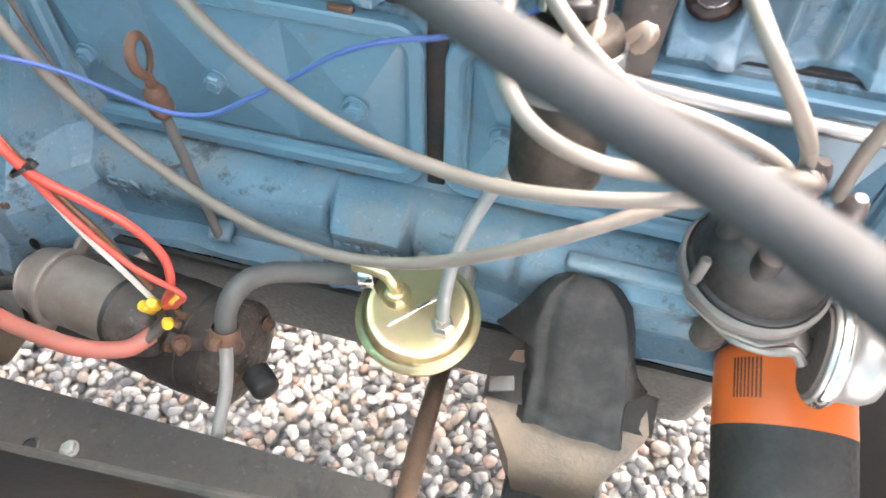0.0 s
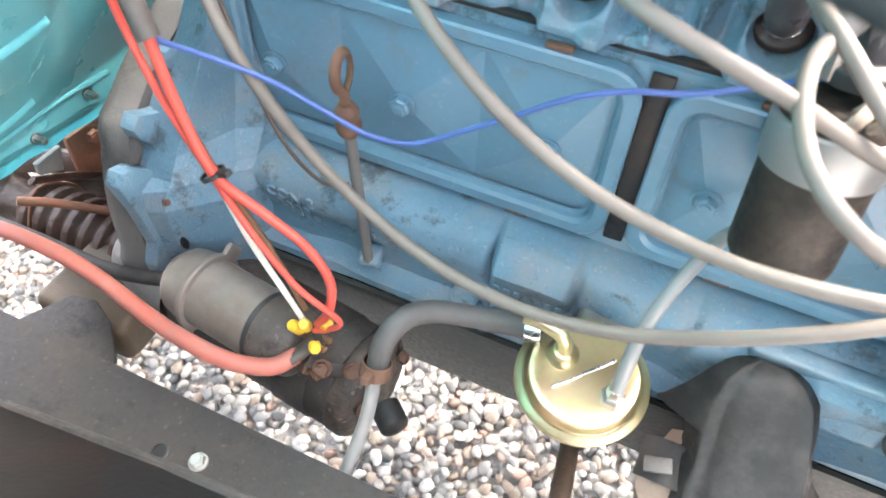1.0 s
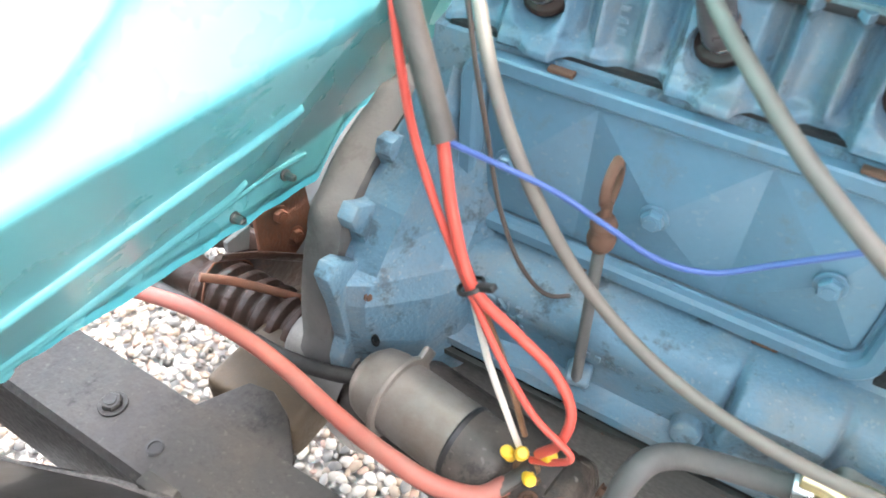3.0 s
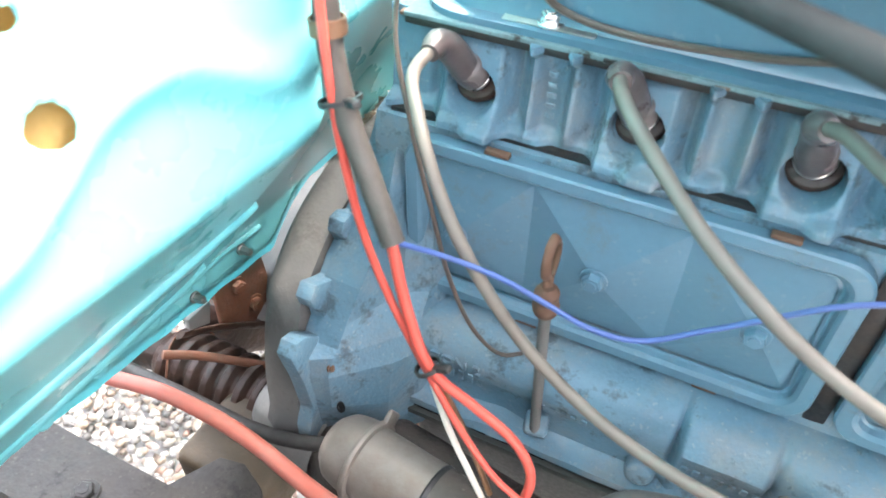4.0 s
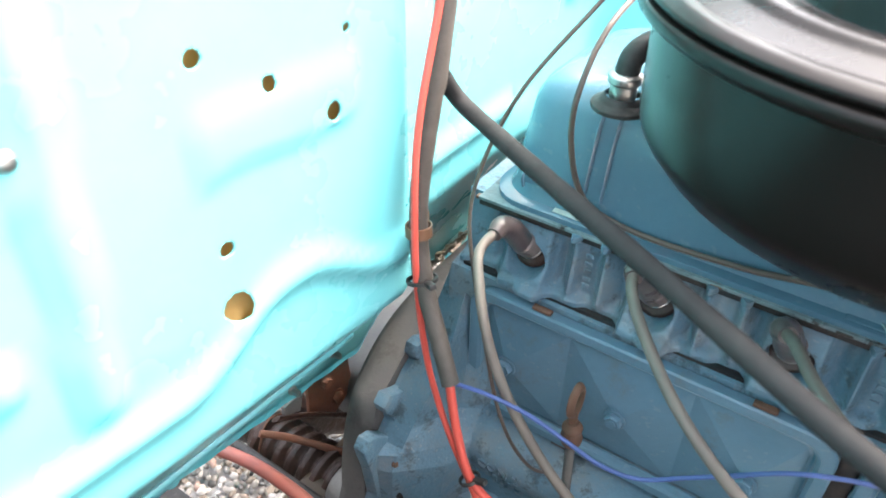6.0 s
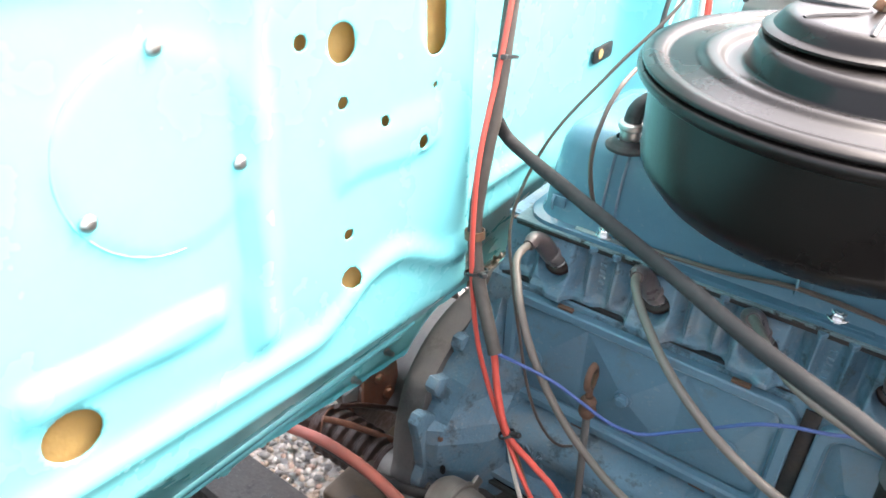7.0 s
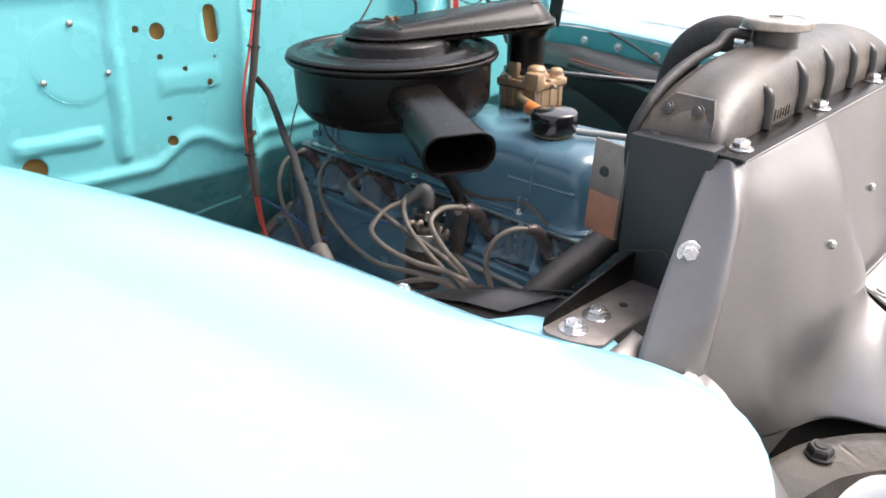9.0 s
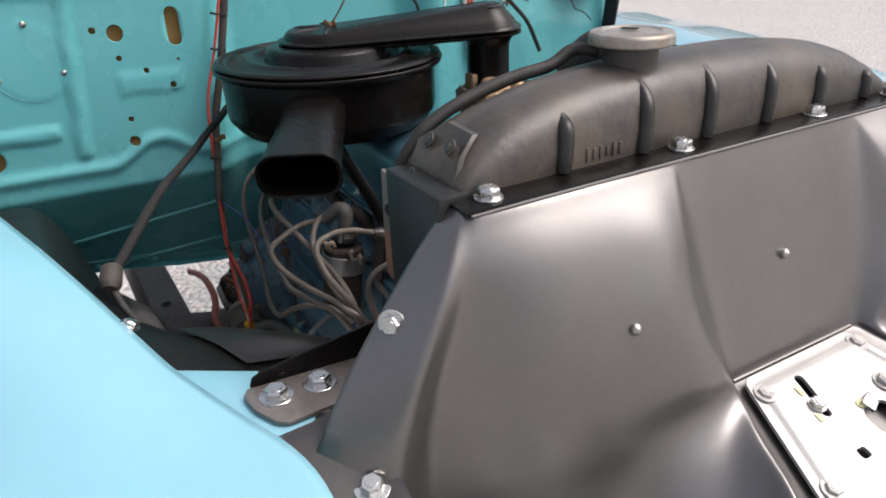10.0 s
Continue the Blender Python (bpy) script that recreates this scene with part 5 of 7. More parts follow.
    va = part("vacuum_can", lathe(rounded([(0.0, 0.002), (0.026, 0.001), (0.0325, 0.000), (0.0335, 0.003), (0.0335, 0.012), (0.0300, 0.014), (0.0270, 0.019), (0.0262, 0.030), (0.0215, 0.038), (0.0, 0.040)], 0.002), 44, mv, caps=False), CAN_STEEL, d, "bright steel vacuum advance can")
    part("can_face", lathe([(0.0, -0.002), (0.029, -0.002), (0.0305, 0.001)], 40, mv, caps=False), DUSTY_MOTOR, va, "dark dusty back of the can")
    part("can_seam", lathe(rounded([(0.0330, 0.003), (0.0352, 0.004), (0.0352, 0.0095), (0.0330, 0.0105)], 0.001), 44, mv, caps=False), ZINC, va, "bright crimped rim")
    part("advance_arm", box((0.055, 0.014, 0.004), pose(0.535, -0.068, 0.797, 0, 8, -35), 0.001), STEEL, d)
    part("clamp_wire", tube([(0.4955, -0.062, 0.788), (0.4945, -0.072, 0.7885), (0.503, -0.084, 0.7915), (0.513, -0.091, 0.794), (0.530, -0.093, 0.795), (0.545, -0.090, 0.796), (0.552, -0.096, 0.792)], 0.0034, 8, 6, wobble=0.25), ALU, d, "pale aluminium clamp edge")
    part("hold_down", tube([(0.490, -0.026, 0.742), (0.476, -0.030, 0.738), (0.464, -0.022, 0.736), (0.468, -0.012, 0.738), (0.486, -0.014, 0.742)], 0.003, 8, 5), COPPER, d)


REAR_LEAD = ((0.0, 0.046, 0.950), [(-0.012, 0.000, 0.995), (-0.011, -0.034, 0.992), (0.007, -0.062, 0.983), (0.026, -0.083, 0.967), (0.045, -0.094, 0.941), (0.067, -0.097, 0.907), (0.092, -0.096, 0.872), (0.124, -0.098, 0.845), (0.163, -0.106, 0.831), (0.210, -0.117, 0.829), (0.260, -0.123, 0.833), (0.306, -0.127, 0.850), (0.346, -0.129, 0.875), (0.383, -0.127, 0.900), (0.420, -0.116, 0.919), (0.453, -0.096, 0.924), (0.478, -0.077, 0.905)])
FIFTH_LEAD = ((0.113, 0.046, 0.950), [(0.103, -0.004, 1.004), (0.109, -0.028, 1.010), (0.123, -0.051, 1.008), (0.144, -0.074, 1.001), (0.170, -0.094, 0.988), (0.201, -0.107, 0.970), (0.234, -0.112, 0.950), (0.270, -0.116, 0.935), (0.308, -0.118, 0.926), (0.347, -0.123, 0.926), (0.390, -0.126, 0.933), (0.436, -0.119, 0.938), (0.476, -0.101, 0.932), (0.500, -0.087, 0.908)])
FOURTH_LEAD = ((0.217, 0.046, 0.950), [(0.207, -0.003, 1.002), (0.217, -0.029, 1.015), (0.238, -0.070, 1.022), (0.264, -0.102, 1.026), (0.297, -0.110, 1.019), (0.334, -0.100, 1.001), (0.372, -0.086, 0.978), (0.412, -0.074, 0.958), (0.450, -0.072, 0.948), (0.486, -0.074, 0.934), (0.508, -0.078, 0.908)])
THIRD_LEAD = ((0.332, 0.046, 0.950), [(0.324, -0.004, 1.004), (0.333, -0.036, 1.011), (0.350, -0.066, 1.009), (0.380, -0.086, 0.989), (0.414, -0.089, 0.966), (0.446, -0.082, 0.940), (0.468, -0.066, 0.914), (0.480, -0.054, 0.895)])
SECOND_LEAD = ((0.442, 0.046, 0.950), [(0.436, -0.004, 1.006), (0.432, -0.045, 1.020), (0.440, -0.080, 1.026), (0.452, -0.106, 1.018), (0.474, -0.104, 0.988), (0.494, -0.082, 0.948), (0.503, -0.062, 0.905)])
FIRST_LEAD = ((0.559, 0.046, 0.950), [(0.560, -0.006, 1.010), (0.548, -0.037, 1.017), (0.536, -0.058, 1.007), (0.528, -0.069, 0.986), (0.524, -0.067, 0.958), (0.526, -0.060, 0.930), (0.528, -0.056, 0.902)])


def build_leads():
    for base, pts in (REAR_LEAD, FIFTH_LEAD, FOURTH_LEAD, THIRD_LEAD, SECOND_LEAD, FIRST_LEAD):
        lead = thing("spark_plug_lead", base, "beige-grey spark plug lead running to the distributor", "plug lead", "spark plug leads")
        b, t = Vector(base), Vector(pts[0])
        part("wire", tube(pts, 0.0041, 12, 8, wobble=0.03), WIRE_GREY, lead)
        bend = t + (Vector(pts[1]) - t).normalized() * 0.012
        path = [tuple(b), tuple(b.lerp(t, 0.35) + Vector((0, -0.001, -0.002))), tuple(b.lerp(t, 0.75) + Vector((0, 0.001, 0.002))), tuple(t), tuple(bend)]
        part("plug_boot", tube(path, 0.009, 14, 6, radii=[0.0108, 0.0105, 0.0100, 0.0088, 0.0062]), BOOT, lead, "mauve-brown rubber plug boot")
        part("heat_collar", lathe(rounded([(0.0108, 0.012), (0.0118, 0.013), (0.0118, 0.029), (0.0105, 0.0315)], 0.0008), 20, axis_frame(b, t - b), caps=False), HEAT_COLLAR, lead, "dull pinkish-grey boot collar")
        part("collar_rim", lathe(rounded([(0.0112, 0.0105), (0.0124, 0.0110), (0.0124, 0.0130), (0.0112, 0.0138)], 0.0006), 22, axis_frame(b, t - b), caps=False), ZINC, lead, "bright worn rim of the boot")
    lead = thing("coil_lead", (0.345, -0.068, 1.0), "beige-grey high tension lead from coil to distributor", "coil lead")
    part("wire", tube([(0.352, -0.040, 1.008), (0.338, -0.080, 1.006), (0.344, -0.118, 0.996), (0.363, -0.142, 0.988), (0.394, -0.138, 0.970), (0.433, -0.117, 0.953), (0.478, -0.099, 0.948), (0.503, -0.082, 0.932), (0.507, -0.062, 0.910)], 0.0041, 12, 8, wobble=0.03), WIRE_GREY, lead)
    part("end_boot", tube([(0.494, -0.088, 0.940), (0.503, -0.079, 0.929), (0.507, -0.066, 0.913)], 0.0066, 12, 5, radii=[0.0048, 0.0070, 0.0074]), BOOT, lead, "black rubber end boot")


def build_starter():
    s = thing("starter_motor", (0.05, -0.09, 0.60), "black starter motor with a grey cylindrical solenoid", "starter motor")
    ax = Vector((1, -0.13, 0.0)).normalized()
    m = axis_frame((-0.052, -0.110, 0.680), ax, (0, 0, 1))
    SOLENOID = material("warm_grey_solenoid", (0.20, 0.182, 0.162), 0.5, metal=0.35, second=(0.14, 0.124, 0.108), amount=0.7, scale=25, bump=0.2, dirt=(0.13, 0.085, 0.055), dirt_amount=0.6, dirt_scale=16)
    part("solenoid", lathe(rounded([(0.0, 0), (0.020, 0.0), (0.029, 0.010), (0.0318, 0.024), (0.0318, 0.034), (0.0305, 0.036), (0.0305, 0.098), (0.0300, 0.100)], 0.003), 44, m, caps=False), SOLENOID, s, "dull grey steel solenoid can")
    flange = lathe(rounded([(0.030, 0.032), (0.0352, 0.0325), (0.0358, 0.035), (0.0352, 0.0375), (0.030, 0.038)], 0.0006), 44, m, caps=False)
    for turn_deg in (-62, 118):
        box((0.020, 0.020, 0.0055), m @ Matrix.Rotation(radians(turn_deg), 4, "Z") @ pose(0.0, 0.035, 0.035), 0.0025, 2, bm=flange)
    part("solenoid_flange", flange, SOLENOID, s, "thin mounting flange with two ears")
    part("solenoid_band", lathe([(0.0306, 0.097), (0.0314, 0.0985), (0.0306, 0.102)], 44, m, caps=False), PLASTIC, s)
    part("solenoid_cap", lathe(rounded([(0.0302, 0.101), (0.0300, 0.126), (0.026, 0.138), (0.0, 0.142)], 0.006), 40, m, caps=False), DUSTY_MOTOR, s, "dusty brown-black solenoid end cap")
    m2 = axis_frame((-0.092, -0.074, 0.612), ax)
    part("motor_body", lathe(rounded([(0.0, 0), (0.03, 0.0), (0.046, 0.02), (0.049, 0.04), (0.0495, 0.205), (0.047, 0.21)], 0.004), 48, m2, caps=False), DUSTY_MOTOR, s, "dusty brown-black motor case")
    part("end_frame", lathe(rounded([(0.0, 0.237), (0.022, 0.236), (0.040, 0.230), (0.0505, 0.222), (0.0505, 0.208), (0.046, 0.206)], 0.004), 48, m2, caps=False), material("pitted_black_end_frame", (0.034, 0.028, 0.024), 0.55, second=(0.12, 0.088, 0.066), amount=0.95, scale=60, fine=140, bump=0.9, specks=0.3), s, "pitted black starter end frame")
    for k in range(2):
        bolt(s, tuple(m2 @ Vector((0.030 * (1 - 2 * k), 0.018, 0.233))), tuple(ax), 0.0055, 0.007, RUST, 1.2, name="through_bolt")
    part("commutator_band", lathe([(0.0498, 0.150), (0.0508, 0.151), (0.0508, 0.185), (0.0498, 0.186)], 48, m2, caps=False), DUSTY_MOTOR, s)
    part("nose", lathe(rounded([(0.05, 0.02), (0.045, -0.03), (0.03, -0.07), (0.0, -0.07)], 0.01), 40, m2, caps=False), ALU, s)
    for c, d in (((0.094, -0.131, 0.706), (0.95, -0.25, 0.1)), ((0.090, -0.136, 0.672), (0.9, -0.4, 0.1)), ((0.088, -0.118, 0.690), (0.95, -0.1, 0.2))):
        stud = lathe([(0.0072, 0), (0.0072, 0.005), (0.0060, 0.006)], 6, axis_frame(c, d))
        lathe([(0.0032, 0.004), (0.0032, 0.017), (0.0026, 0.018)], 10, axis_frame(c, d), stud)
        part("terminal", stud, COPPER, s, "tarnished copper terminal stud")
    # strap from the lower terminal into the motor, with its clamp and screws
    strap = tube([(0.095, -0.139, 0.688), (0.110, -0.134, 0.676), (0.122, -0.126, 0.670), (0.136, -0.118, 0.668)], 0.0065, 10, 6, flat=0.4)
    part("field_strap", strap, DUSTY_MOTOR, s, "dusty field strap")
    for c in ((0.108, -0.139, 0.684), (0.128, -0.127, 0.675), (0.142, -0.119, 0.664)):
        bolt(s, c, (0.3, -0.6, 0.7), 0.0060, 0.006, RUST, 1.3)
    part("bump_stub", lathe(rounded([(0.013, 0), (0.013, 0.022), (0.0, 0.026)], 0.004), 20, axis_frame((0.150, -0.118, 0.618), (0.75, -0.6, 0)), caps=False), RUBBER, s)
    # crimped terminals
    for p, d in (((0.094, -0.131, 0.722), (0.2, -0.4, 0.9)), ((0.099, -0.132, 0.708), (0.5, -0.6, 0.5)), ((0.087, -0.130, 0.712), (-0.1, -0.4, 0.9)), ((0.108, -0.128, 0.726), (0.4, -0.2, 0.8))):
        part("crimp_terminal", lathe(rounded([(0.0030, 0), (0.0047, 0.001), (0.0047, 0.015), (0.0034, 0.017)], 0.001), 14, axis_frame(p, d)), YELLOW, s, "yellow insulated crimp terminal")


def build_fuel_pump():
    p = thing("fuel_pump", (0.30, -0.09, 0.70), "gold zinc plated mechanical fuel pump", "fuel pump")
    ax = Vector((0.03, -0.16, 0.985)).normalized()
    m = axis_frame((0.295, -0.093, 0.735), ax) @ Matrix.Diagonal((0.92, 0.92, 1.0, 1.0))
    part("lower_cup", lathe(rounded([(0.0, -0.040), (0.02, -0.040), (0.030, -0.02), (0.042, -0.010), (0.0495, -0.006), (0.0505, -0.001), (0.0495, 0.0035)], 0.003), 56, m, caps=False), GOLD, p)
    part("rim", lathe(rounded([(0.0495, 0.0), (0.0515, 0.001), (0.0515, 0.0035), (0.046, 0.0065)], 0.001), 56, m, caps=False), GOLD, p)
    part("dome", lathe(rounded([(0.047, 0.005), (0.044, 0.0065), (0.0425, 0.013), (0.0415, 0.0155), (0.037, 0.0165), (0.0, 0.0175)], 0.002), 56, m, caps=False), GOLD, p)
    inlet = m @ Matrix.Translation((-0.020, 0.006, 0.0165))
    part("inlet", tube([tuple(inlet @ Vector(q)) for q in ((0, 0, 0), (0, 0, 0.016), (-0.006, 0.002, 0.026), (-0.020, 0.004, 0.028), (-0.034, 0.004, 0.027))], 0.0052, 12, 6), GOLD, p)
    part("inlet_boss", lathe(rounded([(0.013, -0.002), (0.0125, 0.003), (0.009, 0.006), (0.0085, 0.010), (0.0, 0.011)], 0.0015), 24, inlet, caps=False), GOLD, p)
    outlet = m @ Matrix.Translation((0.024, -0.012, 0.0165))
    part("outlet_nut", lathe([(0.0095, -0.001), (0.0095, 0.009), (0.007, 0.011)], 6, outlet), STEEL, p)
    part("outlet_union", lathe([(0.0062, 0.009), (0.0062, 0.020), (0.005, 0.022)], 6, outlet), ZINC, p)
    part("sediment_bar", box((0.054, 0.0028, 0.0022), m @ pose(0.0, -0.002, 0.0178, 0, 0, 48), 0.0008), ZINC, p, "bright stamped bar")
    part("mount_arm", box((0.05, 0.075, 0.035), pose(0.300, -0.045, 0.715, 10), 0.008, 3), ALU, p)
    q = outlet @ Vector((0, 0, 0.02))
    solo("fuel_line", tube([tuple(q), tuple(q + Vector((0.0, 0.006, 0.022))), (0.320, -0.086, 0.812), (0.330, -0.062, 0.836), (0.345, -0.032, 0.850), (0.368, -0.012, 0.862)], 0.0048, 12, 8), CLEAR_HOSE, "pale steel fuel line rising from the pump", "fuel line")
    h = thing("fuel_hose", (0.2, -0.11, 0.70), "black rubber fuel hose bending down to the chassis", "fuel hose")
    part("hose", tube([(0.258, -0.080, 0.757), (0.228, -0.082, 0.750), (0.200, -0.090, 0.752), (0.181, -0.101, 0.758), (0.168, -0.117, 0.761), (0.162, -0.134, 0.752), (0.161, -0.147, 0.728)], 0.0082, 16, 8, wobble=0.04), GREY_RUBBER, h)
    part("pipe", tube([(0.161, -0.145, 0.734), (0.161, -0.156, 0.706), (0.160, -0.168, 0.682), (0.156, -0.190, 0.650), (0.150, -0.22, 0.60)], 0.0052, 12, 6), CLEAR_HOSE, h, "pale grey pipe below the hose")
    for c, d in (((0.254, -0.0805, 0.7565), (1, 0.05, 0.2)), ((0.161, -0.145, 0.733), (0, -0.4, -0.9))):
        mm = axis_frame(c, d)
        cl = part("hose_clamp", lathe(rounded([(0.0098, -0.006), (0.0112, -0.006), (0.0112, 0.006), (0.0098, 0.006)], 0.0006), 24, mm, caps=False), ZINC if c[0] > 0.2 else RUST, h, "worm-drive hose clamp")
        part("clamp_screw", box((0.007, 0.012, 0.007), mm @ pose(0.0, 0.013, 0), 0.0015), ZINC if c[0] > 0.2 else RUST, cl)


def build_mount():
    mt = thing("engine_mount", (0.42, -0.11, 0.58), "dusty black pressed steel engine mount shield", "engine mount")
    top, low = Vector((0.412, -0.044, 0.762)), Vector((0.427, -0.124, 0.664))
    out = Vector((0.0, -0.79, 0.61))
    # rows down the hood: fraction, left edge, left crease, right crease, right edge, depth of the sides
    rows = [(0.0, -0.014, -0.008, 0.008, 0.014, 0.012), (0.05, -0.026, -0.019, 0.020, 0.027, 0.016), (0.14, -0.036, -0.027, 0.029, 0.036, 0.020),
            (0.30, -0.050, -0.033, 0.034, 0.041, 0.026), (0.43, -0.064, -0.034, 0.036, 0.043, 0.032), (0.475, -0.072, -0.034, 0.036, 0.043, 0.034), (0.495, -0.046, -0.034, 0.036, 0.044, 0.030),
            (0.60, -0.044, -0.034, 0.037, 0.048, 0.030), (0.69, -0.044, -0.034, 0.038, 0.058, 0.036), (0.705, -0.044, -0.034, 0.037, 0.042, 0.022),
            (0.80, -0.046, -0.036, 0.036, 0.041, 0.022), (1.0, -0.050, -0.038, 0.038, 0.046, 0.026)]

    def row(w):
        for a, b in zip(rows, rows[1:]):
            if w <= b[0]:
                k = (w - a[0]) / (b[0] - a[0])
                return [p + (q - p) * k for p, q in zip(a, b)]
        return rows[-1]

    def fn(u, w):
        _, le, lc, rc, re, depth = row(w)
        drop = 0.010 * max(0.0, 1 - w / 0.12) ** 2
        if u < 0.3:
            k = u / 0.3
            x, d = le + (lc - le) * k, depth * (1 - k) ** 1.3
        elif u < 0.75:
            k = (u - 0.3) / 0.45
            x, d = lc + (rc - lc) * k, -0.005 * math.sin(math.pi * k) * min(1.0, w * 4) + 0.002 * bead(k - 0.12, 0.06)
        else:
            k = (u - 0.75) / 0.25
            x, d = rc + (re - rc) * k, depth * 0.8 * k ** 1.2
        p = top.lerp(low, w) + Vector((x, 0, 0)) - out * (d + drop)
        tear = step(0.84, 1.0, w)
        p.z += tear * (0.006 * math.sin(math.pi * u * 1.3) + 0.005 * noise.noise(Vector((u * 9, 0, 2.0))))
        return p + out * 0.0012 * noise.noise(p * 55.0)
    part("shield", sheet(fn, 60, 44, 0.0026), material("dusty_black_shield", (0.06, 0.058, 0.056), 0.42, second=(0.040, 0.039, 0.038), amount=0.8, scale=18, bump=0.2, dirt=(0.16, 0.15, 0.135), dirt_amount=0.55, dirt_scale=22), mt, sharp=50)
    rub = material("perished_brown_rubber", (0.30, 0.215, 0.155), 0.8, second=(0.16, 0.135, 0.115), amount=1.0, scale=22, bump=0.4, dirt=(0.36, 0.24, 0.16), dirt_amount=0.5, dirt_scale=14)
    sections = []
    for y, ztop, half, x, drop in ((-0.066, 0.684, 0.050, 0.420, 0.050), (-0.090, 0.678, 0.060, 0.4205, 0.060), (-0.106, 0.671, 0.065, 0.4205, 0.075), (-0.112, 0.666, 0.062, 0.4205, 0.08), (-0.126, 0.654, 0.050, 0.421, 0.08), (-0.141, 0.640, 0.038, 0.4215, 0.07), (-0.147, 0.622, 0.035, 0.422, 0.05)):
        sections.append([(x + half * k, y + 0.004 * noise.noise(Vector((k * 3, y * 40, 0))), ztop - 0.006 * abs(k) ** 3 + 0.05 * half * k) for k in (-1.0, -0.8, -0.4, 0.0, 0.4, 0.8, 1.0)] + [(x + half * 0.8, y, ztop - drop), (x - half * 0.8, y, ztop - drop)])
    part("rubber_cushion", loft(sections), rub, mt, "tan-grey perished rubber cushion", sharp=50)
    skirt = sheet(lambda u, w: Vector((0.4205 + (u - 0.5) * 0.136, -0.078 - 0.030 * w - 0.005 * math.sin(math.pi * u), 0.6855 - 0.010 * w - 0.003 * math.sin(9 * u) * w - 0.010 * abs(2 * u - 1) ** 4)), 24, 8, 0.003)
    part("cushion_plate", skirt, material("dusty_pressed_plate", (0.075, 0.071, 0.066), 0.55, second=(0.045, 0.042, 0.040), amount=0.9, scale=22, bump=0.25, dirt=(0.14, 0.125, 0.105), dirt_amount=0.5), mt, "dusty pressed plate between shield and cushion")
    part("plate_tab", box((0.020, 0.012, 0.003), pose(0.366, -0.104, 0.685, 8, -14, 10), 0.001), ALU_DARK, mt, "bright bent tab")
    part("base", box((0.075, 0.10, 0.07), pose(0.422, -0.135, 0.552), 0.006), RAIL, mt)


def build_oil_filter():
    f = thing("oil_filter", (0.582, -0.084, 0.676), "orange and black spin-on oil filter", "oil filter")
    m = axis_frame((0.5824, -0.0842, 0.6762), (-0.092, 0.942, 0.323))
    flutes = [(0.0, -0.078), (0.030, -0.078), (0.0475, -0.072), (0.0505, -0.064), (0.0515, -0.004), (0.0520, 0.0)]
    part("canister", lathe(rounded(flutes, 0.005), 56, m, caps=False), RUBBER, f, "matt black lower half")
    part("band", lathe(rounded([(0.0518, 0.0), (0.0514, 0.054), (0.0490, 0.062), (0.0, 0.064)], 0.003), 56, m, caps=False), ORANGE, f, "orange painted upper half")
    way = m.to_3x3().inverted() @ Vector((-0.73, -0.28, 0.615))
    mid = math.atan2(way.y, way.x)
    for i in range(8):
        a = mid + 0.058 * (i - 3.5)
        part("print_bar", box((0.0013, 0.0006, 0.030), m @ Matrix.Translation((0.0518 * math.cos(a), 0.0518 * math.sin(a), 0.034)) @ Matrix.Rotation(a + math.pi / 2, 4, "Z"), 0), RUST, f, "dark printed bar")
    part("adapter", lathe(rounded([(0.040, 0.062), (0.042, 0.066), (0.042, 0.080), (0.034, 0.090)], 0.002), 40, m), BLUE_CAST, f)


def build_dipstick():
    d = thing("dipstick", (0.09, -0.04, 0.71), "rusty dipstick and tube beside the side cover", "dipstick")
    a, b = Vector((0.096, -0.039, 0.700)), Vector((0.0915, -0.044, 0.842))
    part("tube", tube([tuple(a), tuple(a.lerp(b, 0.5)), tuple(b)], 0.0042, 12, 4), BELL, d)
    part("collar", lathe(rounded([(0.0055, 0), (0.0085, 0.004), (0.0095, 0.010), (0.0075, 0.016), (0.009, 0.022), (0.005, 0.028)], 0.002), 20, axis_frame(tuple(b), b - a)), RUST, d)
    t = b + (b - a).normalized() * 0.026
    flatways = Vector((-0.04, -1.0, 0.0))
    loop = [tuple(t + flatways * d + Vector((0, 0, h))) for d, h in ((0, 0), (0.001, 0.010), (0.007, 0.018), (0.0095, 0.029), (0.006, 0.039), (-0.001, 0.042), (-0.007, 0.037), (-0.009, 0.027), (-0.006, 0.017), (-0.001, 0.011))]
    part("loop_handle", tube(loop, 0.0038, 10, 6, flat=0.55), RUST, d, "rusty bent loop handle")


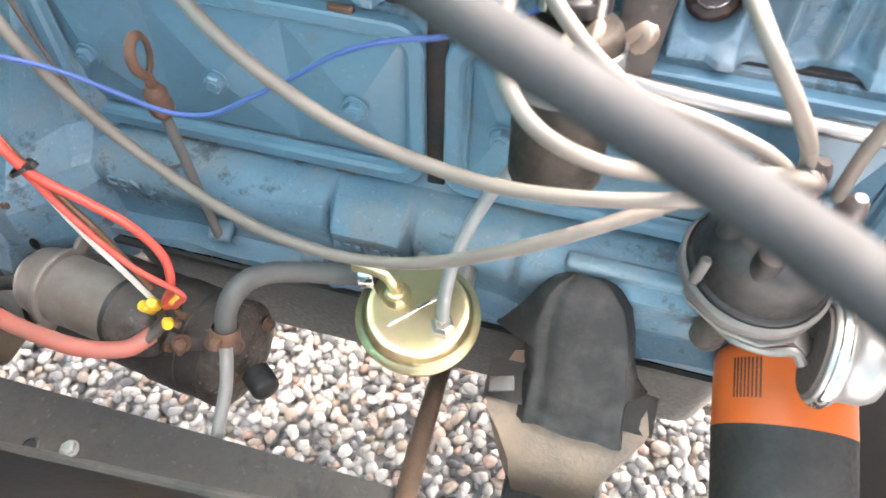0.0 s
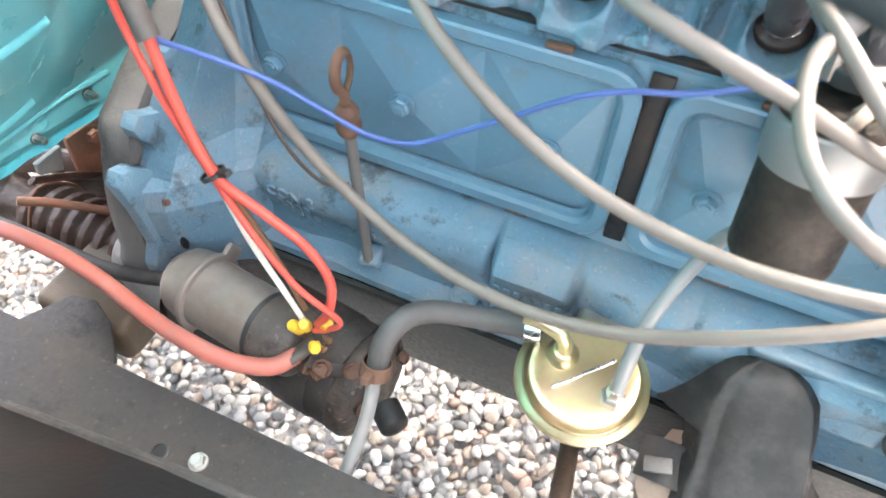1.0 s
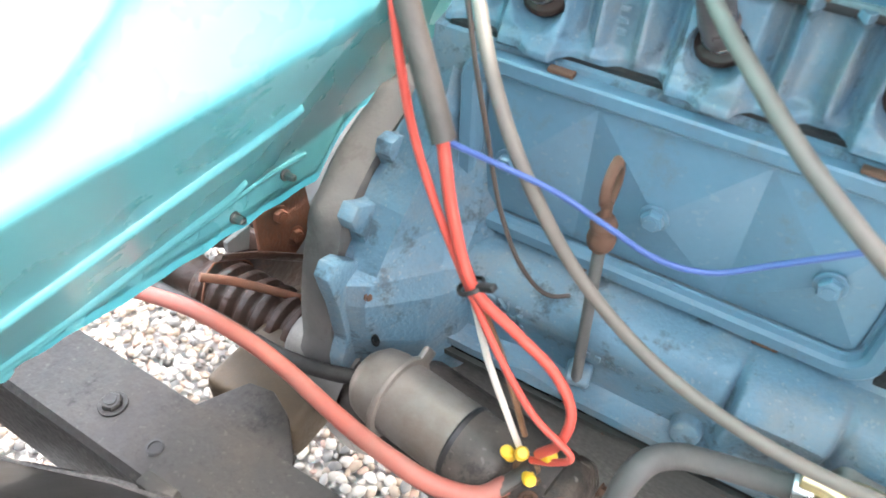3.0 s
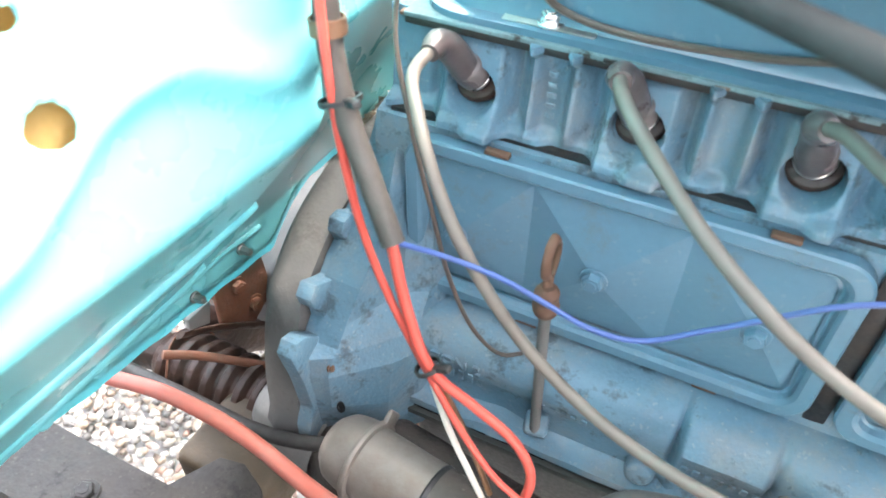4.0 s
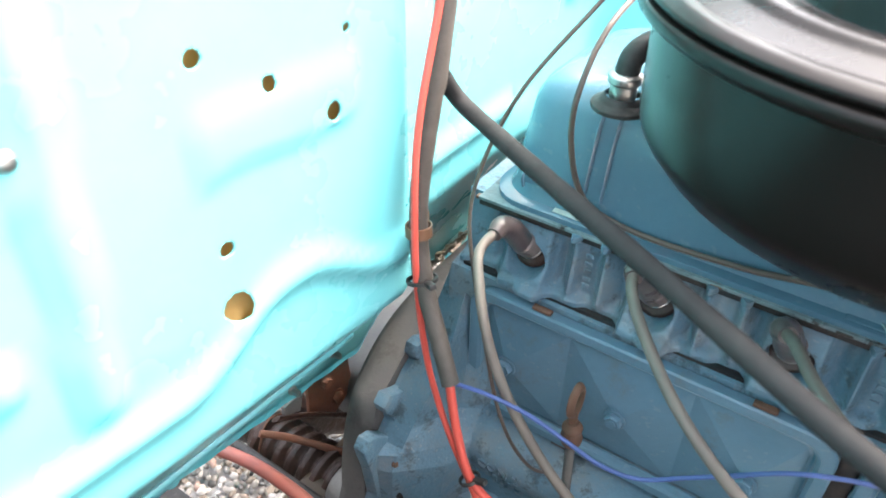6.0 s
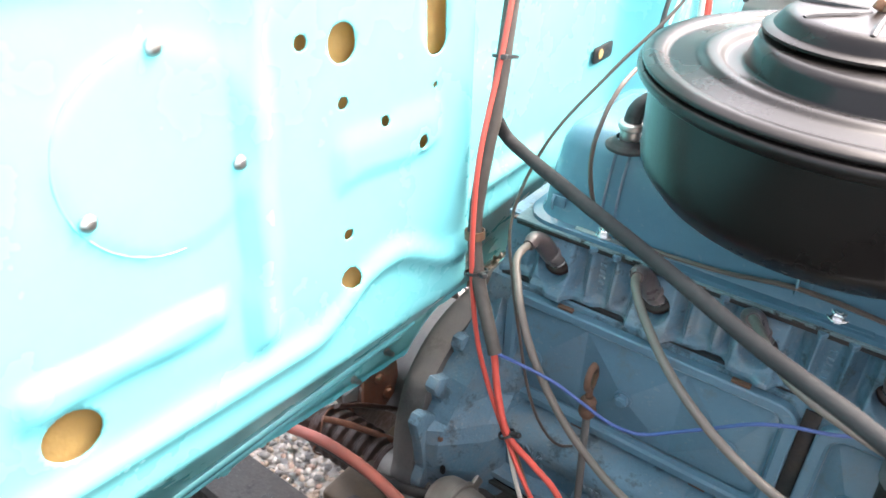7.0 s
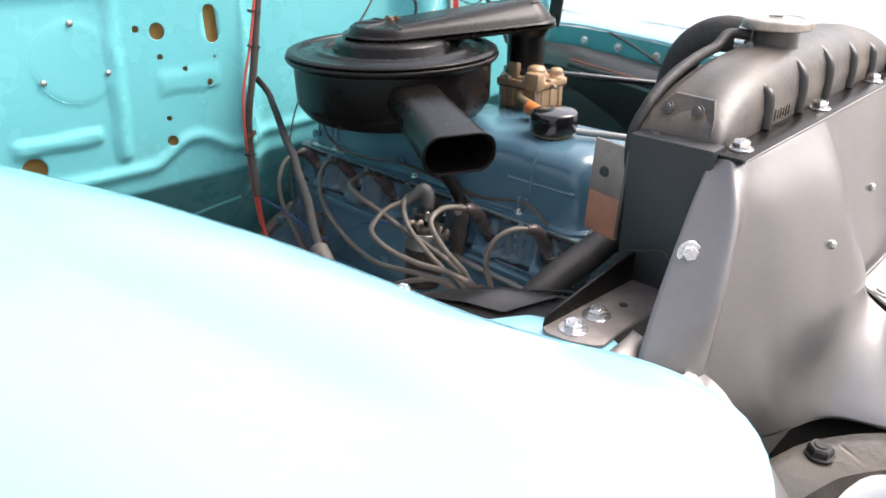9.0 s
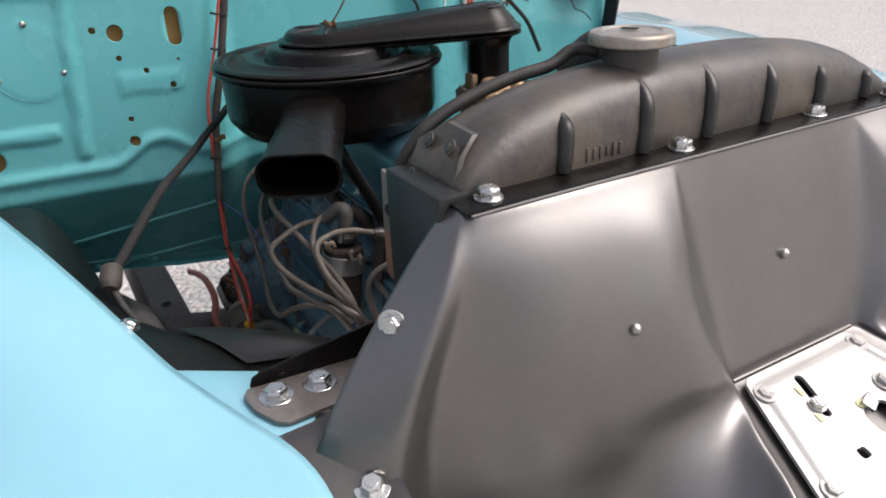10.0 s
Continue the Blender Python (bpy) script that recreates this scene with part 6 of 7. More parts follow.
def build_cables():
    # main loom on the firewall
    hl = thing("wiring_loom", (-0.02, -0.10, 1.0), "grey-brown sleeved wiring loom hanging down the firewall", "wiring loom")
    part("sleeve", tube([(-0.025, -0.030, 1.43), (-0.021, -0.049, 1.318), (-0.019, -0.066, 1.237), (-0.016, -0.083, 1.166), (-0.016, -0.100, 1.106), (-0.015, -0.108, 1.059), (-0.006, -0.115, 1.019), (0.011, -0.123, 0.985), (0.029, -0.132, 0.953)], 0.0066, 14, 8, wobble=0.10), LOOM, hl)
    part("red_wire", tube([(-0.020, -0.042, 1.45), (-0.014, -0.060, 1.318), (-0.012, -0.085, 1.215), (-0.012, -0.111, 1.130), (-0.010, -0.119, 1.060), (-0.006, -0.121, 1.003), (0.006, -0.126, 0.951), (0.026, -0.133, 0.910), (0.049, -0.136, 0.866), (0.074, -0.139, 0.823), (0.101, -0.140, 0.786), (0.127, -0.135, 0.757), (0.117, -0.134, 0.738), (0.102, -0.132, 0.724)], 0.0024, 10, 8), RED, hl, "bright red insulated wire")
    part("red_wire", tube([(0.027, -0.131, 0.955), (0.037, -0.134, 0.908), (0.053, -0.137, 0.868), (0.079, -0.131, 0.840), (0.104, -0.128, 0.818), (0.119, -0.128, 0.790), (0.118, -0.132, 0.760), (0.106, -0.132, 0.735)], 0.0034, 10, 8), RED, hl, "bright red insulated wire")
    part("white_wire", tube([(0.026, -0.130, 0.952), (0.033, -0.131, 0.91), (0.050, -0.135, 0.866), (0.064, -0.134, 0.81), (0.080, -0.131, 0.76), (0.093, -0.130, 0.725)], 0.0023, 8, 8), WHITE_WIRE, hl, "white insulated wire")
    part("brown_wire", tube([(0.025, -0.128, 0.952), (0.031, -0.128, 0.905), (0.050, -0.133, 0.868), (0.074, -0.128, 0.80), (0.093, -0.127, 0.74)], 0.0023, 8, 8), COPPER, hl, "brown insulated wire")
    for c, d, r in (((0.051, -0.1365, 0.868), (0.45, -0.05, -0.8), 0.0072), ((-0.006, -0.1165, 1.020), (0.25, -0.15, -0.8), 0.0098), ((-0.014, -0.077, 1.205), (0.1, -0.2, -0.8), 0.0098), ((-0.017, -0.067, 1.262), (0.1, -0.2, -0.8), 0.0098)):
        tie = lathe([(r, -0.0014), (r + 0.0013, -0.0012), (r + 0.0013, 0.0012), (r, 0.0014)], 20, axis_frame(c, d), caps=False)
        box((0.005, 0.012, 0.004), axis_frame(c, d) @ pose(0, r + 0.004, 0), 0.0008, bm=tie)
        part("cable_tie", tie, PLASTIC, hl, "black cable tie")
    clip = lathe([(0.0082, -0.004), (0.0092, -0.004), (0.0092, 0.004), (0.0082, 0.004)], 20, axis_frame((-0.0145, -0.1085, 1.053), (0.1, -0.1, -1)), caps=False)
    box((0.004, 0.014, 0.009), pose(-0.020, -0.098, 1.053), 0.001, bm=clip)
    part("saddle_clip", clip, COPPER, hl, "tarnished saddle clip")
    solo("blue_wire", tube([(0.027, -0.130, 0.952), (0.046, -0.108, 0.931), (0.076, -0.099, 0.920), (0.104, -0.094, 0.907), (0.132, -0.089, 0.894), (0.159, -0.083, 0.893), (0.186, -0.074, 0.906), (0.214, -0.067, 0.923), (0.241, -0.062, 0.941), (0.269, -0.056, 0.951), (0.300, -0.048, 0.955), (0.335, -0.040, 0.968), (0.356, -0.046, 0.985)], 0.0017, 8, 8), BLUE_WIRE, "thin blue wire strung across the engine to the coil", "wire")
    # second loom across to the wing
    l2 = thing("branch_loom", (0.3, -0.2, 1.08), "dark grey sleeved branch loom slung across the bay", "wiring loom")
    part("sleeve", tube([(-0.018, -0.078, 1.150), (-0.012, -0.066, 1.130), (0.019, -0.077, 1.123), (0.063, -0.101, 1.122), (0.114, -0.127, 1.120), (0.177, -0.161, 1.119), (0.244, -0.196, 1.116), (0.3085, -0.2285, 1.1165), (0.3725, -0.265, 1.114), (0.436, -0.298, 1.107), (0.484, -0.326, 1.095), (0.535, -0.353, 1.087)], 0.0056, 14, 8, wobble=0.06), LOOM_DARK, l2)
    part("connector", lathe(rounded([(0.006, 0), (0.011, 0.004), (0.011, 0.026), (0.007, 0.032)], 0.002), 16, axis_frame((0.526, -0.351, 1.092), (0.8, -0.25, -0.35))), LOOM, l2, "brown taped connector plug")
    part("tail", tube([(0.545, -0.358, 1.082), (0.57, -0.350, 1.06), (0.60, -0.33, 1.03), (0.62, -0.30, 0.99)], 0.004, 10, 6), RUBBER, l2)
    # battery cables
    rc = thing("battery_cable", (0.0, -0.16, 0.68), "faded red battery cable running to the starter", "battery cable")
    part("sheath", tube([(0.092, -0.146, 0.702), (0.080, -0.164, 0.704), (0.052, -0.175, 0.709), (0.018, -0.176, 0.713), (-0.021, -0.169, 0.707), (-0.059, -0.159, 0.699), (-0.100, -0.150, 0.697), (-0.146, -0.146, 0.699), (-0.202, -0.146, 0.698), (-0.263, -0.150, 0.686), (-0.36, -0.15, 0.65)], 0.0069, 14, 8, wobble=0.05), RED_OLD, rc)
    part("lug", tube([(0.089, -0.152, 0.702), (0.096, -0.140, 0.706), (0.103, -0.131, 0.714)], 0.0075, 12, 4, flat=0.7), LOOM, rc, "taped cable lug")
    solo("earth_cable", tube([(-0.05, -0.110, 0.672), (-0.085, -0.120, 0.668), (-0.125, -0.124, 0.662), (-0.17, -0.120, 0.652), (-0.23, -0.112, 0.636), (-0.31, -0.10, 0.610), (-0.40, -0.08, 0.57)], 0.0068, 12, 8, wobble=0.05), RUBBER, "black battery earth cable beside the red one", "battery cable")
    # thin metal lines at the back of the engine
    solo("gauge_line", tube([(0.072, 0.165, 1.40), (0.075, 0.135, 1.30), (0.066, 0.095, 1.235), (0.029, 0.042, 1.173), (-0.012, 0.006, 1.102), (-0.034, -0.012, 1.018), (-0.014, -0.033, 0.954), (0.006, -0.043, 0.897), (0.019, -0.044, 0.846), (0.034, -0.042, 0.805), (0.049, -0.036, 0.777), (0.061, -0.030, 0.766), (0.073, -0.022, 0.766)], 0.0017, 8, 8), BROWN_LINE, "thin brown oil gauge line curling behind the plug leads", "pipe")
    solo("vacuum_line", tube([(0.040, 0.110, 1.175), (0.035, 0.075, 1.163), (0.033, 0.050, 1.1515), (0.0314, 0.030, 1.132), (0.0297, 0.018, 1.102), (0.0316, 0.019, 1.069), (0.0400, 0.024, 1.036), (0.056, 0.030, 1.018), (0.10, 0.030, 1.012), (0.17, 0.029, 1.016), (0.235, 0.028, 1.026), (0.32, 0.030, 1.020), (0.42, 0.031, 1.012), (0.505, 0.031, 1.026), (0.545, 0.030, 1.012), (0.575, 0.026, 0.985), (0.60, 0.024, 0.960)], 0.0023, 8, 8), BROWN_LINE, "thin brown vacuum line clipped along the valve cover", "pipe")
    solo("steel_pipe", tube([(0.395, -0.002, 0.916), (0.42, -0.006, 0.914), (0.483, -0.008, 0.911), (0.556, -0.010, 0.911), (0.594, -0.010, 0.914), (0.610, -0.006, 0.926), (0.618, 0.006, 0.952), (0.622, 0.036, 1.000), (0.628, 0.085, 1.042), (0.632, 0.140, 1.078), (0.633, 0.168, 1.094), (0.624, 0.172, 1.106), (0.60, 0.158, 1.116), (0.53, 0.125, 1.119)], 0.0052, 12, 8), CAN_STEEL, "bright steel pipe bent round the engine's front corner", "pipe")
    pb = thing("pipe_bracket", (0.63, 0.03, 1.0), "pale steel bracket holding the pipe at the engine front", "bracket")
    part("strap", tube([(0.631, 0.150, 1.083), (0.639, 0.118, 1.052), (0.640, 0.080, 1.020), (0.637, 0.045, 0.985)], 0.0062, 10, 6, flat=0.4), CAN_STEEL, pb)
    for c in ((0.6415, 0.130, 1.066), (0.6425, 0.078, 1.018)):
        bolt(pb, c, (0.9, -0.3, 0.3), 0.0072, 0.008, ZINC, 1.4)


# ---- radiator and front panel ----
def build_radiator():
    r = thing("radiator", (0.815, CY, 0.72), "worn black painted brass radiator with ribbed top tank", "radiator")
    y0, y1 = -0.133, 0.395

    def top(y):
        t = (y - (y0 + y1) / 2) / ((y1 - y0) / 2)
        return 1.226 + 0.068 * max(0.0, 1 - abs(t) ** 2.7) ** 0.52
    n = 60
    loops = []
    for i in range(n + 1):
        y = y0 + (y1 - y0) * (0.5 - 0.5 * math.cos(math.pi * i / n))
        zt = top(y)
        h = zt - 1.222
        f = 0.862
        back = 0.776
        pts = [(f, 1.222), (f, 1.222 + 0.35 * h), (f - 0.004, 1.222 + 0.62 * h), (f - 0.013, 1.222 + 0.82 * h), (f - 0.027, 1.222 + 0.95 * h), (f - 0.045, 1.222 + h),
               (back + 0.02, 1.222 + 0.97 * h), (back + 0.006, 1.222 + 0.85 * h), (back, 1.222 + 0.6 * h), (back, 1.222)]
        loops.append([(px, y, pz) for px, pz in pts])
    tank = part("top_tank", loft(loops), RAD_BLACK, r, "black top tank, paint worn thin", sharp=45)
    # ribs coloured darker than the tank to paint in their shadow
    rib_shade = material("shaded_black_rib_paint", (0.020, 0.019, 0.018), 0.34, second=(0.036, 0.033, 0.030), amount=0.7, scale=18, bump=0.1)
    for y, yt, zt in ((-0.039, -0.032, 1.276), (0.0445, 0.052, 1.283), (0.120, 0.128, 1.284), (0.1985, 0.207, 1.281), (0.272, 0.279, 1.274), (0.348, 0.354, 1.257)):
        h = zt - 1.226
        zt = min(zt, top(yt) - 0.010)
        lean = [(0.8615, y, 1.226), (0.8615, y + 0.25 * (yt - y), 1.226 + 0.3 * h), (0.8590, y + 0.6 * (yt - y), 1.226 + 0.62 * h), (0.8515, yt, zt - 0.012), (0.842, yt, zt - 0.003)]
        part("rib", tube(lean, 0.0055, 14, 6, radii=[0.0068, 0.0072, 0.0070, 0.0066, 0.0050]), rib_shade, tank, "black pressed rib, its shadow put into the colour")
    for k in range(6):
        h = (0.012, 0.009, 0.011, 0.008, 0.012, 0.010)[k]
        part("raised_bar", box((0.0018, 0.0034, h), pose(0.8622, -0.014 + 0.0068 * k, 1.2345), 0.0006), RAD_BLACK, tank)
    m = Matrix.Translation((0.8165, 0.068, -0.0155))
    part("neck", lathe(rounded([(0.026, 1.296), (0.0235, 1.304), (0.0235, 1.3195), (0.031, 1.3215)], 0.002), 32, m), RAD_BLACK, r)
    cap = part("filler_cap", lathe(rounded([(0.0, 1.3205), (0.0355, 1.321), (0.037, 1.3225), (0.037, 1.3290), (0.0355, 1.3315), (0.026, 1.3325), (0.024, 1.3310), (0.0, 1.3315)], 0.001), 12, m, caps=False), material("oxidised_cap", (0.40, 0.38, 0.355), 0.42, metal=0.75, second=(0.26, 0.20, 0.15), amount=0.9, scale=40, bump=0.15), r, "weathered brass-edged grey filler cap")
    part("centre_mark", box((0.014, 0.007, 0.001), pose(0.812, 0.070, 1.3175, 0, 0, 30), 0.0003), PLASTIC, cap)
    # bracket plate on the tank's end
    quad = [(0.783, 1.215), (0.853, 1.215), (0.848, 1.250), (0.838, 1.262), (0.798, 1.263), (0.786, 1.250)]
    def on_end(x, z):
        k = max(0.0, min(1.0, (z - 1.226) / 0.068)) ** (1 / 0.52)
        return Vector((x, CY + 0.001 - 0.264 * (1 - k) ** (1 / 2.7) - 0.002, z))
    b = bmesh.new()
    front = [b.verts.new(on_end(x, z) + Vector((0, -0.003, 0))) for x, z in quad]
    rear = [b.verts.new(on_end(x, z) + Vector((0, 0.002, 0))) for x, z in quad]
    b.faces.new(front)
    b.faces.new(rear[::-1])
    for i in range(6):
        b.faces.new((front[i], front[(i + 1) % 6], rear[(i + 1) % 6], rear[i]))
    part("end_plate", b, RAD_BLACK, r)
    for x, z in ((0.800, 1.252), (0.830, 1.253), (0.797, 1.226), (0.838, 1.224)):
        p = on_end(x, z)
        bolt(r, (p.x, p.y - 0.003, p.z), (0, -0.9, 0.45), 0.0045, 0.003, RAD_BLACK, 1.4, name="rivet")
    part("core", box((0.06, 0.50, 0.42), pose(0.82, CY, 1.01), 0.003), APRON, r)
    for ys in (-0.140, 0.400):
        part("side_channel", box((0.086, 0.026, 0.49), pose(0.823, ys, 0.985), 0.003), CHANNEL, r, "black steel side channel")
    # rubber seal along the tank's rear edge
    path = [(0.772, -0.132, 1.18), (0.772, -0.134, 1.222)] + [(0.776, y, top(y) - 0.002) for y in (-0.120, -0.105, -0.085, -0.055, -0.02, 0.015)] + [(0.778, 0.038, 1.299), (0.795, 0.052, 1.298)]
    part("rubber_seal", tube(path, 0.0058, 10, 6), RUBBER, r, "black rubber edge seal")
    # radiator hoses
    up = thing("radiator_hose", (0.70, 0.2, 1.1), "thick black moulded upper radiator hose", "radiator hose", "radiator hoses")
    part("hose", tube([(0.690, 0.125, 1.055), (0.690, 0.124, 1.10), (0.677, 0.122, 1.17), (0.679, 0.120, 1.225), (0.697, 0.119, 1.264), (0.728, 0.118, 1.283), (0.758, 0.118, 1.284), (0.785, 0.118, 1.278)], 0.0215, 24, 8), RUBBER, up)
    for c, d in (((0.690, 0.125, 1.068), (0, 0, 1)), ((0.766, 0.118, 1.283), (1, 0, -0.1))):
        part("hose_clamp", lathe([(0.0215, -0.006), (0.0232, -0.006), (0.0232, 0.006), (0.0215, 0.006)], 32, axis_frame(c, d), caps=False), ZINC, up)
    alt = thing("alternator", (0.70, -0.03, 0.78), "dusty grey finned alternator beside the fan", "alternator")
    am = axis_frame((0.655, -0.045, 0.805), (1, 0, 0))
    part("body", lathe(rounded([(0.0, 0.0), (0.045, 0.0), (0.058, 0.012), (0.060, 0.085), (0.050, 0.098), (0.0, 0.10)], 0.004), 40, am, caps=False), ALU_DARK, alt)
    for k in range(16):
        ang = 2 * math.pi * k / 16
        part("fin", box((0.004, 0.016, 0.022), am @ Matrix.Rotation(ang, 4, "Z") @ pose(0.0, 0.056, 0.104, 25), 0.0008, 1), ALU_DARK, alt)
    part("pulley", lathe(rounded([(0.0, 0.118), (0.032, 0.118), (0.026, 0.126), (0.032, 0.134), (0.0, 0.134)], 0.001), 32, am, caps=False), STEEL, alt)
    part("bracket", slab([(-0.02, 0), (0.02, 0), (0.03, 0.05), (0.01, 0.09), (-0.01, 0.06)], 0.006, pose(0.648, -0.055, 0.845, 90, 0, 80), 0.001), RUST, alt, "rusty brown bracket")
    cw = thing("front_wire", (0.69, -0.19, 1.03), "dark grey wire with a yellow crimp on the apron", "wire")
    part("wire", tube([(0.668, -0.208, 1.026), (0.69, -0.190, 1.035), (0.715, -0.178, 1.040), (0.745, -0.168, 1.044), (0.775, -0.162, 1.035)], 0.0018, 8, 6), LOOM_DARK, cw)
    part("crimp_terminal", lathe(rounded([(0.003, 0), (0.0055, 0.001), (0.0055, 0.018), (0.0035, 0.02)], 0.001), 14, axis_frame((0.652, -0.222, 1.022), (0.75, 0.6, 0.2))), YELLOW, cw, "yellow crimp terminal")
    part("copper_wire", tube([(0.654, -0.221, 1.023), (0.642, -0.228, 1.019), (0.630, -0.232, 1.013)], 0.0024, 8, 5), RED_OLD, cw)
    solo("thermostat_housing", lathe(rounded([(0.045, 0.96), (0.045, 0.985), (0.030, 0.995), (0.026, 1.03), (0.023, 1.05)], 0.004), 32, Matrix.Translation((0.688, 0.125, 0.022))), BLUE_CAST, "blue painted thermostat housing at the engine front", "thermostat housing")
    lo = thing("radiator_hose", (0.66, 0.0, 0.85), "dusty black lower radiator hose", "radiator hose", "radiator hoses")
    part("hose", tube([(0.664, 0.085, 1.020), (0.655, 0.045, 1.012), (0.648, -0.015, 0.997), (0.642, -0.070, 0.982), (0.639, -0.108, 0.964), (0.641, -0.124, 0.928), (0.655, -0.122, 0.870), (0.70, -0.095, 0.81), (0.78, -0.04, 0.77)], 0.0215, 20, 8), RUBBER, lo)
    wp = thing("water_pump", (0.66, CY, 0.92), "blue cast water pump with black fan", "water pump")
    part("housing", lathe(rounded([(0.07, 0), (0.07, 0.02), (0.045, 0.035), (0.03, 0.06), (0.0, 0.06)], 0.006), 40, axis_frame((0.608, CY, 0.92), (1, 0, 0)), caps=True), BLUE_CAST, wp)
    part("pulley", lathe(rounded([(0.0, 0), (0.07, 0), (0.075, 0.004), (0.066, 0.010), (0.075, 0.016), (0.07, 0.020), (0.0, 0.020)], 0.002), 48, axis_frame((0.668, CY, 0.92), (1, 0, 0)), caps=False), BLACK_SATIN, wp)
    for i in range(4):
        a = radians(28 + 90 * i)
        blade = slab([(0.03, -0.022), (0.19, -0.045), (0.205, -0.02), (0.205, 0.03), (0.19, 0.045), (0.03, 0.022)], 0.002, pose(0.708, CY, 0.92) @ Matrix.Rotation(a, 4, "X") @ pose(0, 0, 0, 90, 0, 0) @ pose(0, 0, 0, 0, 0, 0) @ Matrix.Rotation(radians(90), 4, "Y") @ Matrix.Rotation(radians(90), 4, "Z") @ Matrix.Rotation(radians(25), 4, "X"), 0.0006)
        part("fan_blade", blade, APRON, wp)
    # rusty plate standing on the channel
    pl = thing("bracket_plate", (0.748, -0.13, 1.10), "rust-brown flat steel plate beside the radiator", "bracket plate")
    pm = pose(0.7475, -0.133, 1.157, 0, 4, -6)
    part("upper_plate", box((0.043, 0.004, 0.058), pm @ pose(0, 0, 0.0235), 0.0012), material("grey_primer_steel", (0.235, 0.20, 0.18), 0.5, metal=0.3, second=(0.17, 0.14, 0.125), amount=0.9, scale=26, bump=0.12, dirt=(0.10, 0.075, 0.06), dirt_amount=0.4, dirt_scale=30), pl, "grey bare steel upper half")
    part("lower_plate", box((0.043, 0.004, 0.047), pm @ pose(0, 0.0006, -0.0287), 0.0012), material("orange_brown_primer", (0.29, 0.125, 0.075), 0.6, second=(0.22, 0.10, 0.062), amount=0.8, scale=26, bump=0.15, dirt=(0.15, 0.09, 0.065), dirt_amount=0.4, dirt_scale=30), pl, "rust-orange lower half")
    part("hole", lathe([(0.0058, 0), (0.0058, 0.0006), (0.004, 0.0008)], 16, axis_frame((0.745, -0.1352, 1.177), (0.1, -1, 0))), PLASTIC, pl)
    part("flange", box((0.004, 0.03, 0.10), pose(0.7705, -0.125, 1.157, 0, 4), 0.0012), RAD_BLACK, pl)


PANEL_MID = 0.176     # middle of the sunken part
PANEL_DEPTHS = (0.0, 0.0075, 0.0425, 0.1025, 0.1575, 0.1925, 0.2225, 0.2525, 0.2825)
# the crest beside the sunken middle, which turns out along the latch plate
PANEL_CREST = ((0.887, 0.053, 1.2225), (0.892, 0.052, 1.2150), (0.919, 0.039, 1.1780), (0.947, 0.032, 1.1210), (0.964, 0.052, 1.0680),
               (0.966, 0.077, 1.0330), (1.005, 0.060, 1.0180), (1.050, 0.044, 1.0030), (1.094, 0.019, 0.9780))


def panel_lines(d, crest):
    """Outer edge, ridge, valley, face, swell, brow and crest of the pressing, d metres below its top."""
    z = 1.2225 - d
    flank = Vector((0.859 + 0.11 * d, -0.140 - 1.06 * d + 1.58 * d * d, z))
    ridge = Vector((0.876 + 0.048 * (1 - math.exp(-d / 0.05)), -0.143 - 0.083 * math.sin(math.pi * d / 0.385), z))
    fold = math.sin(math.pi * d / 0.36)
    valley = ridge + Vector((0.009 - 0.034 * fold, 0.010 + 0.025 * fold, 0))
    swell = Vector((0.888 + 0.081 * (1 - math.exp(-d / 0.085)) + 3.2 * max(0.0, d - 0.2) ** 2, -0.030 - 0.057 * d, z))
    face = valley.lerp(swell, 0.5) + Vector((0.012 * math.sin(math.pi * d / 0.33), -0.004, 0))
    crest = Vector(crest)
    brow = swell.lerp(crest, 0.62) + Vector((0.005 * step(0.0, 0.03, d), 0, -0.027 * step(0.19, 0.25, d)))
    return flank, ridge, valley, face, swell, brow, crest


def panel_floor(z):
    """How far forward the sunken middle stands; it bends out below the latch plate."""
    return 0.8875 + 0.30 * (1.2225 - z) if z > 1.026 else 0.9465 + (1.026 - z) * 3.08


def panel_skin():
    """The pressing: flat flank, ridge, valley, swelling face, crest and the sunken middle, mirrored about it."""
    rows = [panel_lines(d, c) for d, c in zip(PANEL_DEPTHS, PANEL_CREST)]
    lines = [smooth_path([row[k] for row in rows], 10) for k in range(7)]
    grid = []
    for i in range(len(lines[0])):
        flank, ridge, valley, face, swell, brow, crest = (line[i] for line in lines)
        half = [flank.lerp(ridge, k / 12) for k in range(12)] + [ridge.lerp(valley, k / 8) for k in range(8)]
        half += smooth_path([valley, face, swell, brow, crest], 15)[:-1]
        base = Vector((0, max(crest.y + 0.008, (0.0575 + 0.143 * (1.2225 - crest.z)) * step(1.0, 1.033, crest.z)), crest.z - 0.002 - 0.006 * step(1.03, 1.01, crest.z)))
        base.x = min(panel_floor(base.z), crest.x + 0.010)
        half += [crest.lerp(base, k / 7) for k in range(8)]
        mirrored = [Vector((p.x, 2 * PANEL_MID - p.y, p.z)) for p in half[::-1]]
        floor = [half[-1].lerp(mirrored[0], k / 12) for k in range(1, 12)]
        row = half + floor + mirrored
        for _ in range(3):
            row = [row[0]] + [(p + 2 * q + r) / 4 for p, q, r in zip(row, row[1:], row[2:])] + [row[-1]]
        grid.append(row)
    return loft(grid, caps=False, closed=False)


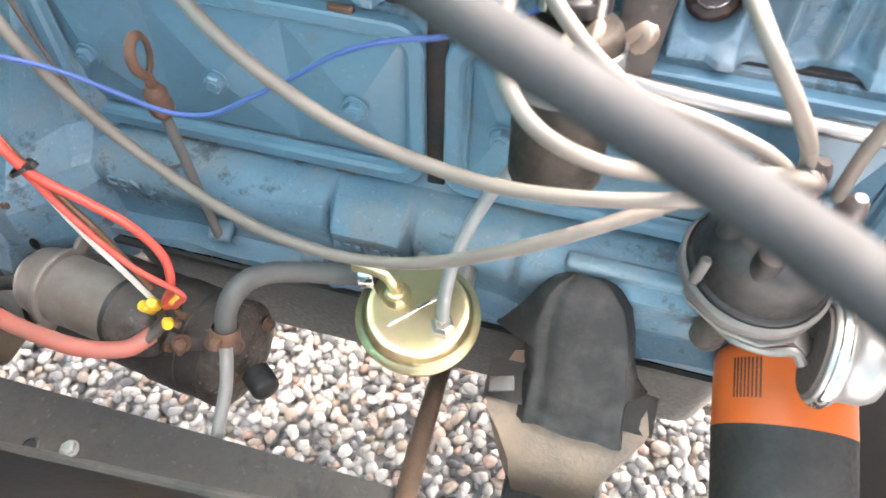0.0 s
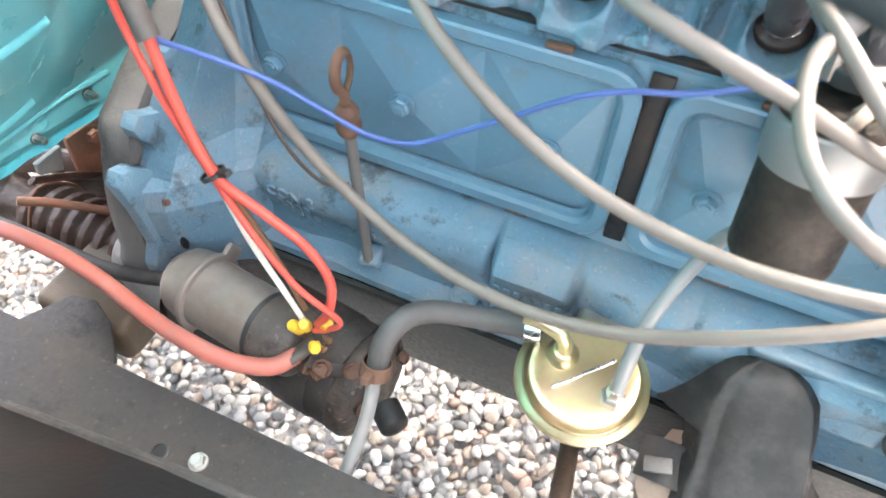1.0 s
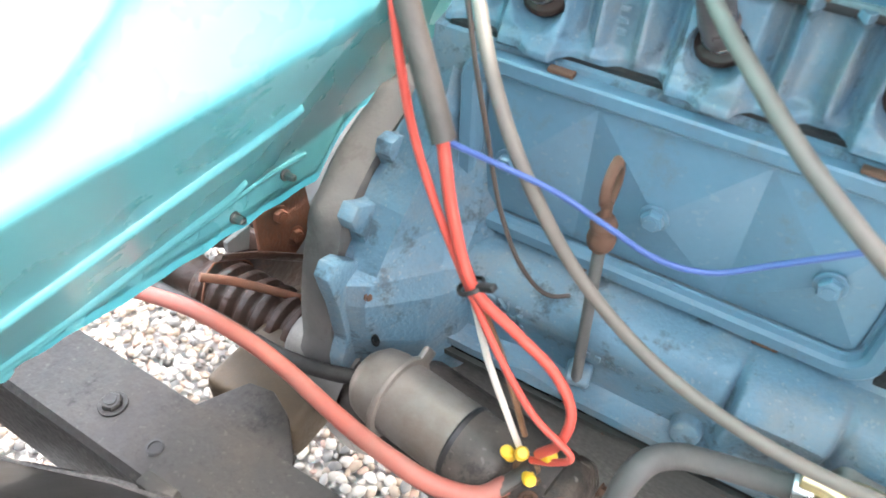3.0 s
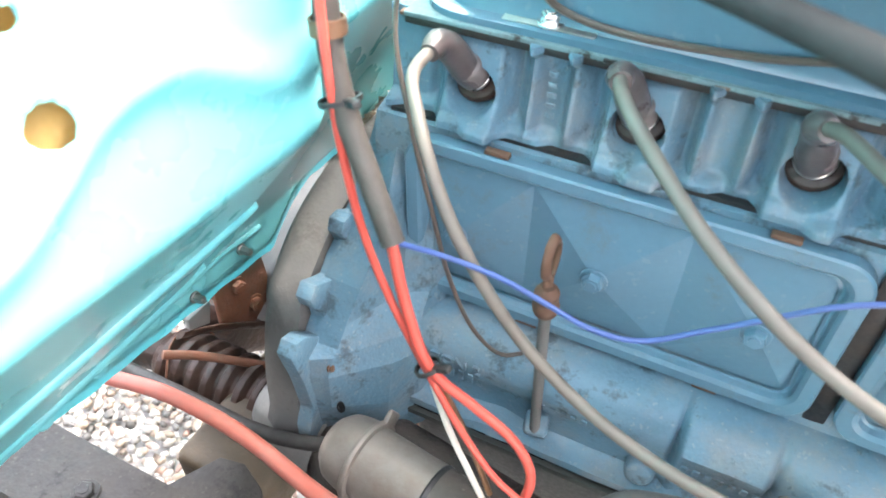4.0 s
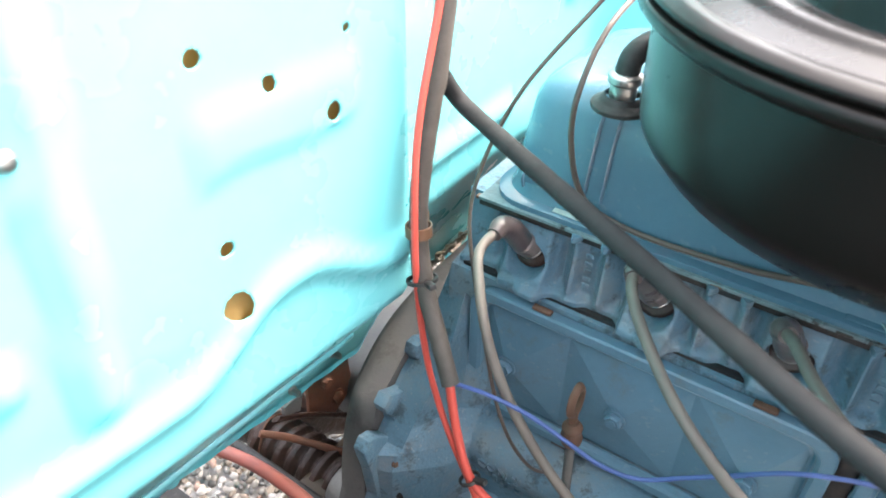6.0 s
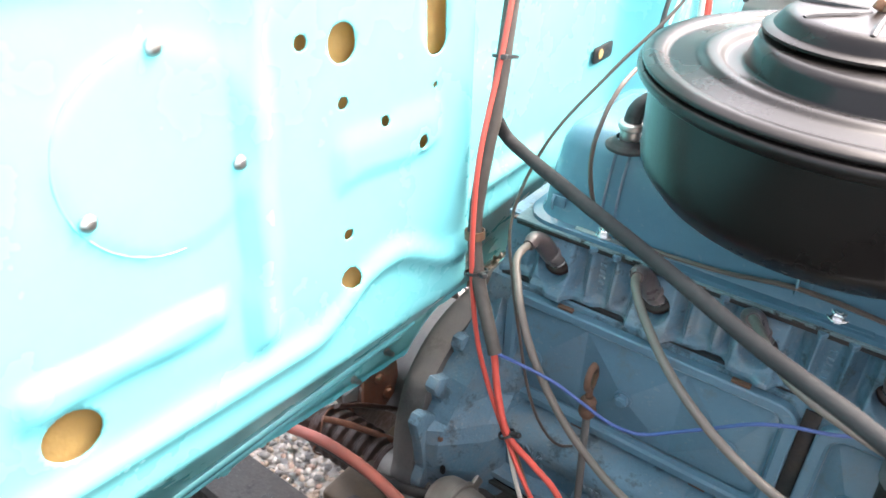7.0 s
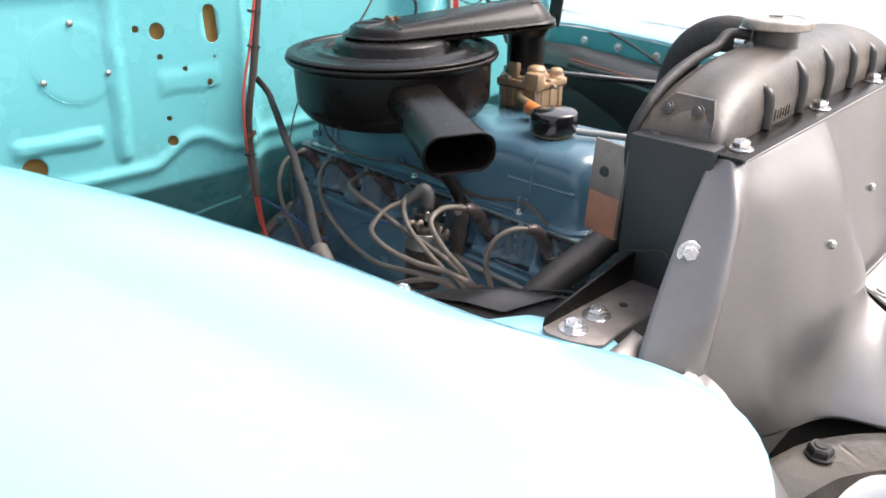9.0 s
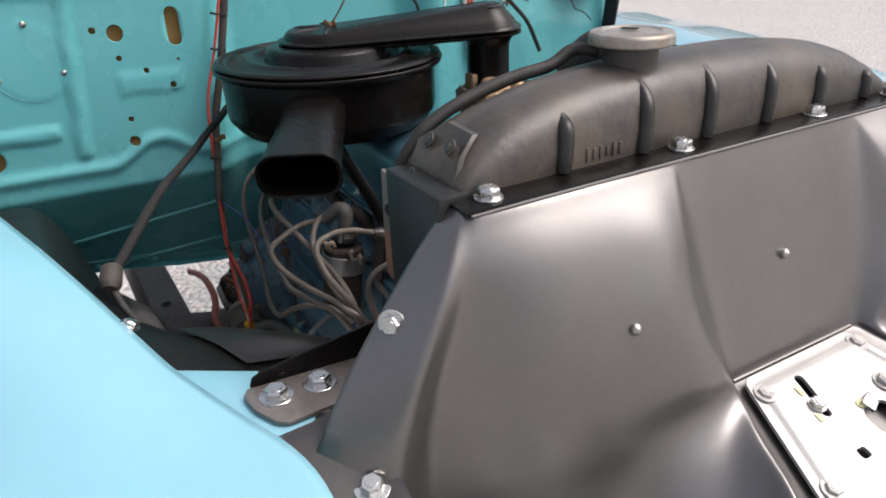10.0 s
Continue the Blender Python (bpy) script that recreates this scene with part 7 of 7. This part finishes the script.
def build_front_panel():
    fp = thing("radiator_support", (0.92, CY, 0.85), "satin black pressed radiator support panel", "radiator support")

    skin = part("panel", panel_skin(), PANEL, fp, sharp=70)
    mod = skin.modifiers.new("gauge", "SOLIDIFY")
    mod.thickness, mod.offset = 0.002, 0
    # top ledge with bolts and folded lip
    part("ledge", box((0.030, 0.640, 0.0035), pose(0.8745, PANEL_MID, 1.2235), 0.001), BLACK_SATIN, fp)
    part("lip", tube([(0.889, -0.140, 1.222), (0.890, 0.0, 1.2228), (0.890, 0.2, 1.2228), (0.890, 0.48, 1.222)], 0.0014, 8, 4), PANEL, fp)
    for y in (-0.116, 0.078, 0.255, 0.38):
        bolt(fp, (0.874, y, 1.2255), (0, 0, 1), 0.0085, 0.0085, ZINC, 1.3, "bright zinc hex bolt")
    bolt(fp, (0.8790, -0.2015, 1.1515), (0.62, -0.74, 0.26), 0.0075, 0.006, ZINC, 1.45, "bright zinc hex bolt")
    for stud in ((0.9440, -0.0320, 1.1225), (0.9190, 0.1750, 1.1190)):
        part("stud", lathe(rounded([(0.0048, 0), (0.0048, 0.005), (0.0, 0.007)], 0.002), 14, axis_frame(stud, (0.94, 0, 0.35)), caps=False), STEEL, fp)
    part("bend_bead", tube([(0.9485, 0.092, 1.0275), (0.9485, 0.18, 1.0275), (0.9485, 0.262, 1.0275)], 0.0022, 8, 4), PANEL, skin)
    solo("thin_bent_wire", tube([(0.762, -0.131, 1.083), (0.780, -0.145, 1.099), (0.795, -0.158, 1.1105), (0.818, -0.172, 1.122), (0.845, -0.184, 1.1345), (0.862, -0.196, 1.130)], 0.0012, 8, 6), LOOM_DARK, "thin dark bent wire behind the radiator support", "wire")
    # side wing bracket with two bolts
    br = thing("support_bracket", (0.84, -0.24, 1.07), "worn grey-brown bolted support bracket", "bracket")
    top = [(0.789, -0.284), (0.791, -0.291), (0.798, -0.296), (0.820, -0.294), (0.842, -0.284), (0.848, -0.277), (0.846, -0.245), (0.852, -0.150), (0.794, -0.140)]
    part("plate", slab(top, 0.004, Matrix.Translation((0, 0, 1.073)), 0.001), material("worn_grey_brown_paint", (0.23, 0.205, 0.19), 0.42, metal=0.35, second=(0.13, 0.112, 0.103), amount=0.9, scale=24, bump=0.15, dirt=(0.075, 0.062, 0.055), dirt_amount=0.5, dirt_scale=22), br)
    part("side_web", slab([(0, -0.004), (0.16, -0.004), (0.16, 0.036), (0.150, 0.0365), (0.10, 0.030), (0.053, 0.022), (0.008, 0.0135), (0.002, 0.010), (0, 0.004)], 0.003, Matrix.Translation((0.7885, -0.288, 1.0745)) @ Matrix.Rotation(radians(86), 4, "Z") @ Matrix.Rotation(radians(90), 4, "X"), 0.0008), BLACK_SATIN, br)
    part("plate_hole", lathe([(0.0045, 0), (0.0045, 0.0004), (0.003, 0.0006)], 14, Matrix.Translation((0.823, -0.205, 1.0771))), PLASTIC, br, "small dark drilled hole")
    for x, y in ((0.815, -0.239), (0.813, -0.274)):
        bolt(br, (x, y, 1.077), (0, 0, 1), 0.0095, 0.008, ZINC, 1.45, "bright zinc hex bolt")
    # foot flange along the wing
    def foot(u, w):
        x = 0.857 + 0.18 * u
        yi = -0.250 + 0.022 * step(0.0, 0.45, u) - 0.05 * max(0.0, u - 0.45)
        z = 1.0775 - 0.055 * u - 0.06 * u * u - 0.008 * w
        return Vector((x - 0.006 * w, yi + 0.006 * (1 - w) - 0.055 * w, z + 0.004 * step(0.25, 0.0, w)))
    ft = solo("foot_flange", sheet(foot, 24, 6, 0.003), PANEL, "satin black foot flange bolted along the wing", "flange")
    bolt(ft, (0.915, -0.243, 1.0495), (0.25, -0.12, 1), 0.0088, 0.008, ZINC, 1.5)
    # hood latch plate
    lp = thing("latch_plate", (1.02, 0.17, 1.02), "silver-grey bonnet latch plate with slots and bolts", "latch plate")
    mm = Matrix.Translation((0.955, 0.169, 1.0295)) @ Matrix.Rotation(radians(18), 4, "Y")
    out = [(0.012, -0.078), (0.004, -0.075), (0.0, -0.068), (0.0, 0.066), (0.004, 0.073), (0.012, 0.076), (0.110, 0.108), (0.122, 0.108), (0.130, 0.101), (0.132, 0.092), (0.132, -0.092), (0.130, -0.101), (0.122, -0.108), (0.110, -0.108)]
    holes = [[(0.0400 + 0.975 * px + 0.22 * py, -0.0312 - 0.22 * px + 0.975 * py) for px, py in rounded_rect(0.044, 0.0095, 0.004, 4)],
             [(0.084 + px, 0.012 + py) for px, py in rounded_rect(0.030, 0.036, 0.011, 4)],
             [(0.0985 + px, -0.040 + py) for px, py in rounded_rect(0.0095, 0.0105, 0.002, 2)]]
    part("plate", pressed_plate(out, holes, 0.0035, mm), PLATE, lp, "silver-grey pressed plate with cut slots", sharp=50)
    part("backing", slab([(0.012, -0.060), (0.012, 0.060), (0.118, 0.088), (0.118, -0.088)], 0.002, mm @ Matrix.Translation((0, 0, -0.016)), 0.0005), RAIL, lp, "dark catch behind the slots")
    for x, y in ((0.0196, -0.068), (0.0150, 0.068), (0.1090, -0.0925), (0.1090, 0.0945)):
        p = mm @ Vector((x, y, 0.0040))
        bolt(lp, tuple(p), (0.22, 0, 0.97), 0.0070, 0.0045, PLATE, 1.5)
    bolt(lp, tuple(mm @ Vector((0.0490, -0.0375, 0.0065))), (0.22, 0, 0.97), 0.0068, 0.006, ZINC, 1.2)
    bolt(lp, tuple(mm @ Vector((0.0590, 0.0460, 0.0065))), (0.22, 0, 0.97), 0.0078, 0.006, PLATE, 1.4)
    part("catch_tab", box((0.012, 0.016, 0.004), mm @ pose(0.068, 0.010, 0.0085, 0, 10, 20), 0.001), ZINC, lp, "bright catch tab with yellow paint traces")
    for x, y, w, h in ((0.0320, -0.0395, 0.010, 0.004), (0.0590, -0.0460, 0.008, 0.005), (0.0650, 0.0035, 0.009, 0.012)):
        part("paint_dab", slab(rounded_rect(w, h, h * 0.4, 3), 0.0004, mm @ Matrix.Translation((x, y, 0.0068)), 0), material("pale_yellow_paint", (0.62, 0.60, 0.34), 0.5, bump=0.0), lp, "pale yellow paint dab")
    # shelf and rim below the panel
    rim = [(0.945, -0.24, 0.935), (0.962, -0.188, 0.943), (0.974, -0.148, 0.946), (0.988, -0.109, 0.947), (1.021, -0.060, 0.947), (1.062, -0.022, 0.946), (1.11, 0.005, 0.944), (1.17, 0.02, 0.94)]
    path = smooth_path(rim, 5)
    bm = bmesh.new()
    rows = []
    for k, p in enumerate(path):
        t = (path[min(k + 1, len(path) - 1)] - path[max(k - 1, 0)]).normalized()
        o = Vector((t.y, -t.x, 0)).normalized()
        rows.append([bm.verts.new(p + o * d + Vector((0, 0, h))) for d, h in ((-0.02, -0.05), (-0.002, -0.004), (0.0, 0.0), (0.004, 0.0015), (0.012, -0.001), (0.045, -0.006), (0.05, -0.03))])
    for a, b in zip(rows, rows[1:]):
        for k in range(6):
            bm.faces.new((a[k], a[k + 1], b[k + 1], b[k]))
    bmesh.ops.solidify(bm, geom=bm.faces[:], thickness=0.002)
    sh = thing("lamp_bracket", (1.0, -0.1, 0.94), "dark grey curved lamp bracket below the radiator support", "bracket")
    part("rim", bm, RAD_BLACK, sh)
    bolt(sh, (1.002, -0.117, 0.946), (0, 0, 1), 0.012, 0.010, RAIL, 1.2, "large dark bolt")
    bolt(sh, (1.066, -0.062, 0.945), (0, 0, 1), 0.0085, 0.007, ZINC, 1.5)
    ring = [(1.085 + 0.075 * math.cos(a) * 0.7 + 0.075 * math.sin(a) * 0.5, -0.17 - 0.075 * math.cos(a) * 0.6 + 0.075 * math.sin(a) * 0.6, 0.905 + 0.04 * math.sin(a)) for a in (2 * math.pi * k / 32 for k in range(33))]
    solo("headlamp_bezel", tube(ring, 0.018, 14, 1, smooth=False), material("white_bezel_paint", (0.74, 0.75, 0.74), 0.3, amount=0.1, scale=10, bump=0.0), "white painted headlamp bezel below the wing's nose", "headlamp bezel")
    solo("lower_splash_pan", sheet(lambda u, w: (0.60 + 0.38 * u, -0.26 + 0.78 * w, 0.60 - 0.03 * math.sin(math.pi * u)), 8, 16, 0.003), APRON, "black splash pan under the fan", "splash pan")


# ---- far side and odds ----
BOOT_AT, BOOT_WAY = (-0.302, -0.061, 0.596), (1.0, 0.0, 0.0)


def build_far_side():
    # prop rod hanging from the cowl
    pr = thing("bonnet_prop", (0.073, 0.047, 1.29), "dark bonnet prop rod hanging with a rubber tip", "prop rod")
    part("rod", tube([(0.073, 0.047, 1.305), (0.070, 0.052, 1.40), (0.066, 0.058, 1.58)], 0.0085, 12, 4), LOOM_DARK, pr)
    part("tip", lathe(rounded([(0.0, 1.288), (0.0095, 1.289), (0.0105, 1.294), (0.0095, 1.310)], 0.002), 18, Matrix.Translation((0.073, 0.047, 0)), caps=False), RUBBER, pr)
    solo("tie_rod", tube([(0.22, 0.32, 1.140), (0.40, 0.485, 1.115), (0.575, 0.648, 1.091), (0.59, 0.662, 1.088)], 0.006, 10, 4), BLACK_GLOSS, "black painted stay rod across the far wing", "stay rod")
    lm = thing("far_wiring", (0.5, 0.62, 1.06), "red, white and black wires taped along the far apron", "wires")

    def along(dz, dy, xs):
        return [(x, 2 * CY - edge_y(x) - 0.082 + dy + 0.004 * noise.noise(Vector((x * 9, dy * 90, 0))), edge_z(x) - 0.050 + dz + 0.003 * noise.noise(Vector((x * 11, 3, dz * 90)))) for x in xs]
    xs = [0.10, 0.18, 0.26, 0.34, 0.42, 0.50, 0.58, 0.66, 0.74]
    part("red_wire", tube(along(0.004, 0.0, xs), 0.0018, 8, 6), RED_OLD, lm)
    part("red_wire", tube(along(-0.002, 0.006, xs[4:]), 0.0020, 8, 6), RED, lm)
    part("white_wire", tube(along(0.006, 0.010, xs[3:]), 0.0019, 8, 6), WHITE_WIRE, lm)
    part("black_sleeve", tube(along(-0.004, -0.005, xs[:6]), 0.0065, 10, 6, wobble=0.1), RUBBER, lm)
    part("pale_strap", lathe([(0.010, -0.003), (0.0115, -0.003), (0.0115, 0.003), (0.010, 0.003)], 18, axis_frame(along(0.0, 0.002, [0.47])[0], (1, -0.3, 0)), caps=False), WHITE_WIRE, lm)
    part("black_wire", tube([(0.18, 0.745, 1.150), (0.26, 0.720, 1.133), (0.33, 0.690, 1.116), (0.39, 0.660, 1.102), (0.43, 0.630, 1.082)], 0.0028, 8, 6), RUBBER, lm)
    hang = along(-0.01, -0.008, [0.455])[0]
    part("hanging_wire", tube([hang, (0.468, hang[1] - 0.006, hang[2] - 0.02), (0.478, hang[1] - 0.008, hang[2] - 0.04)], 0.0022, 8, 5), RUBBER, lm)
    part("bulb_connector", lathe(rounded([(0.003, 0), (0.006, 0.002), (0.0062, 0.020), (0.0042, 0.024), (0.004, 0.040), (0.0, 0.042)], 0.001), 14, axis_frame((0.478, hang[1] - 0.008, hang[2] - 0.038), (0.22, -0.1, -1))), CLEAR_HOSE, lm, "pale bulb connector hanging down")
    hub = Vector((0.625, 0.575, 1.022))
    rng = np.random.default_rng(7)
    for k in range(7):
        o = Vector(rng.normal(0, 0.011, 3))
        col = (YELLOW, YELLOW, YELLOW, BLUE_WIRE, YELLOW, CLEAR_HOSE, YELLOW)[k]
        dirn = Vector((0.9, -0.2, 0.2)) + Vector(rng.normal(0, 0.4, 3))
        part("crimp_terminal", lathe(rounded([(0.0028, 0), (0.0052, 0.001), (0.0052, 0.016), (0.0034, 0.018)], 0.001), 12, axis_frame(hub + o, dirn)), col, lm)
        end = (hub + o)
        part("grey_wire", tube([tuple(end), tuple(end + Vector((-0.02, -0.01, 0.01)) + Vector(rng.normal(0, 0.006, 3))), (0.585 + 0.006 * k, 0.57, 1.00 - 0.012 * k), (0.57 + 0.014 * k, 0.545, 0.94 - 0.01 * k), (0.53 + 0.03 * k, 0.52, 0.87)], 0.0022, 8, 6), (LOOM_DARK, BLUE_WIRE, LOOM_DARK, LOOM_DARK, YELLOW, WIRE_GREY, LOOM_DARK)[k], lm)
    # voltage regulator and wires on the far half of the firewall
    x = fw_x(0.72, 1.25) + 0.002
    rg = thing("voltage_regulator", (x, 0.72, 1.22), "black voltage regulator with yellow terminals on the firewall", "regulator")
    part("base", box((0.008, 0.125, 0.085), pose(x + 0.003, 0.728, 1.262), 0.002), STEEL, rg)
    part("case", box((0.035, 0.065, 0.075), pose(x + 0.023, 0.752, 1.262), 0.006, 3), BLACK_SATIN, rg)
    part("terminal_block", box((0.016, 0.024, 0.05), pose(x + 0.012, 0.694, 1.262), 0.003), PLASTIC, rg)
    for k in range(3):
        part("terminal", lathe(rounded([(0.0055, 0), (0.005, 0.008), (0.0, 0.010)], 0.001), 12, axis_frame((x + 0.019, 0.694, 1.243 + 0.018 * k), (1, -0.2, 0)), caps=False), YELLOW if k % 2 else ORANGE, rg, "yellow-orange terminal")
    x = fw_x(0.40, 1.25) + 0.002
    fl = thing("far_loom", (x, 0.40, 1.20), "loose red, white and black wires on the far firewall", "wires")
    for dy in (0.0, 0.009):
        part("red_wire", tube([(x + 0.006, 0.428 + dy, 1.45), (x + 0.008, 0.430 + dy, 1.33), (x + 0.006, 0.434 + dy, 1.25), (x + 0.006, 0.445 + dy, 1.18), (x + 0.01, 0.45 + dy, 1.10)], 0.0035, 8, 6), RED, fl)
    part("white_strip", tube([(x + 0.004, 0.420, 1.45), (x + 0.004, 0.424, 1.30), (x + 0.004, 0.432, 1.20), (x + 0.004, 0.436, 1.12)], 0.004, 8, 4), WHITE_WIRE, fl)
    part("black_wire", tube([(x + 0.01, 0.43, 1.36), (x + 0.012, 0.475, 1.285), (x + 0.012, 0.53, 1.235), (x + 0.012, 0.58, 1.185), (x + 0.012, 0.615, 1.12)], 0.0045, 8, 6), RUBBER, fl)
    part("black_wire", tube([(x + 0.01, 0.235, 1.36), (x + 0.012, 0.272, 1.292), (x + 0.014, 0.312, 1.245), (x + 0.012, 0.310, 1.21), (x + 0.012, 0.282, 1.175), (x + 0.014, 0.262, 1.12)], 0.003, 8, 6), RUBBER, fl)
    part("white_wire", tube([(x + 0.008, 0.39, 1.30), (x + 0.014, 0.372, 1.23), (x + 0.014, 0.33, 1.195), (x + 0.012, 0.30, 1.15)], 0.0016, 8, 6), WHITE_WIRE, fl)
    part("thin_wire", tube([(x + 0.008, 0.45, 1.235), (x + 0.016, 0.49, 1.222), (x + 0.016, 0.54, 1.236), (x + 0.014, 0.58, 1.228)], 0.0014, 8, 6), LOOM_DARK, fl)
    part("thin_wire", tube([(x + 0.008, 0.70, 1.222), (x + 0.014, 0.71, 1.20), (x + 0.014, 0.735, 1.19), (x + 0.012, 0.76, 1.17)], 0.0014, 8, 6), LOOM_DARK, fl)
    for yy, zz in ((0.36, 1.205), (0.545, 1.225), (0.655, 1.255)):
        bolt(fl, (fw_x(yy, zz) + 0.001, yy, zz), (1, 0, 0), 0.004, 0.004, BRONZE, 1.4, name="clip_screw")
    xs2 = fw_x(0.256, 1.114)
    sb = thing("slot_bracket", (xs2, 0.256, 1.114), "small black slotted bracket on the firewall", "bracket")
    part("plate", slab(rounded_rect(0.05, 0.02, 0.005, 3), 0.003, pose(xs2 + 0.003, 0.258, 1.114) @ Matrix.Rotation(radians(90), 4, "Y") @ Matrix.Rotation(radians(90), 4, "Z"), 0.0008), PLASTIC, sb)
    part("hole", lathe([(0.006, 0), (0.006, 0.001), (0.004, 0.0015)], 14, axis_frame((xs2 + 0.006, 0.249, 1.114), (1, 0, 0))), TAN, sb, "tan showing through the hole")
    st = solo("cowl_bracket", slab([(0, 0), (0.034, 0.0), (0.075, 0.30), (0.03, 0.30)], 0.006, pose(fw_x(0.83, 1.3) - 0.001, 0.838, 1.13, 90, 0, 12), 0.001), RAIL, "dark grey steel arm bolted to the cowl", "bracket")
    # gearbox and linkage under the floor
    gb = thing("gearbox", (-0.45, CY, 0.45), "rusty greasy gearbox casting below the floor", "gearbox")
    loops = []
    for xx, rr in ((-0.27, 0.118), (-0.285, 0.135), (-0.30, 0.135), (-0.31, 0.11), (-0.36, 0.118), (-0.40, 0.105), (-0.5, 0.11), (-0.62, 0.10), (-0.70, 0.07)):
        ring = []
        for k in range(56):
            a = 2 * math.pi * k / 56
            q = Vector((xx * 14, math.cos(a) * 2.6, math.sin(a) * 2.6))
            rad = rr * (1 + 0.10 * noise.noise(q) + 0.04 * noise.noise(q * 3.1))
            ring.append((xx, CY + rad * 1.1 * math.cos(a), 0.60 + rad * math.sin(a)))
        loops.append(ring)
    part("case", loft(loops), GREASE, gb, "rough greasy brown casting", sharp=60)
    # ribbed rubber boot along the clutch linkage, with the shaft end behind it
    boot = [(0.0, 0.0), (0.026, 0.002)]
    for k in range(7):
        boot += [(0.030, 0.012 + 0.019 * k), (0.037, 0.016 + 0.019 * k), (0.037, 0.023 + 0.019 * k), (0.030, 0.027 + 0.019 * k)]
    boot += [(0.026, 0.148), (0.0, 0.150)]
    part("ribbed_boot", lathe(rounded(boot, 0.0012), 32, axis_frame(BOOT_AT, BOOT_WAY), caps=False), GREASE, gb, "dark ribbed rubber boot")
    part("shaft_end", lathe(rounded([(0.0, -0.062), (0.022, -0.060), (0.031, -0.052), (0.033, -0.036), (0.024, -0.026), (0.020, 0.004)], 0.003), 32, axis_frame(BOOT_AT, BOOT_WAY), caps=False), GREASE, gb, "greasy round shaft end")
    part("clamp_wire", tube([tuple(axis_frame(BOOT_AT, BOOT_WAY) @ Vector((0.039 * math.cos(a), 0.039 * math.sin(a), 0.028 + 0.006 * math.sin(3 * a)))) for a in (2 * math.pi * k / 24 for k in range(25))], 0.0013, 6, 1, smooth=False), RUST_OLD, gb)
    part("bracket", slab([(-0.040, 0.706), (-0.012, 0.703), (0.030, 0.700), (0.035, 0.640), (-0.003, 0.622), (-0.042, 0.655)], 0.006, Matrix(((0, 0, 1, -0.234), (1, 0, 0, 0), (0, 1, 0, 0), (0, 0, 0, 1))), 0.002), RUST_OLD, gb, "rust-red steel plate")
    part("bracket", slab([(-0.079, 0.707), (-0.048, 0.706), (-0.056, 0.680), (-0.080, 0.694)], 0.006, Matrix(((0, 0, 1, -0.232), (1, 0, 0, 0), (0, 1, 0, 0), (0, 0, 0, 1))), 0.002), BELL, gb, "grey dusty bracket")
    part("strap", tube([(-0.236, -0.085, 0.688), (-0.226, -0.050, 0.668), (-0.214, -0.018, 0.645), (-0.195, 0.03, 0.610)], 0.0085, 10, 6, flat=0.35), GREASE, gb)
    part("strap", tube([(-0.250, -0.100, 0.668), (-0.232, -0.080, 0.655), (-0.205, -0.060, 0.640), (-0.170, -0.03, 0.612)], 0.0045, 10, 6), RUST_OLD, gb)
    for c in ((-0.228, -0.012, 0.690), (-0.228, 0.005, 0.650)):
        bolt(gb, c, (1, -0.2, 0.1), 0.0075, 0.007, RUST_OLD, 1.4)
    part("lever", slab([(0, 0), (0.12, 0.03), (0.13, 0.045), (0.10, 0.05), (0, 0.02)], 0.010, pose(-0.36, -0.055, 0.62, 65, 0, 8), 0.003), GREASE, gb)


build_ground()
build_firewall()
for far in (False, True):
    build_wing(far)
    build_apron(far)
build_chassis()
build_engine()
build_air_cleaner()
build_carburettor()
build_ignition()
build_starter()
build_fuel_pump()
build_mount()
build_oil_filter()
build_dipstick()
build_radiator()
build_front_panel()
build_far_side()
build_leads()
build_cables()
build_pebbles()
